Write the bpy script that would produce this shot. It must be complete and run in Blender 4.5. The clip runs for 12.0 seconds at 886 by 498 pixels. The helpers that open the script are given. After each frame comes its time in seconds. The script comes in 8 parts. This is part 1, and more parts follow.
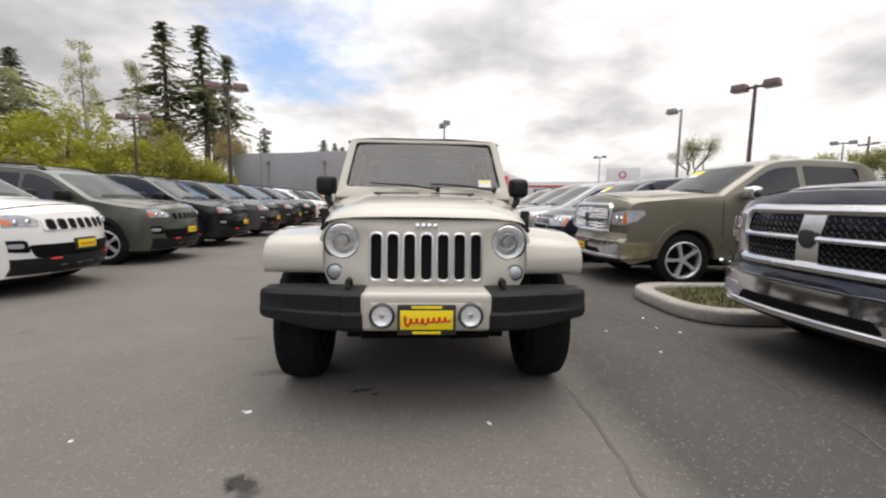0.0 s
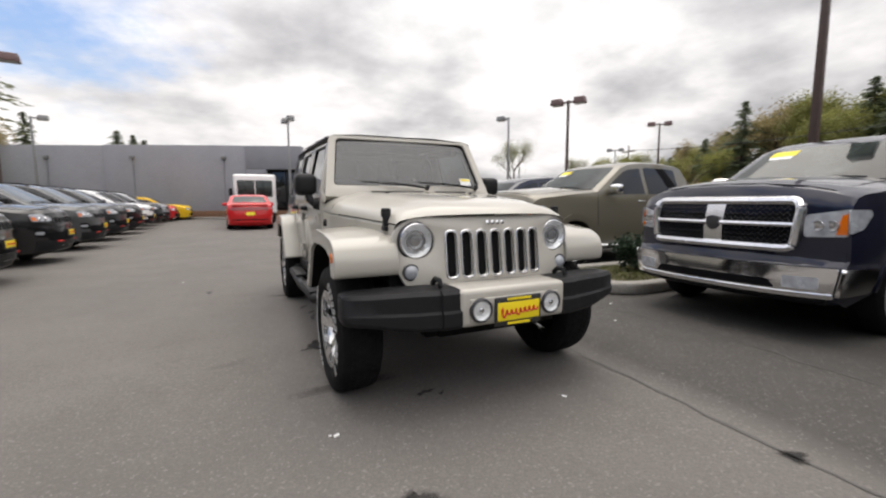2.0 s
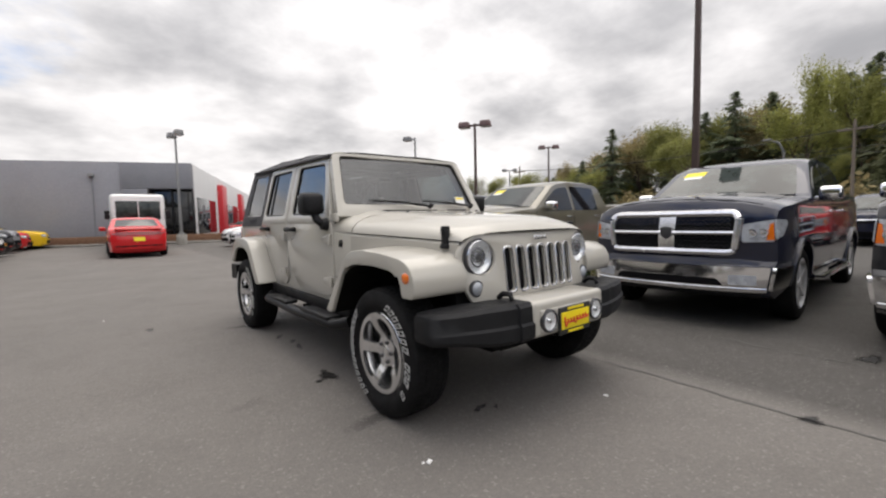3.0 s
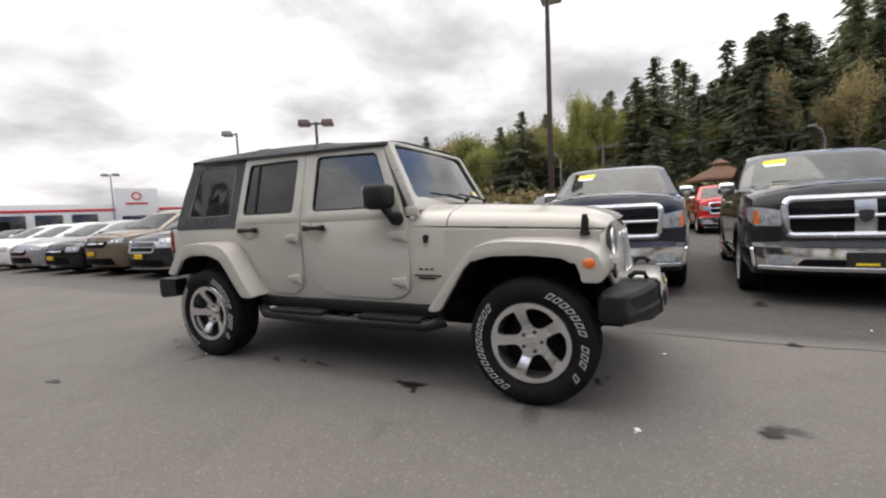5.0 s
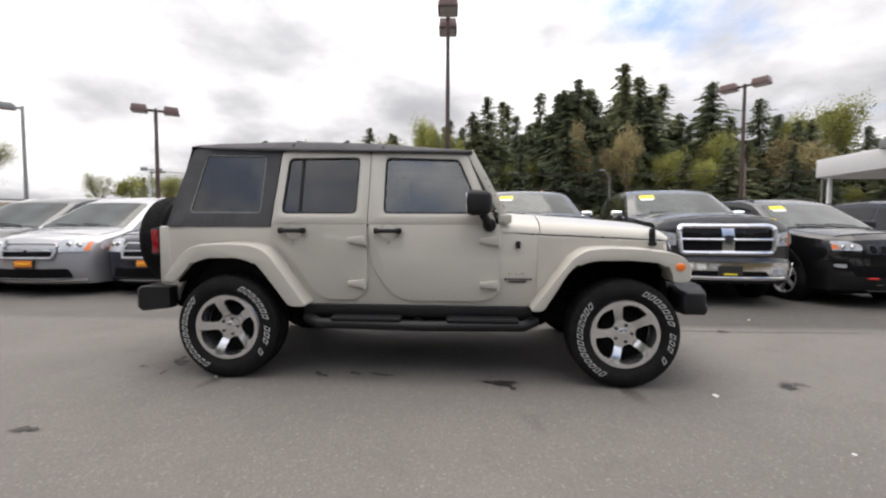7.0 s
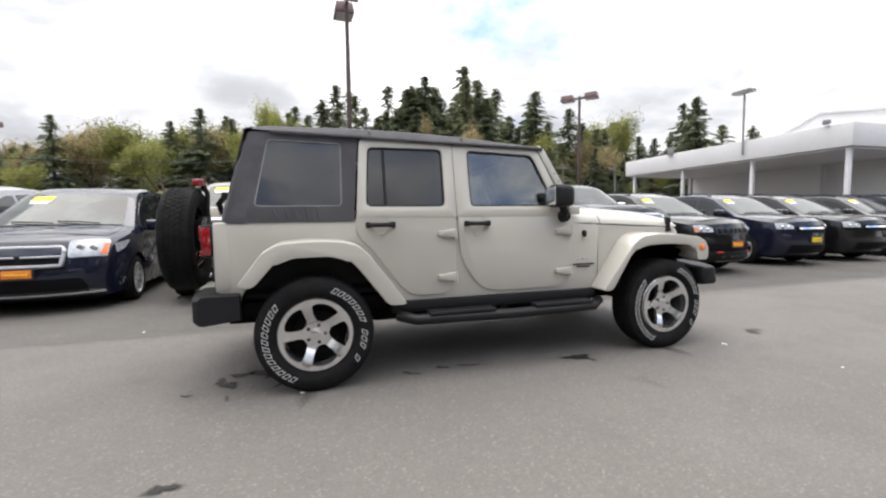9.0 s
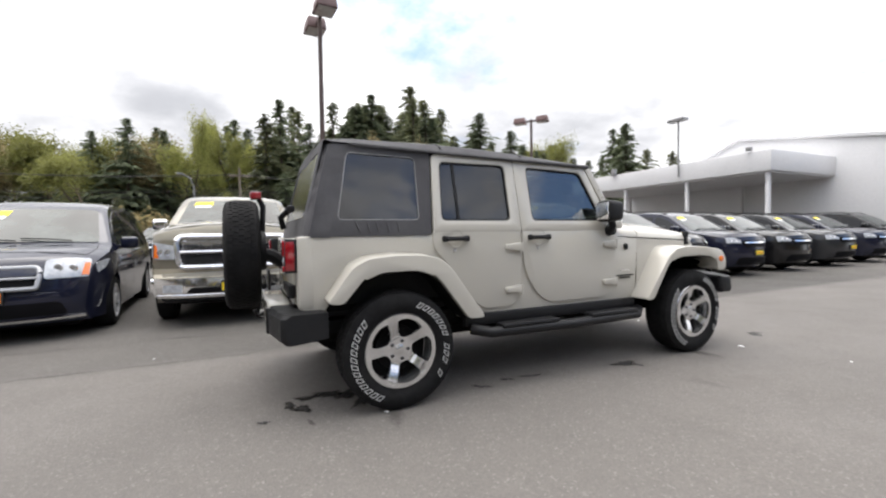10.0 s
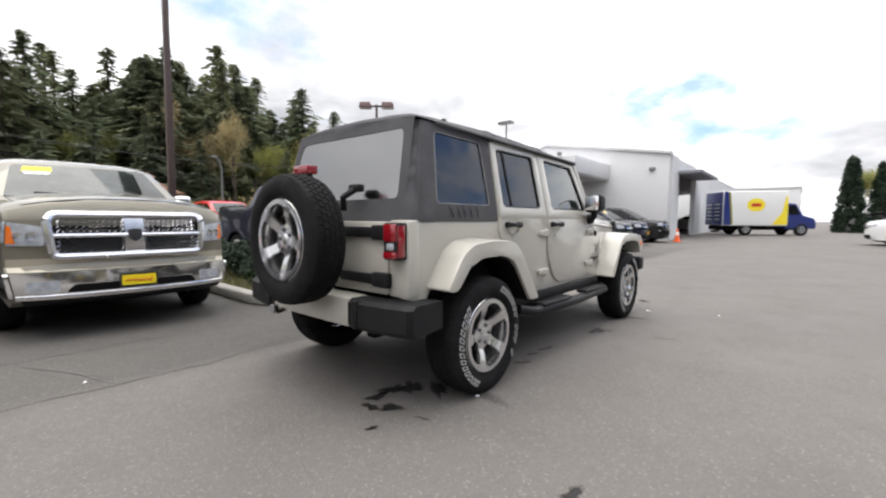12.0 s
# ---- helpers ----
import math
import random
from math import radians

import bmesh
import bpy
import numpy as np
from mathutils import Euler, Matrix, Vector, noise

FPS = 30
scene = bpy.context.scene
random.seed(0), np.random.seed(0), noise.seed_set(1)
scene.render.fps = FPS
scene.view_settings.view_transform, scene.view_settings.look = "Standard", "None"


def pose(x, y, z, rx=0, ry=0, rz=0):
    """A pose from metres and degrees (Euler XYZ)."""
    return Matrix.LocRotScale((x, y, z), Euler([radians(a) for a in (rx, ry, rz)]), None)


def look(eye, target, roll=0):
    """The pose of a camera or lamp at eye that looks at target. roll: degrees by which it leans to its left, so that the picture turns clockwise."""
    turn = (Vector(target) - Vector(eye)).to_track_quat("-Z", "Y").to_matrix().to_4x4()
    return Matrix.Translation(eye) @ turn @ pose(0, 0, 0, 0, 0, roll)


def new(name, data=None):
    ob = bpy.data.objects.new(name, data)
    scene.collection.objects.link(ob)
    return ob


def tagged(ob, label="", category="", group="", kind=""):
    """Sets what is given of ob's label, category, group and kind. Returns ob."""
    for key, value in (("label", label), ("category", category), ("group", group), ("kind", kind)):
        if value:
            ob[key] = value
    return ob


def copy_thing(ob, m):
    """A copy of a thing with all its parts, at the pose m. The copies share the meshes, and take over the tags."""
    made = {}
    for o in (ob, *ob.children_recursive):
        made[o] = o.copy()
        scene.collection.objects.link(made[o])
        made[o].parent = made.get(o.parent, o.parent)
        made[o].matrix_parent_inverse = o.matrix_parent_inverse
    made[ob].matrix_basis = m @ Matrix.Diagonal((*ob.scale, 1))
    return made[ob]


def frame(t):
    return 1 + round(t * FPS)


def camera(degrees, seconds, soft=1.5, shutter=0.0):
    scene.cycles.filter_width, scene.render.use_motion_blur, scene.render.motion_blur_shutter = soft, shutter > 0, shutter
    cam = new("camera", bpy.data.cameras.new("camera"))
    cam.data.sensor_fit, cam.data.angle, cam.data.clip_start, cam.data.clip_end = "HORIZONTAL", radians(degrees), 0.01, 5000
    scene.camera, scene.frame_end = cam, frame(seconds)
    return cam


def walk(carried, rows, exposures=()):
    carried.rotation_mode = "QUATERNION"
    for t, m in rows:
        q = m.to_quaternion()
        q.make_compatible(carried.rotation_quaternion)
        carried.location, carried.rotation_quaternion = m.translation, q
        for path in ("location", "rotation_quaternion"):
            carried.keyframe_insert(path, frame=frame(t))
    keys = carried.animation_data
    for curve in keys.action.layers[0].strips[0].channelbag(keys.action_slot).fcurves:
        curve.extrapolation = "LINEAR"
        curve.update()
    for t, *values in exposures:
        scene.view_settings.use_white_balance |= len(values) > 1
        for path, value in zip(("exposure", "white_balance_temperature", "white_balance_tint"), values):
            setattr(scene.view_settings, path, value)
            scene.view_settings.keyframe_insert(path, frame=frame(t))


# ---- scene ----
cam = camera(92.2, 12.0, soft=2.2, shutter=0.3)
PATH = [
    (0, (-0.051, -2.944, 1.211), (0.068, -0.96, 0.986), 0.9),
    (0.5, (-0.327, -2.941, 1.205), (-0.028, -0.979, 0.958), 0.1),
    (1, (-0.626, -2.888, 1.182), (-0.212, -0.945, 0.955), 1.8),
    (1.5, (-0.976, -2.762, 1.196), (-0.388, -0.869, 0.934), 1.2),
    (2, (-1.39, -2.686, 1.194), (-0.537, -0.891, 0.97), -0.2),
    (2.5, (-1.781, -2.47, 1.192), (-0.702, -0.799, 0.989), -1.2),
    (3, (-2.205, -2.219, 1.2), (-0.948, -0.67, 1.056), -1.3),
    (3.5, (-2.589, -1.917, 1.192), (-1.161, -0.524, 1.053), -0.4),
    (3.7, (-2.709, -1.764, 1.19), (-1.198, -0.463, 1.047), -1.8),
    (5.3, (-3.544, -0.398, 1.186), (-1.705, 0.375, 1.032), -2.7),
    (5.5, (-3.641, -0.227, 1.196), (-1.77, 0.463, 1.045), -3.1),
    (6, (-3.779, 0.21, 1.183), (-1.845, 0.703, 1.053), -2.4),
    (6.5, (-3.906, 0.667, 1.182), (-1.934, 0.988, 1.079), -2.3),
    (7, (-4.004, 1.106, 1.16), (-2.011, 1.235, 1.056), 0.2),
    (7.2, (-4.006, 1.29, 1.161), (-2.009, 1.33, 1.061), -0.8),
    (8.8, (-3.884, 2.753, 1.172), (-1.958, 2.229, 1.045), 0.2),
    (9, (-3.869, 2.962, 1.17), (-1.964, 2.37, 1.026), -0.7),
    (9.5, (-3.72, 3.434, 1.16), (-1.858, 2.713, 1.039), -0.4),
    (10, (-3.563, 3.874, 1.156), (-1.753, 3.025, 1.09), -0.9),
    (10.5, (-3.378, 4.279, 1.155), (-1.676, 3.235, 1.042), -1.0),
    (11, (-3.104, 4.617, 1.158), (-1.517, 3.406, 1.029), 0.2),
    (11.5, (-2.825, 5.002, 1.164), (-1.363, 3.644, 1.019), -1.5),
    (12, (-2.49, 5.293, 1.167), (-1.203, 3.77, 1.027), 0.4),
]
walk(cam, [(t, look(eye, target, roll)) for t, eye, target, roll in PATH],
     [(0.0, 0.33, 6850, 12), (3.5, 0.22, 6750, 12), (5.5, 0.42, 6750, 12), (7.0, 0.54, 6700, 12), (9.0, 0.88, 6550, 11), (12.0, 0.76, 6550, 11)])
# ---- sky and sun ----
SUN_EL, SUN_AZ = 76.0, 40.0      # degrees; azimuth is counted from +y towards +x


def make_world():
    world = bpy.data.worlds.new("cloudy_sky")
    scene.world = world
    world.use_nodes = True
    nt = world.node_tree
    nt.nodes.clear()
    N = nt.nodes.new
    out, back = N("ShaderNodeOutputWorld"), N("ShaderNodeBackground")
    sky = N("ShaderNodeTexSky")
    sky.sky_type, sky.sun_disc = "NISHITA", False
    sky.sun_elevation, sky.sun_rotation = radians(SUN_EL), radians(SUN_AZ)
    coord, sep, flat = N("ShaderNodeTexCoord"), N("ShaderNodeSeparateXYZ"), N("ShaderNodeCombineXYZ")
    L = nt.links.new
    L(coord.outputs["Generated"], sep.inputs[0])
    # the cloud layer lies on a plane overhead, so that it thickens towards the horizon
    lift = N("ShaderNodeMath")
    lift.operation = "MAXIMUM"
    L(sep.outputs[2], lift.inputs[0])
    lift.inputs[1].default_value = 0.0
    up = N("ShaderNodeMath")
    up.operation = "ADD"
    L(lift.outputs[0], up.inputs[0])
    up.inputs[1].default_value = 0.26
    for k in (0, 1):
        d = N("ShaderNodeMath")
        d.operation = "DIVIDE"
        L(sep.outputs[k], d.inputs[0])
        L(up.outputs[0], d.inputs[1])
        L(d.outputs[0], flat.inputs[k])
    def cloud(scale, detail, rough, shift):
        m, n = N("ShaderNodeMapping"), N("ShaderNodeTexNoise")
        m.inputs["Location"].default_value = shift
        L(flat.outputs[0], m.inputs[0])
        L(m.outputs[0], n.inputs["Vector"])
        n.inputs["Scale"].default_value, n.inputs["Detail"].default_value = scale, detail
        n.inputs["Roughness"].default_value = rough
        return n.outputs[0]
    def math_node(kind, a, b, c=None):
        m = N("ShaderNodeMath")
        m.operation = kind
        for k, v in enumerate((a, b, c)):
            if isinstance(v, (int, float)):
                m.inputs[k].default_value = v
            elif v is not None:
                L(v, m.inputs[k])
        return m.outputs[0]
    # the cover breaks open along one line across the sky and closes towards the horizon
    across = math_node("ABSOLUTE", math_node("MULTIPLY_ADD", sep.outputs[0], -0.62, math_node("MULTIPLY", sep.outputs[1], 0.78)), 0.0)
    closed = N("ShaderNodeMapRange")
    L(lift.outputs[0], closed.inputs[0])
    closed.inputs[1].default_value, closed.inputs[2].default_value = 0.06, 0.26
    closed.inputs[3].default_value, closed.inputs[4].default_value = 0.46, 0.30
    veil = math_node("MULTIPLY_ADD", across, -0.345, math_node("ADD", cloud(0.95, 8, 0.60, (2.3, 6.1, 0)), closed.outputs[0]))
    veil = math_node("MULTIPLY_ADD", math_node("MAXIMUM", math_node("MULTIPLY_ADD", sep.outputs[0], -1.0, -0.15), 0.0), math_node("MULTIPLY_ADD", sep.outputs[1], 0.75, -0.235), veil)
    cover = N("ShaderNodeMapRange")
    cover.interpolation_type = "SMOOTHSTEP"
    L(veil, cover.inputs[0])
    cover.inputs[1].default_value, cover.inputs[2].default_value = 0.35, 0.54
    thick = N("ShaderNodeMapRange")
    thick.interpolation_type = "SMOOTHSTEP"
    billow = math_node("MULTIPLY_ADD", cloud(1.9, 6, 0.55, (5.2, 0.4, 1.0)), 0.36, math_node("MULTIPLY", cloud(0.66, 4, 0.45, (1.7, 4.6, 2.0)), 0.64))
    # the thicker bank of cloud stands over the wood
    billow = math_node("MULTIPLY_ADD", math_node("MAXIMUM", math_node("ADD", sep.outputs[0], -0.55), 0.0), 0.10, billow)
    L(billow, thick.inputs[0])
    thick.inputs[1].default_value, thick.inputs[2].default_value = 0.405, 0.64
    tone = N("ShaderNodeMix")
    tone.data_type = "RGBA"
    tone.inputs[6].default_value, tone.inputs[7].default_value = (1.05, 1.055, 1.07, 1), (0.36, 0.37, 0.395, 1)
    L(thick.outputs[0], tone.inputs[0])
    blue = N("ShaderNodeMix")
    blue.data_type, blue.blend_type = "RGBA", "MULTIPLY"
    blue.inputs[0].default_value = 1.0
    blue.inputs[7].default_value = (0.125, 0.131, 0.142, 1)
    L(sky.outputs[0], blue.inputs[6])
    mix = N("ShaderNodeMix")
    mix.data_type = "RGBA"
    L(cover.outputs[0], mix.inputs[0])
    L(blue.outputs[2], mix.inputs[6])
    L(tone.outputs[2], mix.inputs[7])
    L(mix.outputs[2], back.inputs[0])
    # an overcast sky is brighter overhead than at the horizon
    rise = N("ShaderNodeMapRange")
    L(lift.outputs[0], rise.inputs[0])
    rise.inputs[3].default_value, rise.inputs[4].default_value = 0.78, 1.85
    L(rise.outputs[0], back.inputs[1])
    L(back.outputs[0], out.inputs[0])


make_world()
sun = new("sun", bpy.data.lights.new("sun", "SUN"))
sun.data.energy, sun.data.angle, sun.data.color = 1.2, radians(60), (1.0, 0.95, 0.88)
sun.matrix_world = look((0, 0, 0), (-math.sin(radians(SUN_AZ)) * math.cos(radians(SUN_EL)),
                                    -math.cos(radians(SUN_AZ)) * math.cos(radians(SUN_EL)), -math.sin(radians(SUN_EL))))

# ---- materials ----
def material(name, color, rough=0.5, metal=0.0, coat=0.0, grain=0.0, grain_scale=40.0, bump=0.0, bump_scale=60.0,
             stain=0.0, stain_scale=2.0, stain_color=None, spec=0.5, emit=0.0, ior=1.5, leaf=0.0, vary=0.0):
    """A surface with fine grain, broad stains and relief, in metres of the object's own space."""
    m = bpy.data.materials.new(name)
    m.use_nodes = True
    nt = m.node_tree
    N, L = nt.nodes.new, nt.links.new
    p = nt.nodes["Principled BSDF"]
    p.inputs["Roughness"].default_value, p.inputs["Metallic"].default_value = rough, metal
    p.inputs["Coat Weight"].default_value, p.inputs["Coat Roughness"].default_value = coat, 0.04
    p.inputs["Specular IOR Level"].default_value, p.inputs["IOR"].default_value = spec, ior
    col = (*color, 1)
    coord = N("ShaderNodeTexCoord")
    last = None

    def noise_at(scale, detail=4, rough_=0.6):
        n = N("ShaderNodeTexNoise")
        n.inputs["Scale"].default_value, n.inputs["Detail"].default_value, n.inputs["Roughness"].default_value = scale, detail, rough_
        L(coord.outputs["Object"], n.inputs["Vector"])
        return n.outputs[0]

    def blend(factor, a, b, kind="MIX"):
        x = N("ShaderNodeMix")
        x.data_type, x.blend_type = "RGBA", kind
        if isinstance(factor, float):
            x.inputs[0].default_value = factor
        else:
            L(factor, x.inputs[0])
        for slot, v in ((6, a), (7, b)):
            if isinstance(v, tuple):
                x.inputs[slot].default_value = v
            else:
                L(v, x.inputs[slot])
        return x.outputs[2]

    def ramp(value, lo, hi):
        r = N("ShaderNodeMapRange")
        L(value, r.inputs[0])
        r.inputs[1].default_value, r.inputs[2].default_value = lo, hi
        return r.outputs[0]

    last = col
    if grain:
        dark, light = tuple(c * (1 - grain) for c in color) + (1,), tuple(min(1, c * (1 + grain)) for c in color) + (1,)
        last = blend(ramp(noise_at(grain_scale), 0.3, 0.7), dark, light)
    if stain:
        sc = stain_color or tuple(c * 0.6 for c in color)
        f = N("ShaderNodeMath")
        f.operation = "MULTIPLY"
        L(ramp(noise_at(stain_scale, 6, 0.65), 0.45, 0.75), f.inputs[0])
        f.inputs[1].default_value = stain
        last = blend(f.outputs[0], last, (*sc, 1))
    if vary:
        info, h = N("ShaderNodeObjectInfo"), N("ShaderNodeHueSaturation")
        v = N("ShaderNodeMapRange")
        L(info.outputs["Random"], v.inputs[0])
        v.inputs[3].default_value, v.inputs[4].default_value = 1 - vary, 1 + vary
        L(v.outputs[0], h.inputs["Value"])
        h.inputs["Hue"].default_value = 0.5
        if isinstance(last, tuple):
            h.inputs["Color"].default_value = last
        else:
            L(last, h.inputs["Color"])
        last = h.outputs[0]
    if isinstance(last, tuple):
        p.inputs["Base Color"].default_value = last
    else:
        L(last, p.inputs["Base Color"])
    if stain or grain:
        r = N("ShaderNodeMapRange")
        L(noise_at(max(stain_scale * 2.3, 3.0)), r.inputs[0])
        r.inputs[1].default_value, r.inputs[2].default_value = 0.3, 0.7
        r.inputs[3].default_value, r.inputs[4].default_value = max(0.02, rough * 0.85), min(1, rough * 1.15)
        L(r.outputs[0], p.inputs["Roughness"])
    if bump:
        b = N("ShaderNodeBump")
        b.inputs["Strength"].default_value, b.inputs["Distance"].default_value = bump, 0.004
        L(noise_at(bump_scale, 5, 0.7), b.inputs["Height"])
        L(b.outputs[0], p.inputs["Normal"])
    if leaf:
        tr, mx = N("ShaderNodeBsdfTranslucent"), N("ShaderNodeMixShader")
        if isinstance(last, tuple):
            tr.inputs[0].default_value = last
        else:
            L(last, tr.inputs[0])
        mx.inputs[0].default_value = leaf
        L(p.outputs[0], mx.inputs[1])
        L(tr.outputs[0], mx.inputs[2])
        L(mx.outputs[0], nt.nodes["Material Output"].inputs[0])
    if emit:
        p.inputs["Emission Color"].default_value, p.inputs["Emission Strength"].default_value = col, emit
    return m


def glass(name, tint, shine=0.05, rough=0.0, wavy=0.0):
    """Thin pane: tinted see-through with mirror gloss that rises at grazing angles."""
    m = bpy.data.materials.new(name)
    m.use_nodes = True
    nt = m.node_tree
    N, L = nt.nodes.new, nt.links.new
    nt.nodes.remove(nt.nodes["Principled BSDF"])
    t, g, x = N("ShaderNodeBsdfTransparent"), N("ShaderNodeBsdfGlossy"), N("ShaderNodeMixShader")
    w, pw, f = N("ShaderNodeLayerWeight"), N("ShaderNodeMath"), N("ShaderNodeMapRange")
    t.inputs[0].default_value = (*tint, 1)
    g.inputs["Roughness"].default_value = rough
    w.inputs[0].default_value = 0.5
    pw.operation = "POWER"
    L(w.outputs["Facing"], pw.inputs[0])
    pw.inputs[1].default_value = 4.0
    L(pw.outputs[0], f.inputs[0])
    f.inputs[3].default_value, f.inputs[4].default_value = shine, 1.0
    L(f.outputs[0], x.inputs[0])
    L(t.outputs[0], x.inputs[1])
    L(g.outputs[0], x.inputs[2])
    L(x.outputs[0], nt.nodes["Material Output"].inputs[0])
    if wavy:
        c, n, b = N("ShaderNodeTexCoord"), N("ShaderNodeTexNoise"), N("ShaderNodeBump")
        L(c.outputs["Object"], n.inputs["Vector"])
        n.inputs["Scale"].default_value, n.inputs["Detail"].default_value = 3.2, 1.5
        b.inputs["Strength"].default_value, b.inputs["Distance"].default_value = 1.0, wavy
        L(n.outputs[0], b.inputs["Height"])
        L(b.outputs[0], g.inputs["Normal"])
    return m


def paint(name, color, metal=0.2, rough=0.4, coat=1.0):
    return material(name, color, rough=rough, metal=metal, coat=coat, grain=0.05, grain_scale=350, stain=0.22, stain_scale=1.7,
                    stain_color=tuple(c * 0.85 + 0.006 for c in color), spec=0.12)


def asphalt_material():
    m = bpy.data.materials.new("worn_asphalt")
    m.use_nodes = True
    nt = m.node_tree
    N, L = nt.nodes.new, nt.links.new
    p = nt.nodes["Principled BSDF"]
    geo = N("ShaderNodeNewGeometry")
    sep = N("ShaderNodeSeparateXYZ")
    L(geo.outputs["Position"], sep.inputs[0])

    def noise_at(scale, detail, rough=0.6):
        n = N("ShaderNodeTexNoise")
        n.inputs["Scale"].default_value, n.inputs["Detail"].default_value, n.inputs["Roughness"].default_value = scale, detail, rough
        L(geo.outputs["Position"], n.inputs["Vector"])
        return n.outputs[0]

    def rng(v, a, b, c=0.0, d=1.0):
        r = N("ShaderNodeMapRange")
        L(v, r.inputs[0])
        for k, q in zip((1, 2, 3, 4), (a, b, c, d)):
            r.inputs[k].default_value = q
        return r.outputs[0]

    def mix(f, a, b, kind="MIX"):
        x = N("ShaderNodeMix")
        x.data_type, x.blend_type = "RGBA", kind
        if isinstance(f, float):
            x.inputs[0].default_value = f
        else:
            L(f, x.inputs[0])
        for s, v in ((6, a), (7, b)):
            if isinstance(v, tuple):
                x.inputs[s].default_value = v
            else:
                L(v, x.inputs[s])
        return x.outputs[2]

    base = mix(rng(noise_at(0.35, 5), 0.3, 0.7), (0.128, 0.118, 0.109, 1), (0.160, 0.147, 0.135, 1))
    base = mix(rng(noise_at(2.2, 6, 0.7), 0.5, 0.75, 0, 0.35), base, (0.108, 0.101, 0.094, 1))
    # stall strip, laid later and darker; its colour also paints the trucks' shade
    lay = N("ShaderNodeMath")
    lay.operation = "MULTIPLY_ADD"
    L(noise_at(1.3, 3), lay.inputs[0])
    lay.inputs[1].default_value = 0.12
    L(sep.outputs[0], lay.inputs[2])
    stall = N("ShaderNodeMath")
    stall.operation = "MULTIPLY"
    L(rng(lay.outputs[0], 1.02, 1.30, 0, 0.95), stall.inputs[0])
    L(rng(sep.outputs[1], 3.0, 5.5, 1.0, 0.5), stall.inputs[1])
    ends = N("ShaderNodeMath")
    ends.operation = "MULTIPLY"
    L(stall.outputs[0], ends.inputs[0])
    L(rng(sep.outputs[1], -16.0, -8.0, 0.15, 1.0), ends.inputs[1])
    stall = ends.outputs[0]
    base = mix(stall, base, (0.046, 0.042, 0.039, 1))
    vor = N("ShaderNodeTexVoronoi")
    vor.inputs["Scale"].default_value = 95
    L(geo.outputs["Position"], vor.inputs["Vector"])
    tint = N("ShaderNodeSeparateColor")
    L(vor.outputs["Color"], tint.inputs[0])
    base = mix(rng(tint.outputs[0], 0.0, 1.0, 0.0, 0.46), base, (0.081, 0.077, 0.072, 1))
    base = mix(rng(tint.outputs[1], 0.93, 0.98, 0, 0.40), base, (0.283, 0.271, 0.253, 1))
    base = mix(rng(noise_at(420, 2), 0.4, 0.65, 0, 0.14), base, (0.202, 0.192, 0.175, 1))
    L(base, p.inputs["Base Color"])
    L(rng(noise_at(1.1, 4), 0.3, 0.7, 0.72, 0.92), p.inputs["Roughness"])
    p.inputs["Specular IOR Level"].default_value = 0.35
    b = N("ShaderNodeBump")
    b.inputs["Strength"].default_value, b.inputs["Distance"].default_value = 0.65, 0.006
    h = N("ShaderNodeMath")
    h.operation = "ADD"
    L(noise_at(160, 4, 0.7), h.inputs[0])
    L(vor.outputs["Distance"], h.inputs[1])
    L(h.outputs[0], b.inputs["Height"])
    L(b.outputs[0], p.inputs["Normal"])
    return m


def stain_shade_material(name, color, rough, strength):
    """A stain, and the shade painted under two tyres, thinning towards a ragged rim."""
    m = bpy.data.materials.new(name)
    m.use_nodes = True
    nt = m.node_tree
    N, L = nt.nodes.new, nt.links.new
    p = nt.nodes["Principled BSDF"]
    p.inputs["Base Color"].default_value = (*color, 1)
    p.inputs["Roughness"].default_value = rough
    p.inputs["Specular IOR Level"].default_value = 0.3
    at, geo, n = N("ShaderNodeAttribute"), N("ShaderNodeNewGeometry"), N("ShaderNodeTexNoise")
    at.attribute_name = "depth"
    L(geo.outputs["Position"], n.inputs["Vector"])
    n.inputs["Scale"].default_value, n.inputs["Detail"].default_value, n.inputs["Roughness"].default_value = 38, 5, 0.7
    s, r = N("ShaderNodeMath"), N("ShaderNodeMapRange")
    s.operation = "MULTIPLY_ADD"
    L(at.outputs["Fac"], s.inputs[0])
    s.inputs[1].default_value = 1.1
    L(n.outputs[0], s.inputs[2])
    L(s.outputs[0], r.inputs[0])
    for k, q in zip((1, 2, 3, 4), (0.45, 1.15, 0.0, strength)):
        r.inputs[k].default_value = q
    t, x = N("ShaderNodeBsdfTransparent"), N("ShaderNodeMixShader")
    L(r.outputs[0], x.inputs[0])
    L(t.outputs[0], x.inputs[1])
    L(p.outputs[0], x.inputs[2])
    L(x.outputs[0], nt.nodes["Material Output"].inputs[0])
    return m


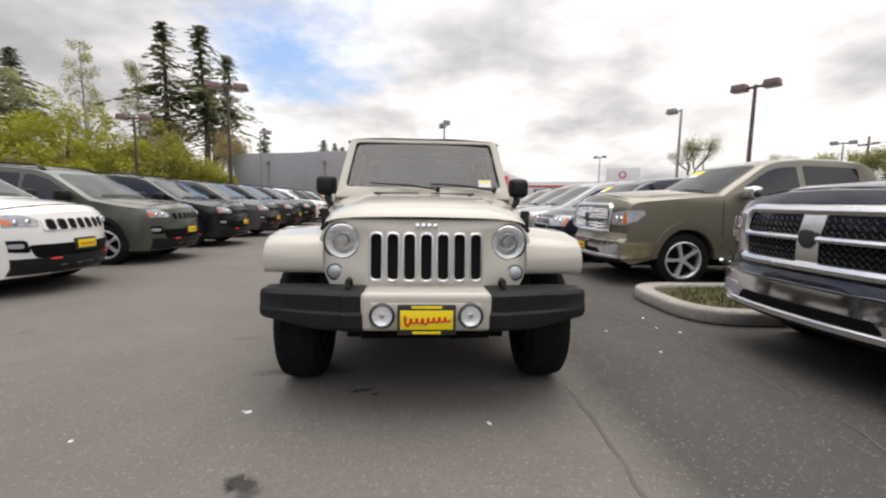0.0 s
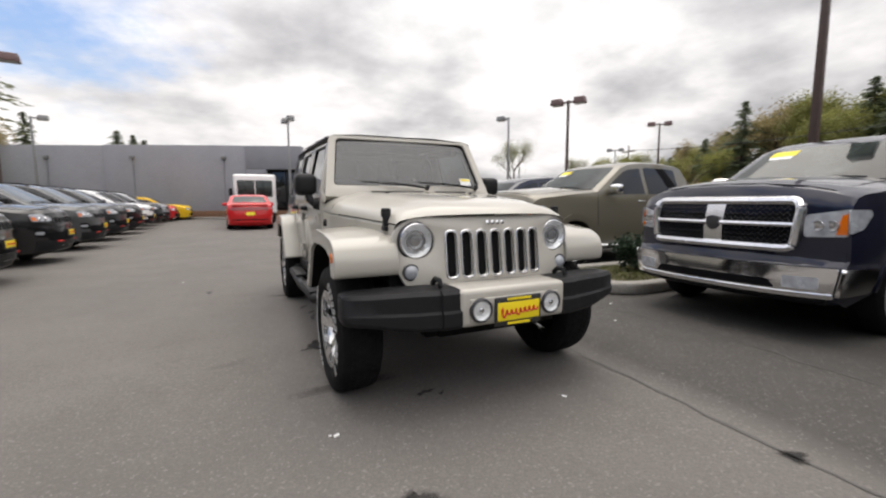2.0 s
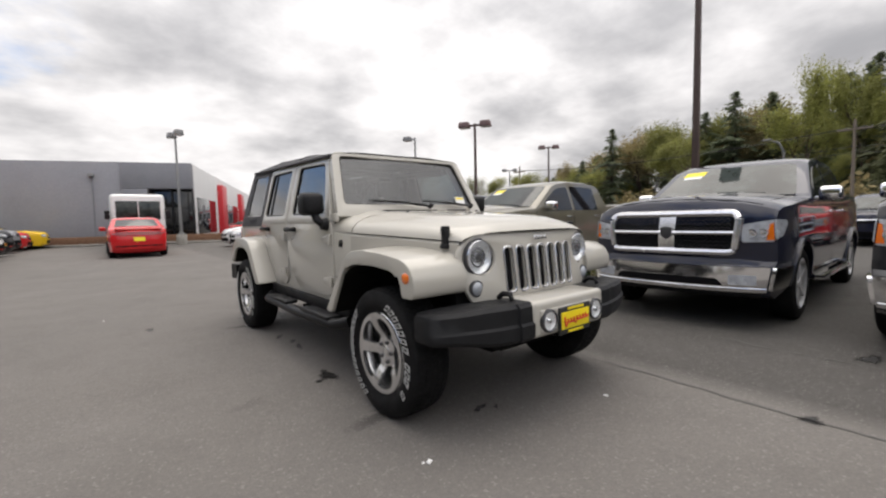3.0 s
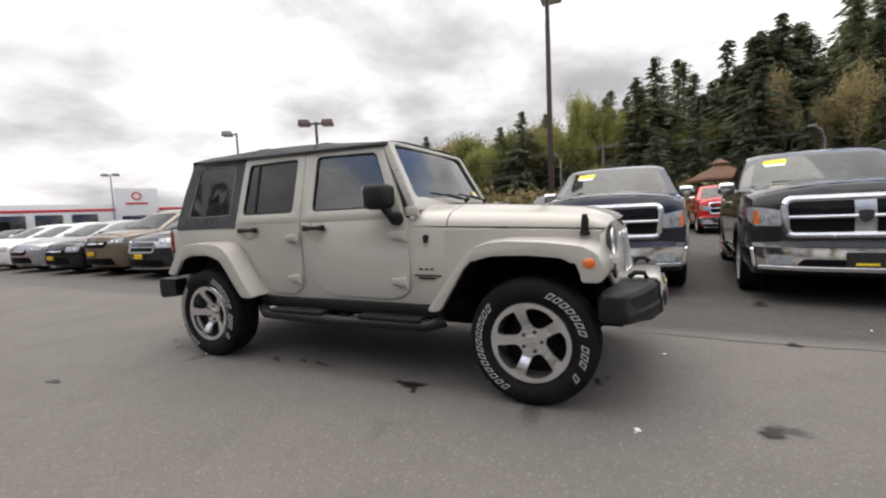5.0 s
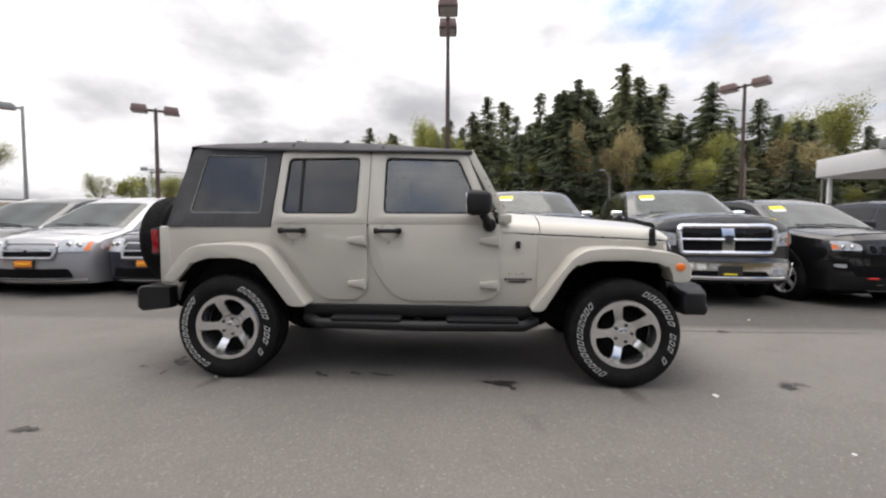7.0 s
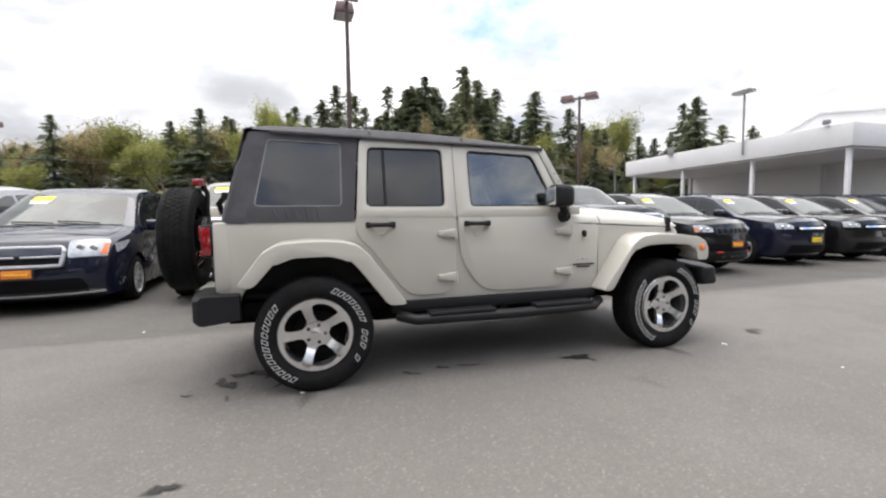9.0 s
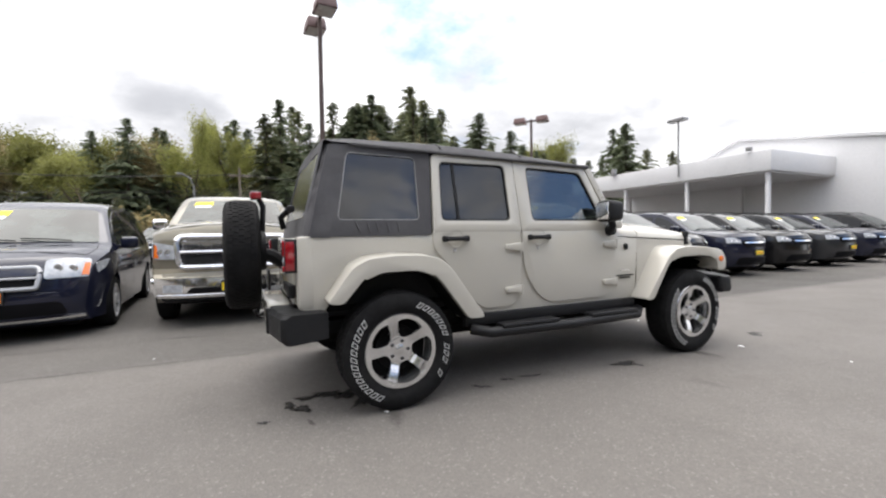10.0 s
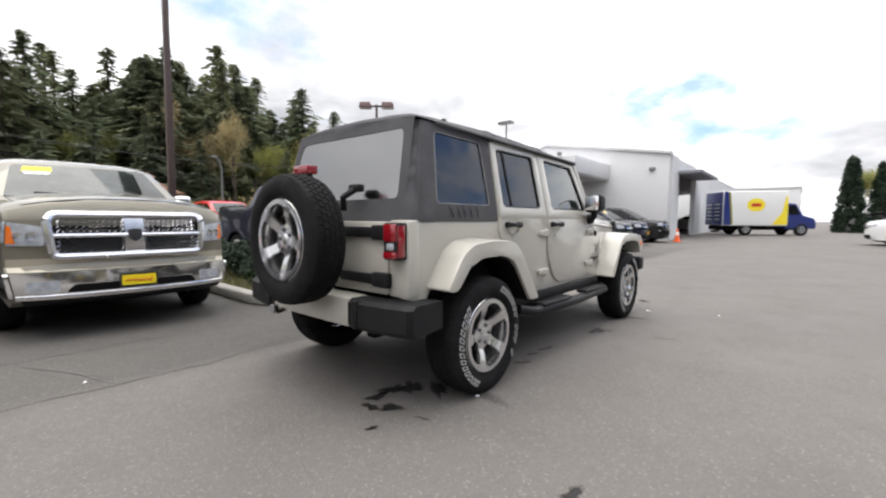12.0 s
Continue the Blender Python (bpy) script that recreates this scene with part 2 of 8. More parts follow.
M = dict(
    asphalt=asphalt_material(),
    tan=paint("gobi_tan_paint", (0.432, 0.412, 0.366), metal=0.0, rough=0.36, coat=0.9),
    white_paint=paint("white_car_paint", (0.78, 0.78, 0.77), metal=0.0),
    olive=paint("olive_car_paint", (0.075, 0.08, 0.065)),
    black_paint=paint("black_car_paint", (0.006, 0.006, 0.007)),
    navy=paint("navy_car_paint", (0.007, 0.009, 0.024)),
    grey_paint=paint("grey_car_paint", (0.06, 0.062, 0.064)),
    silver=paint("silver_car_paint", (0.34, 0.345, 0.36), metal=0.5),
    charcoal=paint("charcoal_car_paint", (0.022, 0.023, 0.026)),
    taupe=paint("taupe_car_paint", (0.175, 0.160, 0.122), metal=0.45),
    sand=paint("sand_car_paint", (0.36, 0.325, 0.25), metal=0.2),
    brown=paint("brown_car_paint", (0.16, 0.125, 0.09)),
    red_paint=paint("red_car_paint", (0.55, 0.012, 0.015), metal=0.0),
    yellow_paint=paint("yellow_car_paint", (0.75, 0.48, 0.01), metal=0.0),
    blue_paint=paint("blue_van_paint", (0.02, 0.035, 0.17), metal=0.0),
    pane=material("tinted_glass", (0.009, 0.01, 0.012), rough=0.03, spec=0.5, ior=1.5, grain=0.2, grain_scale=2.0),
    screen=material("windshield_glass", (0.030, 0.038, 0.036), rough=0.03, spec=0.48, ior=1.45, grain=0.95, grain_scale=1.6),
    windscreen=glass("windscreen_glass", (0.40, 0.44, 0.435), 0.135),
    lamp_clear=glass("lamp_cover", (0.96, 0.97, 0.97), 0.05),
    tinted=glass("privacy_glass", (0.07, 0.08, 0.09), 0.08),
    front_tint=glass("door_glass", (0.40, 0.45, 0.45), 0.15),
    vinyl=glass("vinyl_window", (0.10, 0.10, 0.115), 0.085, rough=0.06, wavy=0.008),
    back_vinyl=glass("hazy_vinyl_window", (0.12, 0.12, 0.125), 0.34, rough=0.16, wavy=0.006),
    chrome=material("chrome", (0.88, 0.88, 0.89), rough=0.12, metal=1.0),
    satin=material("satin_chrome", (0.72, 0.72, 0.74), rough=0.24, metal=1.0, grain=0.05, grain_scale=30),
    alloy=material("machined_alloy", (0.56, 0.56, 0.57), rough=0.30, metal=0.9, grain=0.06, grain_scale=90),
    bright_rim=material("bright_rim_paint", (0.58, 0.58, 0.59), rough=0.3, metal=0.45, grain=0.06, grain_scale=60),
    wheel_silver=material("silver_wheel_lacquer", (0.64, 0.64, 0.645), rough=0.16, metal=0.9, coat=0.4, grain=0.05, grain_scale=120),
    dark_alloy=material("dark_alloy", (0.06, 0.06, 0.065), rough=0.4, metal=0.6),
    rubber=material("tyre_rubber", (0.0075, 0.0075, 0.008), rough=0.8, spec=0.15, grain=0.25, grain_scale=25, bump=0.3, bump_scale=120, stain=0.12, stain_scale=5, stain_color=(0.06, 0.056, 0.05)),
    plastic=material("black_plastic", (0.010, 0.0103, 0.0115), rough=0.52, spec=0.22, grain=0.15, grain_scale=60, bump=0.35, bump_scale=320, stain=0.14, stain_scale=4, stain_color=(0.035, 0.034, 0.033)),
    step_black=material("step_black", (0.009, 0.009, 0.010), rough=0.45, spec=0.3, grain=0.15, grain_scale=60, bump=0.2, bump_scale=260),
    grille_black=material("grille_black", (0.005, 0.005, 0.006), rough=0.7, spec=0.1),
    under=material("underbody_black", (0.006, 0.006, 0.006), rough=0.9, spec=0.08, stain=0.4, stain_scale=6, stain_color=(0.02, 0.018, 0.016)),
    fabric=material("black_canvas", (0.052, 0.051, 0.056), rough=0.9, grain=0.2, grain_scale=300, bump=1.0, bump_scale=11, stain=0.5, stain_scale=3, stain_color=(0.09, 0.09, 0.09)),
    lens=material("lamp_glass", (0.38, 0.40, 0.43), rough=0.25, metal=0.1, coat=1.0, grain=0.28, grain_scale=11),
    reflector=material("lamp_reflector", (0.90, 0.91, 0.93), rough=0.30, metal=0.5, grain=0.1, grain_scale=55, bump=0.4, bump_scale=45),
    amber=material("amber_lens", (0.75, 0.16, 0.01), rough=0.12, coat=1.0),
    red_lens=material("red_lens", (0.24, 0.006, 0.012), rough=0.1, coat=1.0, grain=0.2, grain_scale=90),
    seat=material("dark_seat_cloth", (0.03, 0.03, 0.032), rough=0.85, grain=0.2, grain_scale=120),
    plate=material("yellow_card", (0.80, 0.62, 0.01), rough=0.5),
    red_ink=material("red_ink", (0.55, 0.02, 0.015), rough=0.5),
    dark_ink=material("dark_ink", (0.02, 0.02, 0.02), rough=0.5),
    white_ink=material("white_ink", (0.75, 0.75, 0.74), rough=0.55, grain=0.1, grain_scale=60),
    letter=material("white_tyre_letter", (0.34, 0.34, 0.335), rough=0.7, grain=0.2, grain_scale=90),
    orange_card=material("orange_card", (0.7, 0.2, 0.02), rough=0.5),
    sticker=material("yellow_sticker", (0.85, 0.68, 0.03), rough=0.6),
    grey_wall=material("grey_painted_block", (0.29, 0.292, 0.318), rough=0.85, grain=0.06, grain_scale=8, stain=0.25, stain_scale=0.6, bump=0.3, bump_scale=25),
    grey_dark=material("darker_grey_block", (0.235, 0.238, 0.262), rough=0.85, grain=0.06, grain_scale=8, stain=0.25, stain_scale=0.6, bump=0.3, bump_scale=25),
    white_wall=material("pale_stucco", (0.64, 0.64, 0.65), rough=0.85, grain=0.04, grain_scale=10, stain=0.18, stain_scale=0.5, bump=0.3, bump_scale=30),
    pale_wall=material("white_cladding", (0.68, 0.68, 0.68), rough=0.7, grain=0.03, grain_scale=6, stain=0.15, stain_scale=0.4),
    soffit=material("soffit_board", (0.66, 0.66, 0.67), rough=0.85, grain=0.05, grain_scale=5),
    roof=material("roof_sheet", (0.35, 0.35, 0.36), rough=0.7, grain=0.1, grain_scale=3),
    brick=material("brown_brick", (0.16, 0.085, 0.05), rough=0.85, grain=0.25, grain_scale=14, vary=0.2),
    shop_glass=material("shop_glass", (0.012, 0.013, 0.015), rough=0.05, spec=0.7, grain=0.3, grain_scale=1.0),
    red_panel=material("red_sign_panel", (0.55, 0.02, 0.03), rough=0.4),
    pole_brown=material("brown_pole_paint", (0.075, 0.048, 0.042), rough=0.55, grain=0.15, grain_scale=20, stain=0.3, stain_scale=3),
    pole_grey=material("grey_pole_steel", (0.25, 0.25, 0.25), rough=0.6, metal=0.3, grain=0.1, grain_scale=12),
    wood_pole=material("weathered_wood_pole", (0.17, 0.14, 0.11), rough=0.9, grain=0.3, grain_scale=12),
    lamp_head=material("brown_lamp_housing", (0.16, 0.10, 0.095), rough=0.5, grain=0.1, grain_scale=8),
    lamp_face=material("lamp_lens_face", (0.45, 0.43, 0.40), rough=0.25, grain=0.15, grain_scale=30),
    kerb=material("concrete_kerb", (0.30, 0.285, 0.26), rough=0.9, grain=0.18, grain_scale=30, stain=0.6, stain_scale=3, stain_color=(0.17, 0.16, 0.14), bump=0.5, bump_scale=70),
    soil=material("bare_soil", (0.07, 0.055, 0.035), rough=0.95, grain=0.4, grain_scale=20, bump=0.6, bump_scale=30),
    grass=material("short_grass", (0.125, 0.130, 0.042), rough=0.8, grain=0.45, grain_scale=8, vary=0.1),
    meadow=material("rough_grass", (0.10, 0.115, 0.045), rough=0.95, grain=0.3, grain_scale=0.6, stain=0.5, stain_scale=0.1, stain_color=(0.10, 0.075, 0.035)),
    bark=material("bark", (0.085, 0.062, 0.047), rough=0.95, grain=0.4, grain_scale=9, bump=0.8, bump_scale=14),
    pale_bark=material("pale_bark", (0.28, 0.25, 0.22), rough=0.9, grain=0.3, grain_scale=9),
    fir=material("fir_needles", (0.140, 0.165, 0.098), rough=0.8, leaf=0.55, grain=0.5, grain_scale=0.8, vary=0.3),
    cedar=material("cedar_needles", (0.165, 0.178, 0.095), rough=0.8, leaf=0.55, grain=0.5, grain_scale=0.8, vary=0.3),
    leaf=material("spring_leaves", (0.26, 0.265, 0.075), rough=0.7, leaf=0.4, grain=0.45, grain_scale=0.7, vary=0.3),
    leaf_dull=material("budding_leaves", (0.28, 0.23, 0.115), rough=0.8, leaf=0.4, grain=0.45, grain_scale=0.7, vary=0.3),
    leaf_pale=material("pale_leaves", (0.32, 0.33, 0.18), rough=0.8, leaf=0.4, grain=0.4, grain_scale=0.8, vary=0.2),
    leaf_willow=material("yellow_green_leaves", (0.29, 0.285, 0.035), rough=0.7, leaf=0.4, grain=0.35, grain_scale=0.7, vary=0.1),
    hedge=material("hedge_leaves", (0.012, 0.03, 0.012), rough=0.8, grain=0.4, grain_scale=3, vary=0.2),
    tar=material("tar_seam", (0.085, 0.081, 0.076), rough=0.75, grain=0.2, grain_scale=40),
    oil=stain_shade_material("oil_stain", (0.014, 0.0135, 0.013), 0.5, 0.96),
    # faded stains, and the contact shade painted under two tyres
    stain_shade=stain_shade_material("faded_stain_shade", (0.07, 0.066, 0.062), 0.75, 0.5),
    faint=stain_shade_material("worn_stain", (0.075, 0.070, 0.065), 0.8, 0.12),
    cone=material("orange_cone", (0.8, 0.12, 0.02), rough=0.6),
    wire=material("cable_black", (0.03, 0.03, 0.03), rough=0.7),
)

# ---- building blocks ----
def part(name, bm, mat, parent=None, label="", angle=35, kind=""):
    """Links a bmesh, or a mesh already made, as one object under a thing or a part."""
    if isinstance(bm, bmesh.types.BMesh):
        bmesh.ops.recalc_face_normals(bm, faces=bm.faces[:])
        mesh = bpy.data.meshes.new(name)
        bm.to_mesh(mesh)
        bm.free()
        mesh.polygons.foreach_set("use_smooth", [True] * len(mesh.polygons))
        mesh.set_sharp_from_angle(angle=radians(angle))
        mesh.materials.append(mat)
    else:
        mesh = bm
    ob = new(name, mesh)
    if parent is not None:
        ob.parent = parent
    return tagged(ob, label=label, kind=kind)


def empty(name, m=None, **tags):
    ob = new(name)
    if m is not None:
        ob.matrix_basis = m
    return tagged(ob, **tags)


def merge(bm, other):
    """Adds the bmesh other to bm."""
    tmp = bpy.data.meshes.new("tmp")
    other.to_mesh(tmp)
    other.free()
    bm.from_mesh(tmp)
    bpy.data.meshes.remove(tmp)
    return bm


def soften(bm, width, seg=2, angle=30):
    if width:
        es = [e for e in bm.edges if len(e.link_faces) == 2 and e.calc_face_angle(0) > radians(angle)]
        bmesh.ops.bevel(bm, geom=es, offset=width, segments=seg, affect="EDGES", profile=0.5, clamp_overlap=True)
    return bm


def block(lo, hi, bev=0.0, seg=2):
    """An axis-aligned box from corner lo to corner hi."""
    bm = bmesh.new()
    bmesh.ops.create_cube(bm, size=1)
    for v in bm.verts:
        v.co = Vector([lo[k] + (v.co[k] + 0.5) * (hi[k] - lo[k]) for k in range(3)])
    return soften(bm, bev, seg)


AXES = {"x": lambda a, b, t: (t, a, b), "y": lambda a, b, t: (a, t, b), "z": lambda a, b, t: (a, b, t)}


def plate_of(outer, holes, axis, lo, hi, bev=0.0, seg=2):
    """A flat plate between lo and hi along an axis, with an outline and any holes."""
    bm = bmesh.new()
    edges = []
    for loop in (outer, *holes):
        vs = [bm.verts.new((a, b, 0)) for a, b in loop]
        edges += [bm.edges.new((vs[i], vs[(i + 1) % len(vs)])) for i in range(len(vs))]
    if holes:
        bmesh.ops.triangle_fill(bm, use_beauty=True, use_dissolve=False, edges=edges, normal=(0, 0, 1))
    else:
        bm.faces.new(bm.verts[:])
    got = bmesh.ops.extrude_face_region(bm, geom=bm.faces[:])
    for v in got["geom"]:
        if isinstance(v, bmesh.types.BMVert):
            v.co.z = 1.0
    for v in bm.verts:
        v.co = AXES[axis](v.co.x, v.co.y, lo + (hi - lo) * v.co.z)
    bmesh.ops.recalc_face_normals(bm, faces=bm.faces[:])
    return soften(bm, bev, seg, 50)


def rounded(pts, r, seg=4):
    """A polygon with rounded corners."""
    out, n = [], len(pts)
    for i in range(n):
        p, a, b = Vector(pts[i]), Vector(pts[i - 1]), Vector(pts[(i + 1) % n])
        rr = r[i] if isinstance(r, (list, tuple)) else r
        rr = min(rr, (a - p).length * 0.48, (b - p).length * 0.48)
        u, w = p + (a - p).normalized() * rr, p + (b - p).normalized() * rr
        for k in range(seg + 1):
            t = k / seg
            out.append(tuple((1 - t) ** 2 * u + 2 * t * (1 - t) * p + t * t * w))
    return out


def circle(cx, cy, r, n=24, ry=None):
    return [(cx + r * math.cos(2 * math.pi * k / n), cy + (ry or r) * math.sin(2 * math.pi * k / n)) for k in range(n)]


def lathe(profile, seg=32, axis="x", centre=(0, 0, 0)):
    """A turned form: profile of (radius, place along the axis)."""
    bm = bmesh.new()
    rings = []
    for r, h in profile:
        if r < 1e-5:
            rings.append([bm.verts.new(AXES[axis](0, 0, h))])
        else:
            rings.append([bm.verts.new(AXES[axis](r * math.cos(2 * math.pi * k / seg), r * math.sin(2 * math.pi * k / seg), h)) for k in range(seg)])
    for a, b in zip(rings, rings[1:]):
        for k in range(seg):
            q = [a[k % len(a)], a[(k + 1) % len(a)], b[(k + 1) % len(b)], b[k % len(b)]]
            q = list(dict.fromkeys(q))
            if len(q) > 2:
                bm.faces.new(q)
    bmesh.ops.translate(bm, verts=bm.verts[:], vec=centre)
    return bm


def tube(points, r, seg=8, taper=1.0):
    """A round bar along points."""
    bm = bmesh.new()
    pts = [Vector(p) for p in points]
    rings = []
    for i, p in enumerate(pts):
        d = (pts[min(i + 1, len(pts) - 1)] - pts[max(i - 1, 0)]).normalized()
        side = d.cross(Vector((0, 0, 1)) if abs(d.z) < 0.9 else Vector((1, 0, 0))).normalized()
        up = side.cross(d)
        rr = r * (1 + (taper - 1) * i / max(1, len(pts) - 1))
        rings.append([bm.verts.new(p + rr * (math.cos(2 * math.pi * k / seg) * side + math.sin(2 * math.pi * k / seg) * up)) for k in range(seg)])
    for a, b in zip(rings, rings[1:]):
        for k in range(seg):
            bm.faces.new((a[k], a[(k + 1) % seg], b[(k + 1) % seg], b[k]))
    bm.faces.new(rings[0])
    bm.faces.new(rings[-1])
    return bm


def skin(rows, closed=False, caps=False):
    """A surface through rows of points that all have the same number."""
    bm = bmesh.new()
    vs = [[bm.verts.new(p) for p in row] for row in rows]
    n = len(vs[0])
    for a, b in zip(vs, vs[1:]):
        for k in range(n if closed else n - 1):
            bm.faces.new((a[k], a[(k + 1) % n], b[(k + 1) % n], b[k]))
    if caps:
        bm.faces.new(vs[0])
        bm.faces.new(vs[-1])
    return bm


def cut_face(outline, us, ws):
    """A flat face in (u, w) cut into a grid, as points and faces and the order of its rim."""
    bm = bmesh.new()
    bm.faces.new([bm.verts.new((a, b, 0)) for a, b in outline])
    for axis, cuts in ((0, us), (1, ws)):
        no = (1, 0, 0) if axis == 0 else (0, 1, 0)
        for c in cuts:
            bmesh.ops.bisect_plane(bm, geom=bm.verts[:] + bm.edges[:] + bm.faces[:], dist=1e-5, plane_co=Vector(no) * c, plane_no=no)
    bm.verts.index_update()
    pts = [(v.co.x, v.co.y) for v in bm.verts]
    faces = [[v.index for v in f.verts] for f in bm.faces]
    nxt = {}
    for f in bm.faces:
        for lp in f.loops:
            if len(lp.edge.link_faces) == 1:
                nxt[lp.vert.index] = lp.link_loop_next.vert.index
    rim, at = [], next(iter(nxt))
    while at not in rim:
        rim.append(at)
        at = nxt[at]
    bm.free()
    return pts, faces, rim


def panel(outline, us, ws, place, thick=0.006):
    """A curved pane: place(u, w, d) gives the point d metres out from the surface under it."""
    pts, faces, rim = cut_face(outline, us, ws)
    bm = bmesh.new()
    top = [bm.verts.new(place(u, w, thick)) for u, w in pts]
    low = {i: bm.verts.new(place(*pts[i], -0.002)) for i in rim}
    for f in faces:
        bm.faces.new([top[i] for i in f])
    for i, j in zip(rim, rim[1:] + rim[:1]):
        bm.faces.new((top[i], top[j], low[j], low[i]))
    return bm


def scrawl(place, half, h):
    """A looped line like handwriting, too coarse to read."""
    pts = []
    for k in range(97):
        t = k / 96
        a = 2 * math.pi * 8 * t
        tall = 1.9 if t < 0.1 else (1.5 if 0.45 < t < 0.52 else 0.8)
        pts.append(place(-half + 2 * half * t + 0.35 * h * math.cos(a), h * tall * math.sin(a) * 0.62 + 0.5 * h * (t - 0.5)))
    return pts


def step(a, b, x):
    t = min(1, max(0, (x - a) / (b - a)))
    return t * t * (3 - 2 * t)


def curve(table, x):
    """Reads a table of (x, value) by straight lines."""
    if x <= table[0][0]:
        return table[0][1]
    for (a, u), (b, w) in zip(table, table[1:]):
        if x <= b:
            return u + (w - u) * (x - a) / (b - a)
    return table[-1][1]


def span(a, b, n):
    return [a + (b - a) * k / (n - 1) for k in range(n)]


# ---- wheels shared by the parked vehicles ----
WHEELS = {}


def wheel_meshes(r, width, rim_r, spokes, bright):
    key = (r, width, rim_r, spokes, bright)
    if key not in WHEELS:
        h = width / 2
        tyre = lathe([(rim_r - 0.01, -h * 0.8), (rim_r + 0.02, -h), (r - 0.05, -h), (r - 0.015, -h * 0.86), (r, -h * 0.6), (r, h * 0.6),
                      (r - 0.015, h * 0.86), (r - 0.05, h), (rim_r + 0.02, h), (rim_r - 0.01, h * 0.8)], 30, "y")
        rim = lathe([(rim_r, h * 0.9), (rim_r - 0.015, h * 0.96), (rim_r - 0.03, h * 0.8), (rim_r - 0.035, -h * 0.5)], 30, "y")
        for k in range(spokes):
            a = 2 * math.pi * k / spokes
            wide = 0.9 / spokes
            c, s = math.cos(a), math.sin(a)
            q = []
            for rr, half, y in ((0.035, 0.4 * wide * rim_r, h * 0.8), (rim_r - 0.02, 0.55 * wide * rim_r, h * 0.88)):
                q += [(rr * c - half * s, y, rr * s + half * c), (rr * c + half * s, y, rr * s - half * c)]
            bm = bmesh.new()
            f = [bm.verts.new(q[i]) for i in (0, 1, 3, 2)]
            b = [bm.verts.new((p[0], p[1] - 0.05, p[2])) for p in (q[0], q[1], q[3], q[2])]
            bm.faces.new(f)
            for i in range(4):
                bm.faces.new((f[i], f[(i + 1) % 4], b[(i + 1) % 4], b[i]))
            merge(rim, bm)
        merge(rim, lathe([(0, h * 0.86), (0.05, h * 0.85), (0.06, h * 0.7)], 14, "y"))
        disc = lathe([(0, h * 0.15), (rim_r - 0.03, h * 0.15), (rim_r - 0.03, h * 0.05)], 20, "y")
        out = []
        for n, bm, mat in (("wheel", tyre, M["rubber"]), ("rim", rim, M["bright_rim"] if bright else M["dark_alloy"]), ("brake_disc", disc, M["under"])):
            ob = part(n, bm, mat)
            out.append(ob.data)
            bpy.data.objects.remove(ob)
        WHEELS[key] = out
    return WHEELS[key]


def put_wheel(car, x, y, r, width, rim_r, spokes, bright):
    meshes = wheel_meshes(r, width, rim_r, spokes, bright)
    w = part("wheel", meshes[0], None, car)
    w.matrix_basis = pose(x, y, r, 0, 0, 0 if y > 0 else 180)
    part("rim", meshes[1], None, w, "bright alloy rim" if bright else "")
    part("brake_disc", meshes[2], None, w)


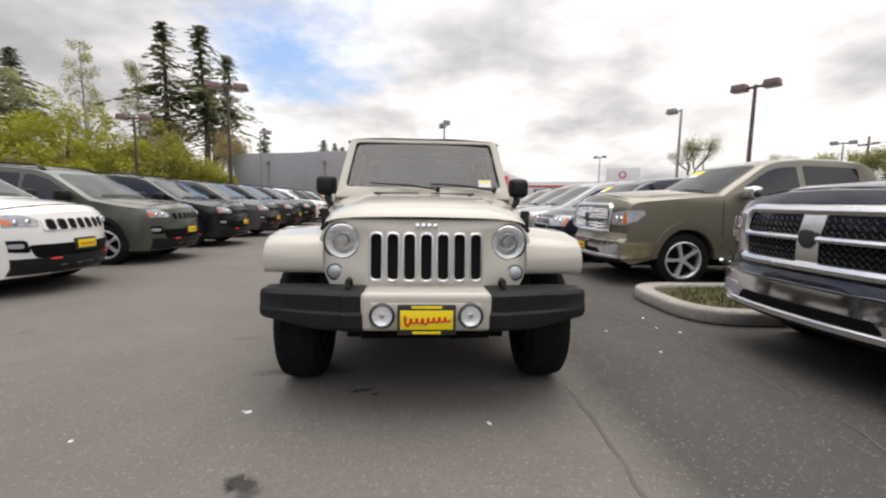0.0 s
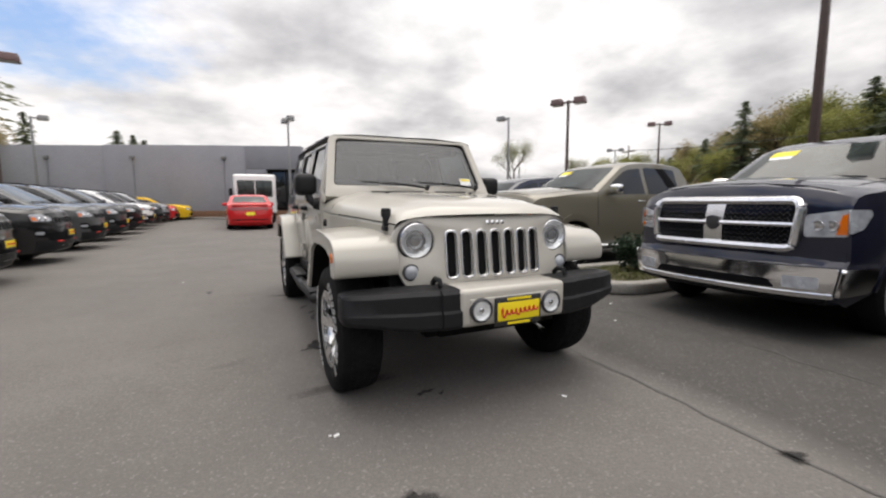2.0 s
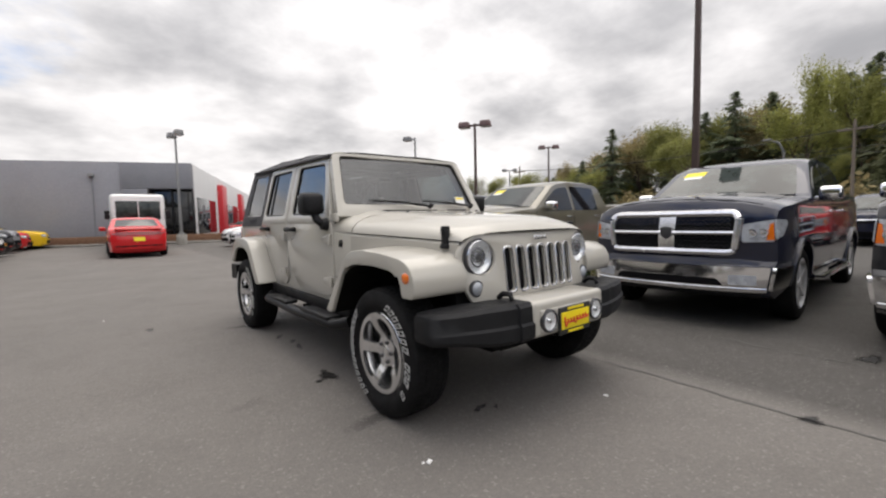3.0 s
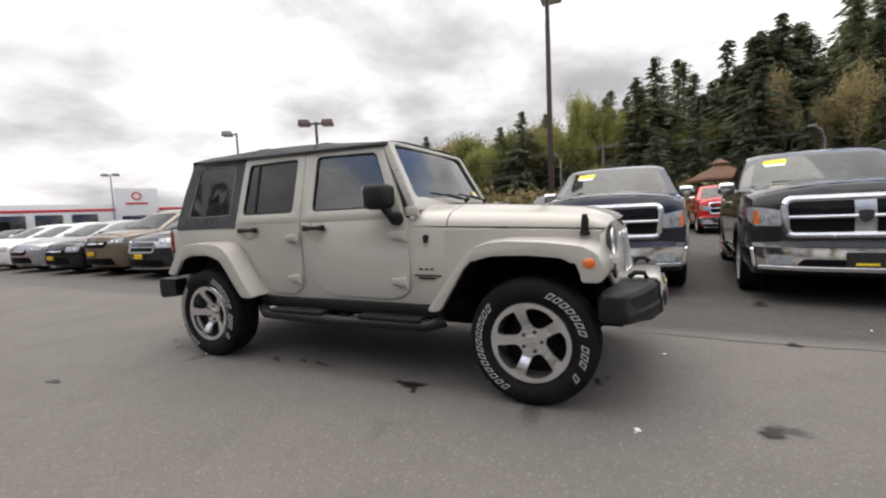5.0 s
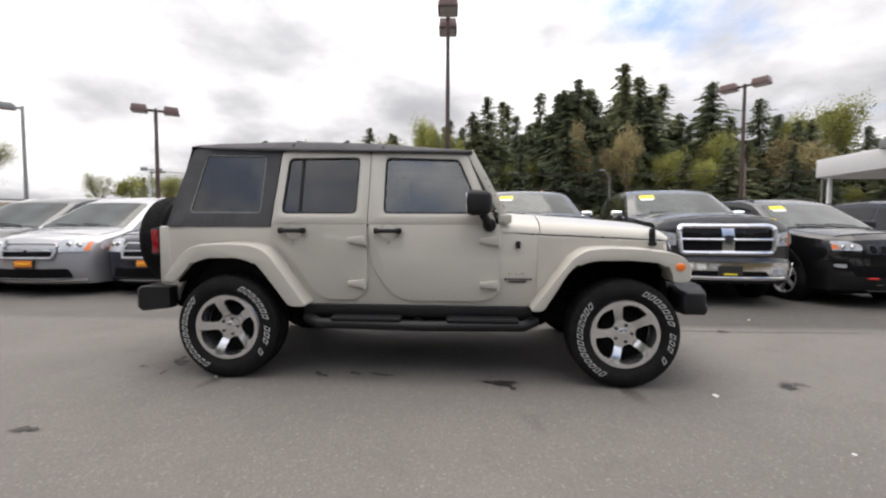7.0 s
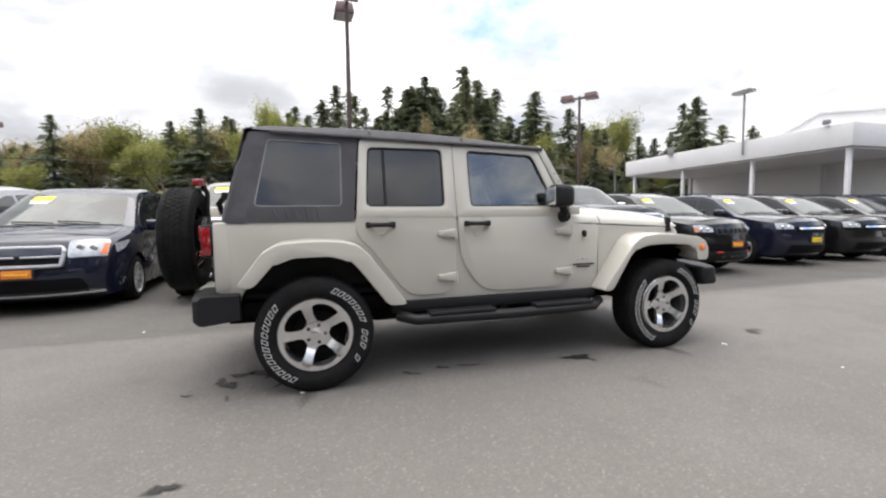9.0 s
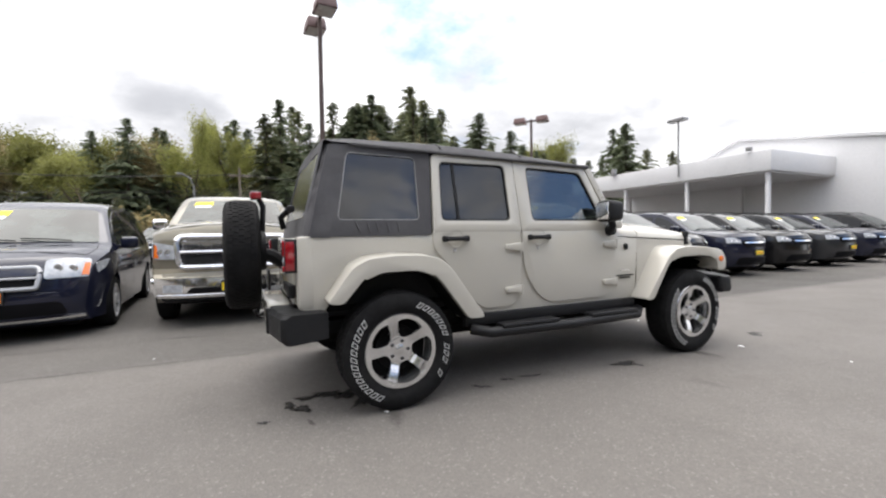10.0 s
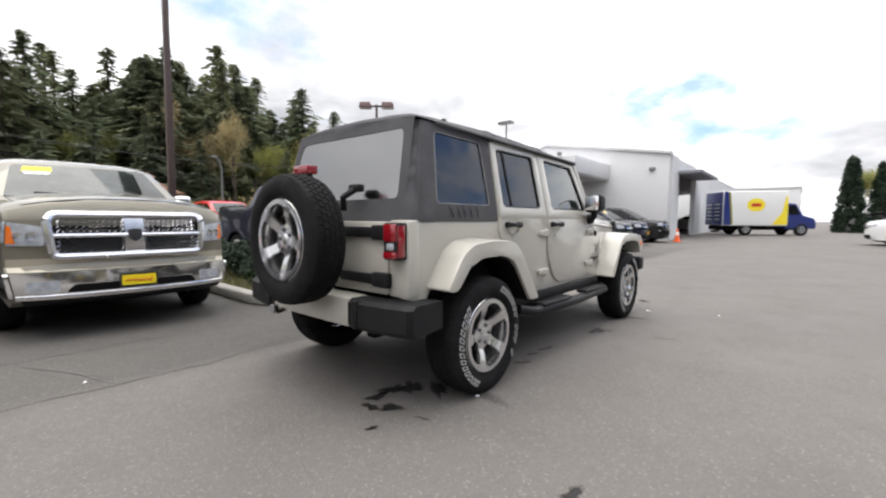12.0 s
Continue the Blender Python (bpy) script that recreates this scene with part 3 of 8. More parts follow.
# ---- parked vehicles: x runs from nose to tail, y to the side, z up ----
KINDS = dict(
    suv=dict(half=0.93, nose=[(0.10, 0.24), (0.02, 0.36), (0.0, 0.58), (0.02, 0.80), (0.07, 0.93), (0.18, 0.99)],
             top=[(0.7, 1.055), (1.15, 1.12)], screen=((1.15, 1.12), (1.88, 1.56)), roof=[(2.15, 1.64), (2.7, 1.68), (3.4, 1.66), (4.0, 1.60)],
             back=((4.12, 1.57), (4.47, 1.12)), tail=[(4.55, 0.98), (4.62, 0.7), (4.58, 0.4), (4.5, 0.28)], front=0.93, rear=3.62, r=0.36, sill=0.24,
             belt=(1.06, 1.16), tumble=0.22, windows=((1.45, 2.28), (2.34, 3.16), (3.22, 4.05)), doors=(1.28, 2.31, 3.25), nosew=0.165, bow=0.25),
    minivan=dict(half=0.99, nose=[(0.10, 0.20), (0.01, 0.32), (0.0, 0.55), (0.04, 0.74), (0.14, 0.86), (0.32, 0.93)],
                 top=[(0.7, 1.01), (1.02, 1.08)], screen=((1.02, 1.08), (1.95, 1.60)), roof=[(2.25, 1.69), (2.9, 1.75), (4.1, 1.74), (4.75, 1.68)],
                 back=((4.86, 1.64), (5.06, 1.08)), tail=[(5.12, 0.95), (5.15, 0.65), (5.12, 0.36), (5.05, 0.25)], front=0.94, rear=4.02, r=0.335, sill=0.2,
                 belt=(0.98, 1.05), tumble=0.24, windows=((1.5, 2.45), (2.53, 3.62), (3.7, 4.75)), doors=(1.25, 2.49, 3.66), nosew=0.15),
    pickup=dict(half=1.01, nose=[(0.16, 0.32), (0.03, 0.37), (0.0, 0.46), (0.0, 0.64), (0.06, 0.70), (0.05, 0.98), (0.065, 1.13), (0.12, 1.20), (0.24, 1.235)],
                top=[(0.8, 1.285), (1.56, 1.345)], screen=((1.56, 1.345), (2.28, 1.80)), roof=[(2.48, 1.86), (2.9, 1.90), (3.5, 1.89), (3.85, 1.85)],
                back=((3.95, 1.80), (4.10, 1.40)), tail=[(4.14, 1.39), (5.74, 1.42), (5.82, 1.36), (5.82, 0.62), (5.75, 0.5)], front=1.02, rear=4.59, r=0.40, sill=0.42,
                belt=(1.27, 1.29), tumble=0.22, windows=((1.86, 2.76), (2.84, 3.72)), doors=(1.56, 2.80, 3.8), nosew=0.07, bow=0.14, bulge=0.085),
    sedan=dict(half=0.94, nose=[(0.10, 0.2), (0.02, 0.3), (0.0, 0.5), (0.03, 0.66), (0.12, 0.76), (0.3, 0.82)],
               top=[(0.9, 0.92), (1.45, 0.97)], screen=((1.45, 0.97), (2.25, 1.36)), roof=[(2.5, 1.43), (2.9, 1.47), (3.3, 1.45)],
               back=((3.5, 1.41), (4.25, 1.06)), tail=[(4.5, 1.04), (4.85, 1.05), (4.95, 0.95), (5.0, 0.6), (4.95, 0.36), (4.85, 0.25)], front=0.95, rear=4.0, r=0.35, sill=0.2,
               belt=(0.92, 1.0), tumble=0.24, windows=((1.75, 2.65), (2.72, 3.6)), doors=(1.5, 2.68, 3.65), nosew=0.14),
    coupe=dict(half=0.95, nose=[(0.1, 0.2), (0.02, 0.3), (0.0, 0.5), (0.03, 0.7), (0.1, 0.8), (0.25, 0.86)],
               top=[(0.9, 0.95), (1.5, 0.99)], screen=((1.5, 0.99), (2.2, 1.36)), roof=[(2.45, 1.43), (2.8, 1.46), (3.1, 1.44)],
               back=((3.3, 1.39), (4.1, 1.05)), tail=[(4.4, 1.03), (4.7, 1.02), (4.8, 0.9), (4.84, 0.6), (4.8, 0.36), (4.7, 0.25)], front=0.95, rear=3.85, r=0.36, sill=0.2,
               belt=(0.95, 1.02), tumble=0.24, windows=((1.8, 2.95), (3.0, 3.4)), doors=(1.55, 2.98), nosew=0.12),
)


class Form:
    """The outer surface of one kind of vehicle."""

    def __init__(self, k):
        self.k = k
        self.sill = k["sill"]
        fx, rx, ar = k["front"], k["rear"], k["r"] + 0.06
        self.arch = [(fx, ar), (rx, ar)]
        prof = list(k["nose"]) + list(k["top"]) + [k["screen"][1]] + list(k["roof"]) + list(k["back"]) + list(k["tail"])
        self.length = max(p[0] for p in prof)
        base = []
        for cx in (rx, fx):
            dz = self.sill - k["r"]
            a0 = math.asin(dz / ar)
            for t in span(a0, math.pi - a0, 11):
                base.append((cx + ar * math.cos(t), k["r"] + ar * math.sin(t)))
        self.outline = prof + base
        self.top = prof

    def half(self, x, z):
        k, L = self.k, self.length
        b = k["belt"][0] + (k["belt"][1] - k["belt"][0]) * x / L
        w = k["half"] - 0.05 * step(0.75, 0.25, z) - 0.025 * step(0.72, b, z)
        if z > b:
            w -= k["tumble"] * (z - b) / 0.62
        w -= k["nosew"] * (max(0, 1 - x / 0.9)) ** 2 + 0.09 * (max(0, 1 - (L - x) / 0.8)) ** 2
        return w

    def at(self, x, s, z, puff=0.0, normal=(0, 0)):
        k, L = self.k, self.length
        q = abs(s)
        g = puff * (1 - q ** 9) + 0.6 * puff * (1 - q ** 2)
        bow = self.k.get("bow", 0.2) * q ** 2.4 * max(0, 1 - x / 1.0) - 0.10 * q ** 2.6 * max(0, 1 - (L - x) / 0.9)
        cowl = k["screen"][0][0]
        lift = k.get("bulge", 0.05) * (1 - q ** 2.6) * step(cowl + 0.02, cowl - 0.55, x) * step(-0.02, 0.12, x) if normal[1] > 0.55 else 0.0
        return Vector((x + bow + normal[0] * g, s * self.half(x, z), z + normal[1] * g + lift))

    def nose_x(self, z):
        n = sorted((p[1], p[0]) for p in self.k["nose"])
        return curve(n, z)

    def tail_x(self, z):
        n = sorted((p[1], p[0]) for p in self.k["tail"] if p[0] > self.length - 0.5)
        return curve(n, z)

    def shell(self):
        k = self.k
        us = span(0.15, self.length - 0.15, 19)
        ws = [0.45, 0.6, 0.72, 0.85, 1.0, 1.12, 1.25, 1.4, 1.52]
        pts, faces, rim = cut_face(self.outline, us, ws)
        bm = bmesh.new()
        ss = [-1, -0.985, -0.95, -0.87, -0.7, -0.35, 0, 0.35, 0.7, 0.87, 0.95, 0.985, 1]
        n = len(rim)
        grid = []
        for i, at in enumerate(rim):
            a, b = Vector(pts[rim[i - 1]]), Vector(pts[rim[(i + 1) % n]])
            d = (b - a).normalized()
            no = (d.y, -d.x)
            x, z = pts[at]
            low = z <= self.sill + 0.02 or any((x - cx) ** 2 + (z - k["r"]) ** 2 < (ar + 0.01) ** 2 for cx, ar in self.arch)
            mid = Vector((self.length * 0.5, 0.8))
            if Vector(no).dot(Vector((x, z)) - mid) < 0:
                no = (-no[0], -no[1])
            grid.append([bm.verts.new(self.at(x, s, z, 0 if low else 0.035, no)) for s in ss])
        for i in range(n):
            a, b = grid[i], grid[(i + 1) % n]
            for j in range(len(ss) - 1):
                bm.faces.new((a[j], a[j + 1], b[j + 1], b[j]))
        where = {at: i for i, at in enumerate(rim)}
        for side, col in ((-1, 0), (1, len(ss) - 1)):
            vs = [grid[where[i]][col] if i in where else bm.verts.new(self.at(x, side, z)) for i, (x, z) in enumerate(pts)]
            for f in faces:
                bm.faces.new([vs[i] for i in f])
        return bm

    def side(self, sgn):
        def place(x, z, d):
            p = self.at(x, sgn, z)
            p.y += sgn * d
            return p
        return place

    def nose(self, y, z, d):
        x = self.nose_x(z)
        s = max(-0.985, min(0.985, y / self.half(x, z)))
        return self.at(x, s, z, 0.035, (-1, 0)) + Vector((-d, 0, 0))

    def brow(self, y, z, d):
        """Like nose, but square to the surface where it leans back."""
        x = self.nose_x(z)
        s = max(-0.985, min(0.985, y / self.half(x, z)))
        no = Vector((-1, max(0, self.nose_x(z + 0.03) - self.nose_x(z - 0.03)) / 0.06)).normalized()
        return self.at(x, s, z, 0.035, no) + Vector((no.x * d, 0, no.y * d))

    def tail(self, y, z, d):
        x = self.tail_x(z)
        s = y / self.half(x, z)
        return self.at(x, s, z, 0.035, (1, 0)) + Vector((d, 0, 0))

    def slope(self, seg):
        (x0, z0), (x1, z1) = seg
        d = Vector((x1 - x0, z1 - z0)).normalized()
        no = (-d.y, d.x) if seg is self.k["screen"] else (-d.y, d.x)
        def place(s, t, off):
            x, z = x0 + (x1 - x0) * t, z0 + (z1 - z0) * t
            p = self.at(x, s, z, 0.035, no)
            return p + Vector((no[0] * off, 0, no[1] * off))
        return place


FORMS = {}
LAMPS = dict(suv=(0.80, 0.92, 0.50, 0.86), minivan=(0.69, 0.87, 0.47, 0.93), pickup=(0.87, 1.09, 0.68, 0.97), sedan=(0.60, 0.72, 0.52, 0.88), coupe=(0.64, 0.76, 0.55, 0.86))


def mirrored(pts):
    return [(-a, b) for a, b in pts]


def vehicle(kind, m, body, label, category, grille="slots", trim=None, cladding=False, chrome_bumper=False, plate="yellow", sticker=True,
            bright=True, group="", tail=False, name="", roof_paint=None):
    """A parked vehicle at pose m, nose along -x of that pose."""
    k = KINDS[kind]
    nz = [p[1] for p in k["nose"]]
    if kind not in FORMS:
        FORMS[kind] = Form(k)
    f = FORMS[kind]
    car = empty(name or {"suv": "parked_suv", "pickup": "pickup_truck"}.get(kind, kind), m, label=label, category=category, group=group)
    part("body", f.shell(), body, car, angle=28)
    # inner box added to darken the wheel arches, lowered under pickups to shade asphalt
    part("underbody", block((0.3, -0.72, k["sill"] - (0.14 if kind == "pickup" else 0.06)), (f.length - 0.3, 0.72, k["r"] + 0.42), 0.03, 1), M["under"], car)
    b0, b1 = k["belt"]
    belt = lambda x: b0 + (b1 - b0) * x / f.length + 0.03
    roofline = [p for p in f.top if p[0] >= k["screen"][0][0] - 0.01]
    def under_roof(x):
        return curve(roofline, x) - 0.085
    for sgn in (-1, 1):
        for i, (a, b) in enumerate(k["windows"]):
            a2 = a + 0.02
            while under_roof(a2) < belt(a2) + 0.05:
                a2 += 0.05
            pts = [(a2, belt(a2)), (b, belt(b))]
            top = [(x, max(belt(x) + 0.03, under_roof(x))) for x in span(b, a2, 7)]
            if i == len(k["windows"]) - 1 and kind in ("suv", "minivan"):
                top[0] = (b - 0.18, under_roof(b - 0.18))
            pts += top
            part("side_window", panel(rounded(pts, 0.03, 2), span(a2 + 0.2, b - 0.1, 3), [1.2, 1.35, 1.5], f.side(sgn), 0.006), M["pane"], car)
        for x in k["doors"]:
            z0, z1 = k["sill"] + 0.08, belt(x) - 0.02
            if any(abs(x - cx) < ar + 0.02 for cx, ar in f.arch):
                z0 = k["r"] * 2 + 0.1
            part("door_gap", panel([(x, z0), (x + 0.009, z0), (x + 0.009, z1), (x, z1)], [], span(z0 + .1, z1 - .1, 4), f.side(sgn), 0.0015), M["grille_black"], car)
        for x in k["doors"][1:]:
            z = belt(x) - 0.13
            hb = block((x - 0.24, -0.02, z - 0.014), (x - 0.05, 0.028, z + 0.014), 0.01)
            y = sgn * f.half(x, z)
            bmesh.ops.translate(hb, verts=hb.verts[:], vec=(0, y, 0))
            part("door_handle", hb, M["chrome"] if chrome_bumper else body, car)
        # mirror
        mx, mz = k["windows"][0][0] + 0.04, belt(k["windows"][0][0]) + 0.09
        my = sgn * (f.half(mx, mz - 0.1) + 0.11)
        mb = block((mx - 0.09, my - 0.11, mz - 0.085), (mx + 0.08, my + 0.11, mz + 0.085), 0.045, 3)
        merge(mb, block((mx - 0.03, my - sgn * 0.16 - 0.05, mz - 0.08), (mx + 0.05, my - sgn * 0.1 + 0.05, mz - 0.03), 0.01))
        part("mirror", mb, M["chrome"] if (chrome_bumper and kind == "pickup") else (M["plastic"] if kind == "pickup" or cladding else body), car)
        if cladding:
            zc = k["sill"] + 0.22
            part("sill_cladding", panel([(k["front"] + f.arch[0][1] + 0.01, k["sill"] + 0.005), (k["rear"] - f.arch[1][1] - 0.01, k["sill"] + 0.005),
                                         (k["rear"] - f.arch[1][1] - 0.01, zc), (k["front"] + f.arch[0][1] + 0.01, zc)], span(1.6, 3.0, 4), [], f.side(sgn), 0.012), M["plastic"], car)
        if cladding or kind == "pickup":
            for cx, ar in f.arch:
                wide_ = 0.10 if trim is M["taupe"] else (0.08 if cladding else 0.055)
                ring = [(cx + (ar + wide_) * math.cos(t), k["r"] + (ar + wide_) * math.sin(t)) for t in span(-0.2, math.pi + 0.2, 15)]
                ring += [(cx + (ar + 0.002) * math.cos(t), k["r"] + (ar + 0.002) * math.sin(t)) for t in span(math.pi + 0.2, -0.2, 15)]
                ring = [(min(max(a, 0.12), f.length - 0.1), max(b, k["sill"] + 0.005)) for a, b in ring]
                part("arch_flare", panel(ring, [], [], f.side(sgn), 0.022), (trim or M["plastic"]) if kind == "pickup" else M["plastic"], car)
        for cx in (k["front"], k["rear"]):
            put_wheel(car, cx, sgn * (k["half"] - 0.125), k["r"], 0.235, k["r"] * 0.69, 5 if kind != "minivan" else 9, bright)
    wide = 0.86
    part("windshield", panel(rounded([(-wide, 0.03), (wide, 0.03), (wide, 0.95), (-wide, 0.95)], 0.06, 3), span(-0.7, 0.7, 7), [0.3, 0.6], f.slope(k["screen"]), 0.005), M["screen"], car)
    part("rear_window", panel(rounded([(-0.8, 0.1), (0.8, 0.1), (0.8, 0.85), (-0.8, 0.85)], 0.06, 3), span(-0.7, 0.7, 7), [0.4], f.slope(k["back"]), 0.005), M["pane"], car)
    place = f.slope(k["screen"])
    for y0, y1 in ((-0.55, 0.02), (0.05, 0.6)):
        part("wiper", tube([place(y0, 0.04, 0.02), place((y0 + y1) / 2, 0.07, 0.025), place(y1, 0.1, 0.02)], 0.009, 5), M["plastic"], car)
    if sticker:
        part("windshield_sticker", panel([(0.40, 0.74), (0.74, 0.74), (0.72, 0.88), (0.40, 0.88)], [], [], place, 0.008), M["sticker"], car, "yellow window sticker")
        part("sticker_slip", panel([(0.42, 0.66), (0.70, 0.66), (0.72, 0.735), (0.42, 0.735)], [], [], place, 0.007), M["white_ink"], car)
    # lamps
    face = f.nose if kind == "pickup" else f.brow
    z0, z1, y0, y1 = LAMPS[kind]
    y1 = min(y1, f.half(0.05, z0) - 0.005)
    for sgn in (-1, 1):
        pts = [(sgn * y0, z0 + 0.02), (sgn * y1, z0 + 0.03), (sgn * y1, z1 + 0.03), (sgn * y0, z1 - 0.02)]
        lamp = part("headlight", panel(rounded(pts, 0.03, 3), [sgn * q for q in span(y0 + .05, y1 - .02, 4)], nz, face, 0.012), M["lens"], car, "clear headlight")
        if kind in ("pickup", "minivan") or cladding:
            part("amber_corner", panel([(sgn * (y1 - 0.07), z0 + 0.045), (sgn * (y1 - 0.004), z0 + 0.045), (sgn * (y1 - 0.004), z1 - 0.005), (sgn * (y1 - 0.05), z1 - 0.02)], [], nz, face, 0.016), M["amber"], lamp)
        if kind in ("pickup", "minivan"):
            wrap = [(0.02, z0 + 0.05), (0.20, z0 + 0.09), (0.33, z1 - 0.02), (0.30, z1 + 0.02), (0.02, z1 + 0.025)] if kind == "pickup" else [(0.20, z0 + 0.07), (0.42, z0 + 0.13), (0.62, z1 + 0.045), (0.52, z1 + 0.05), (0.20, z1 + 0.01)]
            part("side_lens", panel(rounded(wrap, 0.02, 3), [], [], f.side(sgn), 0.010), M["lens"], lamp)
        for q in (0.3, 0.62):
            r = min(0.042, (z1 - z0) * 0.30)
            part("lamp_bulb", lathe([(0, -0.01), (r * 0.5, -0.009), (r * 0.55, -0.004), (r, -0.008), (r * 1.1, 0.006)], 16, "x", face(sgn * (y0 + (y1 - y0) * q), (z0 + z1) / 2 + 0.005, 0.012)), M["satin"], lamp)
        zt = k["back"][1][1] - 0.05
        part("tail_light", panel(rounded([(sgn * 0.62, zt - 0.14), (sgn * 0.8, zt - 0.14), (sgn * 0.8, zt), (sgn * 0.62, zt)], 0.02, 2), [], [], f.tail, 0.012), M["red_lens"], car)
    if tail:
        part("light_bar", panel(rounded([(-0.7, 0.84), (0.7, 0.84), (0.7, 0.96), (-0.7, 0.96)], 0.05, 3), span(-.6, .6, 7), [], f.tail, 0.014), M["red_lens"], car)
        part("tail_plate", panel([(-0.17, 0.62), (0.17, 0.62), (0.17, 0.76), (-0.17, 0.76)], [], [], f.tail, 0.02), M["sticker"], car)
        part("rear_diffuser", panel([(-0.75, 0.29), (0.75, 0.29), (0.7, 0.46), (-0.7, 0.46)], span(-.5, .5, 4), [], f.tail, 0.012), M["plastic"], car)
        part("spoiler", block((4.8, -0.72, 1.04), (4.98, 0.72, 1.075), 0.014), body, car)
    # grille
    if grille == "slots":
        g0, g1 = z0 - 0.02, z1 + 0.01
        bar = part("grille", panel(rounded([(-0.47, g0), (0.47, g0), (0.47, g1), (-0.47, g1)], 0.03, 2), span(-.4, .4, 5), nz, f.nose, 0.008), body, car)
        for i in range(7):
            c = -0.39 + 0.13 * i
            part("slot_rim", panel(rounded([(c - 0.05, g0 + 0.008), (c + 0.05, g0 + 0.008), (c + 0.05, g1 - 0.008), (c - 0.05, g1 - 0.008)], 0.035, 2), [], nz, f.nose, 0.011), M["dark_alloy"] if cladding else M["chrome"], bar)
            part("grille_slot", panel(rounded([(c - 0.04, g0 + 0.02), (c + 0.04, g0 + 0.02), (c + 0.04, g1 - 0.02), (c - 0.04, g1 - 0.02)], 0.03, 2), [], nz, f.nose, 0.014), M["grille_black"], bar)
        part("lower_intake", panel(rounded([(-0.55, 0.46), (0.55, 0.46), (0.62, 0.62), (-0.62, 0.62)], 0.04, 2), span(-.5, .5, 5), nz, f.nose, 0.008), M["grille_black"], car)
        for sgn in (-1, 1):
            pts = [(sgn * 0.60, 0.53), (sgn * 0.80, 0.55), (sgn * 0.80, 0.68), (sgn * 0.63, 0.68)]
            pocket = part("fog_pocket", panel(rounded(pts, 0.03, 3), [sgn * 0.7], nz, f.nose, 0.009), M["grille_black"], car)
            part("fog_light", panel(rounded([(sgn * 0.65, 0.585), (sgn * 0.75, 0.59), (sgn * 0.75, 0.64), (sgn * 0.65, 0.64)], 0.02, 3), [], nz, f.nose, 0.014), M["lens"], pocket)
            hook = tube([f.nose(sgn * 0.36, 0.44, -0.01), f.nose(sgn * 0.36, 0.445, 0.045), f.nose(sgn * 0.44, 0.445, 0.045), f.nose(sgn * 0.44, 0.44, -0.01)], 0.014, 6)
            part("tow_hook", hook, M["red_ink"] if cladding else M["plastic"], car, "red tow hook" if cladding else "")
        part("skid_panel", panel(rounded([(-0.40, 0.255), (0.40, 0.255), (0.34, 0.36), (-0.34, 0.36)], 0.02, 2), span(-.3, .3, 4), nz, f.nose, 0.02), M["pole_grey"], car)
        part("lower_bumper", panel([(-0.74, 0.27), (0.74, 0.27), (0.76, 0.46), (-0.76, 0.46)], span(-.72, .72, 19), [0.30, 0.34, 0.38, 0.42], f.nose, 0.022), M["plastic"], car)
    elif grille == "cross":
        big = kind == "pickup"
        g = (0.63, 0.79, 1.185) if big else (0.42, 0.63, 0.86)
        hw, lo, hi = g
        metal = M["satin"] if big else M["silver"]
        mid, rim = (lo + hi) / 2, 0.04 if big else 0.026
        frame_ = rounded([(-hw, lo), (hw, lo), (hw * 1.05, hi - 0.05), (hw * 0.96, hi), (-hw * 0.96, hi), (-hw * 1.05, hi - 0.05)], 0.07 if big else 0.03, 4)
        part("grille_mesh", panel(frame_, span(-hw * .9, hw * .9, 7), [(lo + hi) / 2], f.nose, 0.014), M["grille_black"], car, "black grille mesh")
        loop = []
        for (a, b), (c, d) in zip(frame_, frame_[1:] + frame_[:1]):
            steps = max(1, int(math.hypot(c - a, d - b) / 0.08))
            loop += [f.nose(a + (c - a) * t / steps, b + (d - b) * t / steps, 0.03) for t in range(steps)]
        part("grille_surround", tube(loop + loop[:2], rim, 8), metal, car, "chrome grille surround")
        for sy in (-1, 1):
            part("grille_bar", tube([f.nose(sy * q, mid, 0.028) for q in span(0.03, hw * 1.0, 8)], rim * 0.62, 8), metal, car)
            if big and trim is not M["plastic"]:
                for a, b in ((lo + rim, mid - rim * 0.6), (mid + rim * 0.6, hi - rim)):
                    half = (b - a) / 3
                    for r_ in range(3):
                        zig = [f.nose(sy * q, a + half * (r_ + (0.15 if n_ % 2 else 0.85)), 0.022) for n_, q in enumerate(span(0.09, hw - rim, 22))]
                        part("mesh_bar", tube(zig, 0.007 if trim is M["taupe"] else 0.003, 4), M["satin"] if trim is M["taupe"] else M["dark_alloy"], car)
        if big:
            part("grille_post", panel(rounded([(-0.085, lo), (0.085, lo), (0.085, hi), (-0.085, hi)], 0.01, 1), [0.0], [mid], f.nose, 0.04), metal, car)
            bm = panel(rounded([(-0.05, mid - 0.035), (0, mid - 0.075), (0.05, mid - 0.035), (0.065, mid + 0.05), (0, mid + 0.065), (-0.065, mid + 0.05)], 0.02, 2), [], nz, f.nose, 0.056)
            part("grille_emblem", bm, M["dark_alloy"], car)
    elif grille == "bar":
        part("grille", panel(rounded([(-0.42, z0 - 0.06), (0.42, z0 - 0.06), (0.47, z1 - 0.02), (-0.47, z1 - 0.02)], 0.07, 3), span(-.4, .4, 5), nz, f.nose, 0.01), M["grille_black"], car)
        part("grille_bar", panel(rounded([(-0.40, z1 - 0.09), (0.40, z1 - 0.09), (0.40, z1 - 0.05), (-0.40, z1 - 0.05)], 0.02, 2), span(-.3, .3, 5), nz, f.nose, 0.022), M["chrome"], car)
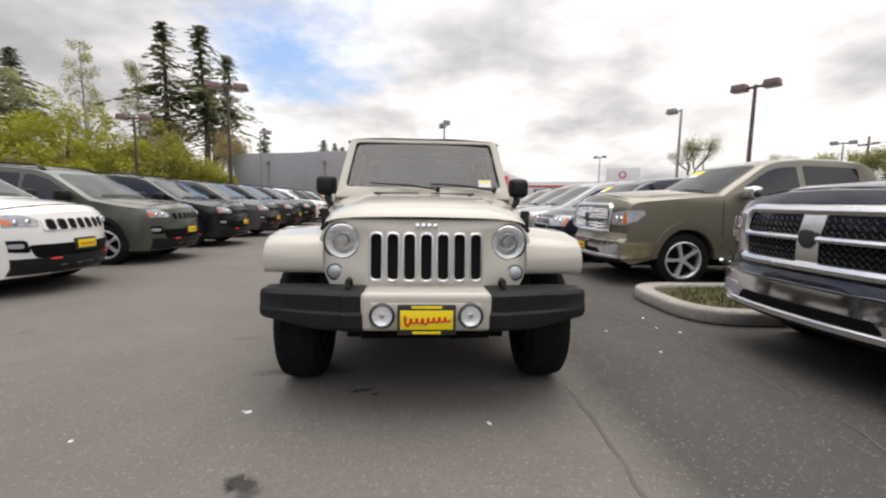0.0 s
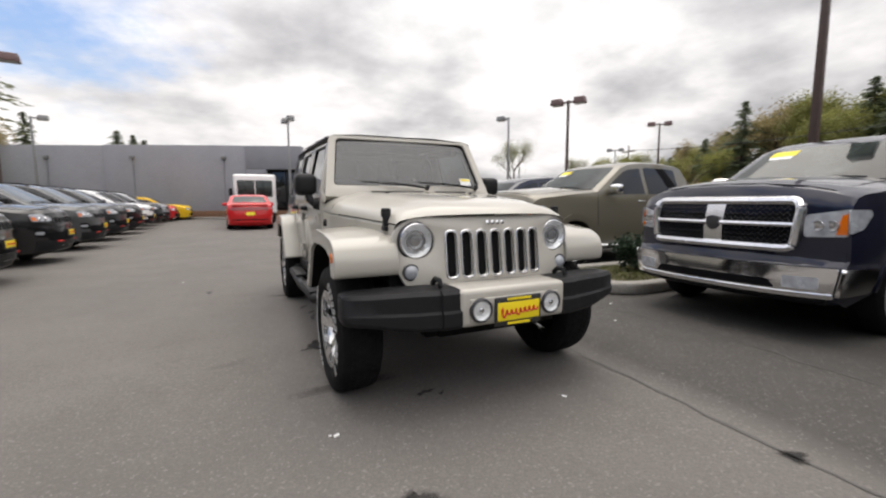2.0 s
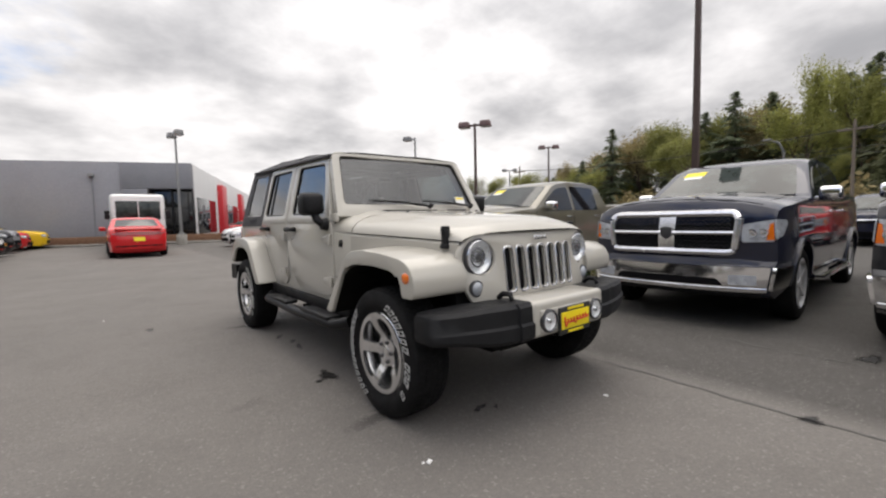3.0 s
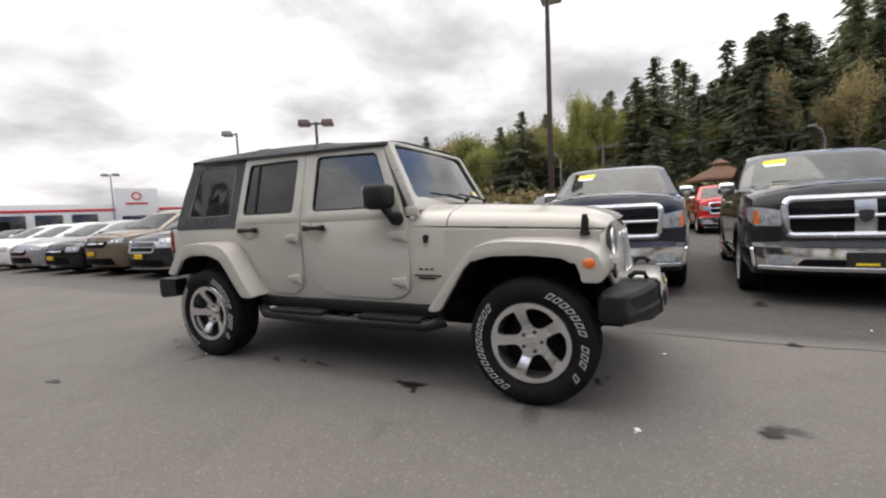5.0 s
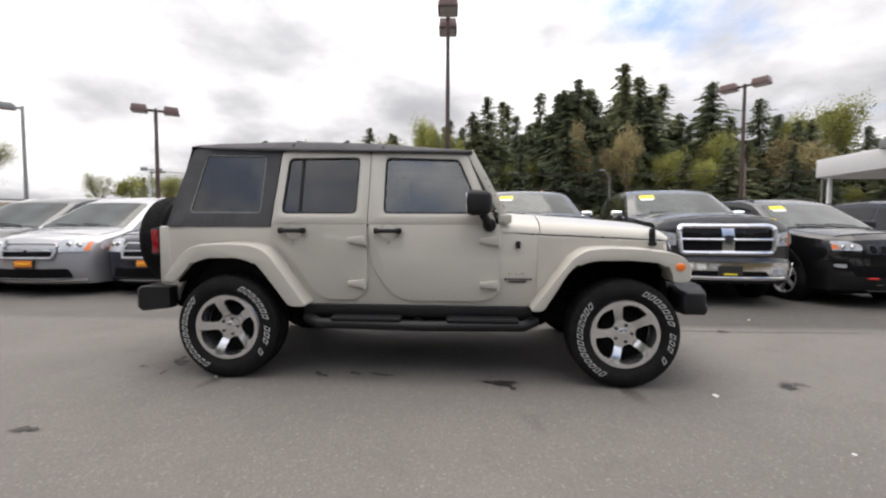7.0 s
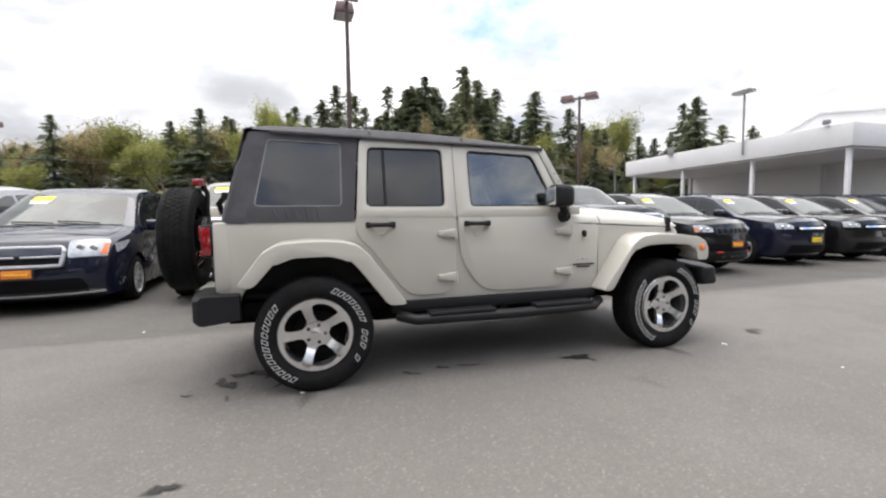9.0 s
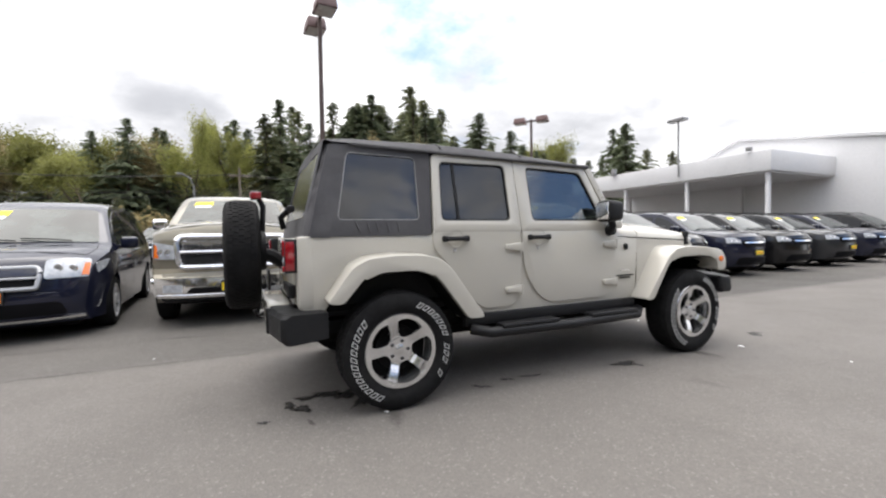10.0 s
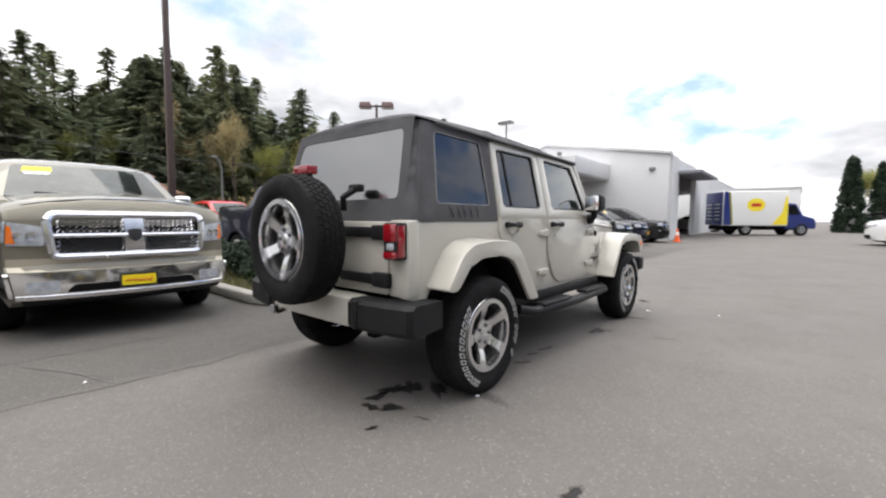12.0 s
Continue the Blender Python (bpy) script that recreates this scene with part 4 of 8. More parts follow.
        part("lower_intake", panel(rounded([(-0.6, 0.30), (0.6, 0.30), (0.55, 0.48), (-0.55, 0.48)], 0.05, 3), span(-.5, .5, 5), nz, f.nose, 0.008), M["grille_black"], car)
    if chrome_bumper and kind == "pickup":
        low = [(-0.93, 0.655), (0.93, 0.655), (0.94, 0.775), (-0.94, 0.775)]
        part("lower_fascia", panel(low, span(-.85, .85, 13), [0.70], f.nose, 0.012), M["sand"] if trim is M["taupe"] else body, car)
    if chrome_bumper:
        part("bumper", panel(rounded([(-0.93, 0.405), (0.93, 0.405), (0.94, 0.65), (-0.94, 0.65)], 0.03, 2), span(-.85, .85, 13), [0.46, 0.54], f.nose, 0.05), M["chrome"], car, "chrome front bumper")
        for sgn in (-1, 1):
            part("bumper_end", panel(rounded([(-0.03, 0.41), (0.40, 0.43), (0.46, 0.52), (0.46, 0.645), (-0.03, 0.645)], 0.03, 3), [0.1, 0.2], [0.5, 0.58], f.side(sgn), 0.03), M["chrome"], car)
        part("bumper_lip", panel([(-0.9, 0.40), (0.9, 0.40), (0.9, 0.435), (-0.9, 0.435)], span(-.8, .8, 11), nz, f.nose, 0.068), M["chrome"], car)
        part("air_dam", panel([(-0.82, 0.325), (0.82, 0.325), (0.86, 0.40), (-0.86, 0.40)], span(-.7, .7, 7), nz, f.nose, 0.03), M["plastic"], car)
        part("bumper_slot", panel(rounded([(-0.56, 0.455), (0.56, 0.455), (0.50, 0.53), (-0.50, 0.53)], 0.03, 3), span(-.45, .45, 7), nz, f.nose, 0.053), M["grille_black"], car)
        for sgn in (-1, 1):
            pts = [(sgn * 0.60, 0.47), (sgn * 0.82, 0.47), (sgn * 0.82, 0.57), (sgn * 0.60, 0.57)]
            part("fog_light", panel(rounded(pts, 0.015, 2), [sgn * 0.7], nz, f.nose, 0.054), M["lens"], car)
        part("side_step", tube([(1.55, -1.0, 0.42), (1.65, -1.06, 0.40), (3.7, -1.06, 0.40), (3.8, -1.0, 0.42)], 0.035, 8), M["chrome"], car)
        part("side_step", tube([(1.55, 1.0, 0.42), (1.65, 1.06, 0.40), (3.7, 1.06, 0.40), (3.8, 1.0, 0.42)], 0.035, 8), M["chrome"], car)
    elif kind == "minivan":
        part("lower_intake", panel(rounded([(-0.66, 0.31), (0.66, 0.31), (0.6, 0.46), (-0.6, 0.46)], 0.04, 3), span(-.5, .5, 5), nz, f.nose, 0.008), M["grille_black"], car)
        part("bumper_trim", panel([(-0.8, 0.245), (0.8, 0.245), (0.8, 0.275), (-0.8, 0.275)], span(-.7, .7, 7), nz, f.nose, 0.02), M["chrome"], car)
    if plate:
        pz = {"pickup": 0.46, "minivan": 0.47, "suv": 0.52, "sedan": 0.4, "coupe": 0.4}[kind]
        d = 0.075 if chrome_bumper else 0.035
        pl = part("front_plate", panel(rounded([(-0.16, pz), (0.16, pz), (0.16, pz + 0.15), (-0.16, pz + 0.15)], 0.01, 1), [0.0], nz, f.nose, d), M["dark_ink"], car, "dark plate frame")
        part("plate_card", panel([(-0.145, pz + 0.025), (0.145, pz + 0.025), (0.145, pz + 0.125), (-0.145, pz + 0.125)], [0.0], nz, f.nose, d + 0.006), M["plate"] if plate == "yellow" else (M["orange_card"] if plate == "orange" else M["dark_ink"]), pl, plate + " card")
        if plate != "dark":
            part("plate_script", tube(scrawl(lambda u, w: f.nose(u, pz + 0.075 + w, d + 0.009), 0.115, 0.017), 0.0045, 4), M["red_ink"] if plate == "yellow" else M["sticker"], pl)
        else:
            part("plate_stroke", panel([(-0.09, pz + 0.015), (0.09, pz + 0.015), (0.09, pz + 0.04), (-0.09, pz + 0.04)], [], nz, f.nose, d + 0.009), M["sticker"], pl)
    # gap between hood and nose, and along the fenders
    lip = {"suv": (0.19, 0.995), "minivan": (0.34, 0.935), "pickup": (0.16, 1.212), "sedan": (0.32, 0.825), "coupe": (0.27, 0.863)}[kind]
    cowl = k["screen"][0][0]
    part("hood_gap", tube([f.at(lip[0], s, lip[1], 0.035, (-0.6, 0.8)) for s in span(-0.86, 0.86, 15)], 0.006, 4), M["grille_black"], car)
    for sgn in (-1, 1):
        line = [f.at(x, sgn * 0.86, curve(f.top, x), 0.035, (-0.1, 0.99)) + Vector((0, 0, -0.001)) for x in span(lip[0], cowl - 0.05, 8)]
        part("hood_gap", tube(line, 0.005, 4), M["grille_black"], car)
    if roof_paint:
        us = [x for x, z in k["roof"]]
        part("roof_panel", panel([(us[0] - 0.12, -0.93), (us[-1] + 0.05, -0.93), (us[-1] + 0.05, 0.93), (us[0] - 0.12, 0.93)], us, span(-0.8, 0.8, 7),
                                 lambda x, s, d: f.at(x, s, curve(f.top, x), 0.035, (0, 1)) + Vector((0, 0, d)), 0.008), roof_paint, car, "black roof")
    if kind == "suv":
        for sgn in (-1, 1):
            part("roof_rail", tube([f.at(x, sgn * 0.83, curve(f.top, x), 0.035, (0, 1)) + Vector((0, 0, 0.015 + (0.035 if 2.1 < x < 3.9 else 0))) for x in (2.05, 2.25, 3.0, 3.8, 4.0)], 0.014, 6), M["plastic"], car)
    return car


# ---- ground and buildings ----
def sheet(name, pts, z, mat, label, category="", kind="structure"):
    bm = bmesh.new()
    bm.faces.new([bm.verts.new((x, y, z)) for x, y in pts])
    ob = part(name, bm, mat, None, label, kind=kind)
    return tagged(ob, category=category or name)


def ground_z(x, y):
    """The lot rises gently towards one end."""
    return 0.30 * step(-11, -36, y) * step(46, 30, x)


def lot():
    xs = [-2500, -300, -60, -30, -15, -8, -4, 0, 4, 8, 12, 16, 20, 25, 30, 34, 38, 42, 46, 100, 2500]
    ys = [-2500, -300, -80, -50, -40] + [-36 + k for k in range(0, 27)] + [-6, -2, 2, 6, 10, 20, 40, 100, 2500]
    mesh = bpy.data.meshes.new("ground")
    n = len(xs)
    mesh.from_pydata([(x, y, ground_z(x, y)) for y in ys for x in xs], [],
                     [(j * n + i, j * n + i + 1, (j + 1) * n + i + 1, (j + 1) * n + i) for j in range(len(ys) - 1) for i in range(n - 1)])
    mesh.polygons.foreach_set("use_smooth", [True] * len(mesh.polygons))
    mesh.materials.append(M["asphalt"])
    tagged(part("ground", mesh, None, None, "worn grey asphalt of the sales lot with fine cracks", kind="structure"), category="ground")


lot()
sheet("grass_verge", [(46, -300), (400, -300), (400, 300), (46, 300)], 0.03, M["meadow"], "rough grass under the wood beyond the lot", "grass")
sheet("grass_bank", [(-400, -60), (-19, -60), (-19, 400), (-400, 400)], 0.03, M["meadow"], "rough grass and brush beside the lot", "grass")


def block_building():
    """Low grey block building that closes the aisle, with a pale side wall, a dark shop front and red panels."""
    b = empty("grey_block_building", pose(2.87, 30.0, 0, 0, 0, -20.2), label="low grey painted block building with flat roof", category="building")
    H = 5.15
    part("front_wall", block((-21.0, 0.15, 0), (-13.4, 0.5, H - 0.02), 0.03), M["grey_wall"], b)
    part("front_wall", block((-13.4, 0.0, 0), (-3.9, 0.5, H + 0.02), 0.03), M["grey_wall"], b)
    part("front_wall", block((-3.9, -0.12, 3.5), (0, 0.5, H), 0.03), M["grey_dark"], b)
    part("front_wall", block((-3.9, -0.12, 0), (-2.5, 0.5, 3.5), 0.03), M["grey_dark"], b)
    part("shop_window", block((-2.5, 0.35, 0.4), (0.0, 0.45, 3.5), 0.01), M["shop_glass"], b, "dark shop front glass")
    for x in (-2.46, -1.25, -0.05):
        part("mullion", block((x - 0.04, 0.2, 0.3), (x + 0.04, 0.37, 3.5), 0.008), M["plastic"], b)
    part("brick_base", block((-9.0, -0.55, 0), (3.6, -0.25, 0.55), 0.02), M["brick"], b, "brown brick planter wall")
    part("kerb_strip", block((-20.5, -1.4, 0), (4.2, -1.2, 0.14), 0.03), M["kerb"], b)
    part("side_wall", block((-0.4, 0.5, 0), (0, 45, H), 0.02), M["pale_wall"], b)
    for y0, y1 in ((1.2, 8.0), (13, 22), (27, 40)):
        part("shop_window", block((-0.02, y0, 0.5), (0.06, y1, 3.0), 0.01), M["shop_glass"], b)
    for y in (9.5, 23.0):
        part("red_pier", block((-0.01, y, 0), (0.4, y + 2.5, 4.5), 0.02), M["red_panel"], b, "red showroom pier")
    part("roof", block((-20.9, 0.4, H - 0.35), (-0.2, 44.9, H - 0.15), 0.0), M["roof"], b)
    part("side_wall", block((-21.0, 0.5, 0), (-20.6, 45, H)), M["grey_wall"], b)
    for x, y in ((-17.2, 0.15), (-11.5, 0.0), (-5.4, 0.0)):
        part("wall_lamp", block((x - 0.14, y - 0.25, 4.2), (x + 0.14, y, 4.42), 0.03), M["pole_grey"], b)
        part("conduit", tube([(x, y - 0.03, 0.2), (x, y - 0.03, 4.25)], 0.035, 6), M["grey_dark"], b)


def canopy_building():
    """Pale stucco building with a low gable and a drive-through canopy on posts."""
    b = empty("canopy_building", label="pale stucco building with low gable and porch canopy on posts", category="building")
    y0 = -20.7
    part("gable_wall", plate_of([(3.3, 0), (17.9, 0), (17.9, 3.7), (14.6, 3.9), (10.7, 5.35), (3.3, 4.3)], [], "y", y0 - 0.3, y0, 0.02), M["white_wall"], b)
    part("gable_trim", plate_of([(3.2, 4.28), (10.7, 5.34), (14.6, 3.9), (14.8, 4.0), (10.7, 5.5), (3.2, 4.43)], [], "y", y0 - 0.25, y0 + 0.12, 0.01), M["white_wall"], b)
    part("canopy", block((6.5, -20.75, 3.2), (18.0, -15.6, 3.97), 0.03), M["white_wall"], b, "deep pale canopy fascia")
    part("soffit", block((6.6, -20.7, 3.14), (17.8, -15.8, 3.196), 0.0), M["soffit"], b)
    for x in (6.75, 10.3, 14.0, 17.5):
        part("post", block((x - 0.075, -15.95, 0), (x + 0.075, -15.8, 3.16), 0.02), M["white_wall"], b)
    for x in (10.3, 17.5):
        part("post", block((x - 0.1, -20.3, 0), (x + 0.1, -20.1, 3.16), 0.02), M["white_wall"], b)
    part("side_wall", plate_of([(y0 - 0.3, 0), (y0 - 2.0, 0), (y0 - 2.0, 4.25), (y0 - 0.3, 4.3)], [], "x", 3.2, 3.5), M["white_wall"], b)
    part("side_wall", plate_of([(y0 - 7.0, 0), (y0 - 30, 0), (y0 - 30, 3.9), (y0 - 7.0, 4.15)], [], "x", 3.2, 3.5), M["white_wall"], b)
    part("dock_lintel", block((3.2, y0 - 7.0, 3.6), (3.5, y0 - 2.0, 4.2), 0.0), M["white_wall"], b)
    part("dock_canopy", block((2.0, y0 - 7.4, 3.45), (3.5, y0 - 1.6, 3.6), 0.02), M["grey_dark"], b)
    # near-black sheet that paints the shade inside the open dock
    part("dock_opening", block((4.6, y0 - 7.4, 0.0), (4.8, y0 - 1.6, 3.6)), M["shop_glass"], b)
    part("roof", plate_of([(3.3, 4.15), (10.7, 5.2), (14.6, 3.8), (17.8, 3.6), (17.8, 3.3), (3.3, 3.9)], [], "y", y0 - 30, y0 - 0.28), M["roof"], b)
    part("wall_lamp", block((4.0, y0, 3.55), (4.3, y0 + 0.18, 3.7), 0.03), M["pole_grey"], b)
    part("wall_lamp", block((7.2, -15.62, 4.0), (7.42, -15.45, 4.15), 0.03), M["pole_grey"], b)
    part("roof_lamp", tube([(10.5, -15.5, 3.4), (10.5, -15.5, 5.7), (10.5, -15.45, 5.8)], 0.045, 8), M["pole_grey"], b)
    part("roof_lamp_head", block((10.1, -15.7, 5.78), (10.95, -15.25, 5.92), 0.05), M["pole_grey"], b)
    part("wall_lamp", block((14.4, -15.62, 3.9), (14.65, -15.42, 4.25), 0.03), M["pole_grey"], b)
    b.scale = (1.0, 1.0, 1.12)


def far_shed(name, lo, hi, mat, label):
    b = empty(name, label=label, category="building")
    part("wall", block(lo, hi, 0.02), mat, b)
    part("parapet", block((lo[0] - 0.1, lo[1] - 0.1, hi[2]), (hi[0] + 0.1, hi[1] + 0.1, hi[2] + 0.25), 0.02), mat, b)
    return b


def showroom():
    """White dealership far beyond the lot with a red band and a tall white entry pylon."""
    b = empty("white_showroom", pose(34, 74, 0, 0, 0, -28), label="white car showroom with red band and tall white entry portal", category="building")
    part("wall", block((-16, 0, 0), (18, 14, 5.2), 0.03), M["pale_wall"], b)
    part("red_band", block((-16.05, -0.08, 4.1), (18.05, 0.0, 4.45), 0.01), M["red_panel"], b)
    part("portal", block((0.3, -2.5, 0), (5.7, 1, 7.4), 0.05), M["white_wall"], b)
    part("portal_emblem", lathe([(0.45, -2.5), (0.45, -2.58), (0.62, -2.58), (0.62, -2.5)], 24, "y", (3.0, 0, 6.2)), M["red_panel"], b, "red ring emblem")
    part("portal_stripe", block((1.6, -2.6, 4.95), (4.4, -2.5, 5.2), 0.01), M["red_panel"], b)
    for x in (-13, -9, -5, 9, 13):
        part("shop_window", block((x, -0.12, 0.5), (x + 3, 0.02, 3.7), 0.01), M["shop_glass"], b)
    part("portal_door", block((1.0, -2.56, 0), (5.0, -2.49, 3.2), 0.01), M["shop_glass"], b)


block_building()
canopy_building()
showroom()
far_shed("white_warehouse", (-2, -74, 0), (34, -62, 5.2), M["pale_wall"], "long white warehouse beyond the lot")
far_shed("far_white_hall", (44, 96, 0), (95, 110, 5.5), M["pale_wall"], "long low white hall far beyond the lot")

# ---- parked rows ----
ROW_A = "cars nosed to the aisle"
ROW_B = "suvs in the facing row"
vehicle("pickup", pose(2.72, -0.12, 0, 0, 0, 1), M["navy"], "navy pickup truck with chrome cross grille and chrome bumper", "pickup truck", "cross", trim=M["navy"], chrome_bumper=True, plate="", group=ROW_A)
vehicle("pickup", pose(2.52, -2.66, 0, 0, 0, -4), M["charcoal"], "charcoal pickup truck with chrome cross grille", "pickup truck", "cross", trim=M["plastic"], chrome_bumper=True, plate="dark", group=ROW_A)
vehicle("pickup", pose(2.80, 3.99, 0, 0, 0, 0), M["taupe"], "taupe pickup truck with sand lower trim and chrome mesh grille", "pickup truck", "cross", trim=M["taupe"], chrome_bumper=True, group=ROW_A)
vehicle("suv", pose(2.42, -4.98, 0, 0, 0, 5), M["black_paint"], "black suv with seven slot grille and yellow window sticker", "suv", "slots", cladding=True, plate="orange", group=ROW_A)
vehicle("suv", pose(2.76, -7.75, 0, 0, 0, 0), M["navy"], "navy suv with chrome wing grille bar", "suv", "bar", group=ROW_A)
vehicle("suv", pose(2.8, -10.05, 0, 0, 0, 0), M["black_paint"], "black suv with oval grille and yellow window sticker", "suv", "bar", plate="", group=ROW_A)
vehicle("suv", pose(2.85, -12.7, ground_z(4, -12.7), 0, 0, 0), M["charcoal"], "charcoal suv with yellow window sticker", "suv", "bar", group=ROW_A)
vehicle("suv", pose(2.9, -15.2, ground_z(4, -15.2), 0, 0, 0), M["navy"], "dark blue suv with yellow window sticker", "suv", "bar", group=ROW_A)
vehicle("suv", pose(2.7, -18.2, ground_z(4, -18.2), 0, 0, 0), M["black_paint"], "black boxy suv at the end of the row", "suv", "slots", plate="", sticker=False, group=ROW_A)
vehicle("minivan", pose(2.68, 6.40, 0, 0, 0, 3), M["navy"], "dark navy minivan with cross grille and orange plate card", "minivan", "cross", plate="orange", group=ROW_A)
vehicle("minivan", pose(2.40, 8.22, 0, 0, 0, 2), M["silver"], "silver minivan with cross grille and orange plate card", "minivan", "cross", plate="orange", sticker=False, group=ROW_A)
vehicle("minivan", pose(2.4, 9.95, 0, 0, 0, 2), M["charcoal"], "dark grey minivan with cross grille and yellow plate card", "minivan", "cross", sticker=False, group=ROW_A)
vehicle("suv", pose(2.45, 12.1, 0, 0, 0, 2), M["brown"], "bronze brown suv with yellow plate card", "suv", "bar", sticker=False, group=ROW_A)
vehicle("sedan", pose(2.45, 14.2, 0, 0, 0, 2), M["black_paint"], "black sedan in the row", "car", "bar", sticker=False, group=ROW_A)
vehicle("sedan", pose(2.5, 16.5, 0, 0, 0, 2), M["silver"], "silver sedan in the row", "car", "bar", plate="", sticker=False, group=ROW_A)
vehicle("sedan", pose(2.6, 19.0, 0, 0, 0, 2), M["white_paint"], "white sedan in the row", "car", "bar", plate="", sticker=False, group=ROW_A)
vehicle("sedan", pose(2.8, 21.6, 0, 0, 0, 2), M["white_paint"], "white sedan in the row", "car", "bar", plate="", sticker=False, group=ROW_A)
rows = [("white_paint", "white suv with black seven slot grille"), ("olive", "olive green suv with black roof and seven slot grille"), ("black_paint", "black suv with red tow hooks"),
        ("grey_paint", "grey suv with yellow plate card"), ("charcoal", "charcoal suv with yellow plate card"), ("black_paint", "black suv with yellow plate card"),
        ("white_paint", "white suv in the row"), ("charcoal", "charcoal suv in the row"), ("silver", "silver suv in the row")]
for i, (c, text) in enumerate(rows):
    vehicle("suv", pose(-4.45 - 0.075 * i, 2.87 + 2.75 * i + 0.02 * i * i, 0, 0, 0, 180), M[c], text, "suv", "slots", cladding=True, sticker=False, group=ROW_B, plate="yellow" if i < 7 else "", roof_paint=M["black_paint"] if c == "olive" else None)
vehicle("coupe", pose(-4.9, 28.6, 0, 0, 0, 180), M["red_paint"], "red coupe at the end of the row", "car", "bar", plate="", sticker=False)
vehicle("coupe", pose(-4.3, 30.6, 0, 0, 0, 180), M["yellow_paint"], "bright yellow coupe by the grey wall", "car", "bar", plate="", sticker=False)
vehicle("sedan", pose(-0.98, 22.0, 0, 0, 0, -90), M["red_paint"], "red sedan seen from the back with full width tail lamp", "car", "bar", plate="", sticker=False, tail=True)

# ---- the off-road wagon: x across (its right side is -x), y from nose to tail, front axle at y = 0 ----
BELT = 1.160
TOP_Y = 3.37


def lean(z):
    """How far the upper body leans in from the belt up."""
    return 0.12 * max(0.0, (z - 1.19) / 0.5)


def leaned(bm, sgn=1):
    """Pulls a side panel that was built on x = 0 out to the body side, with its lean."""
    for v in bm.verts:
        v.co.x = sgn * (0.79 - lean(v.co.z) + v.co.x)
    return bm


def wagon_wheel(parent, place, steer=0.0, spare=False):
    """Wide all-terrain tyre on a five spoke alloy rim; the outer face looks to -x of its own axes."""
    w = part("spare_wheel" if spare else "wheel", WAGON["tyre"], None, parent)
    w.matrix_basis = place
    for n in ("tread", "rim", "spoke_disc", "hub_cap", "brake_drum") + (() if spare else ("sidewall_marking",)):
        part(n, WAGON[n], None, w, kind="stuff" if n in ("tread", "sidewall_marking") else "")
    for k in range(5):
        a = 2 * math.pi * (k + 0.5) / 5
        nut = part("wheel_nut", WAGON["nut"], None, w)
        nut.matrix_basis = pose(0, 0.062 * math.sin(a), 0.062 * math.cos(a))
        part("nut_pocket", WAGON["nut_pocket"], None, nut)
    return w


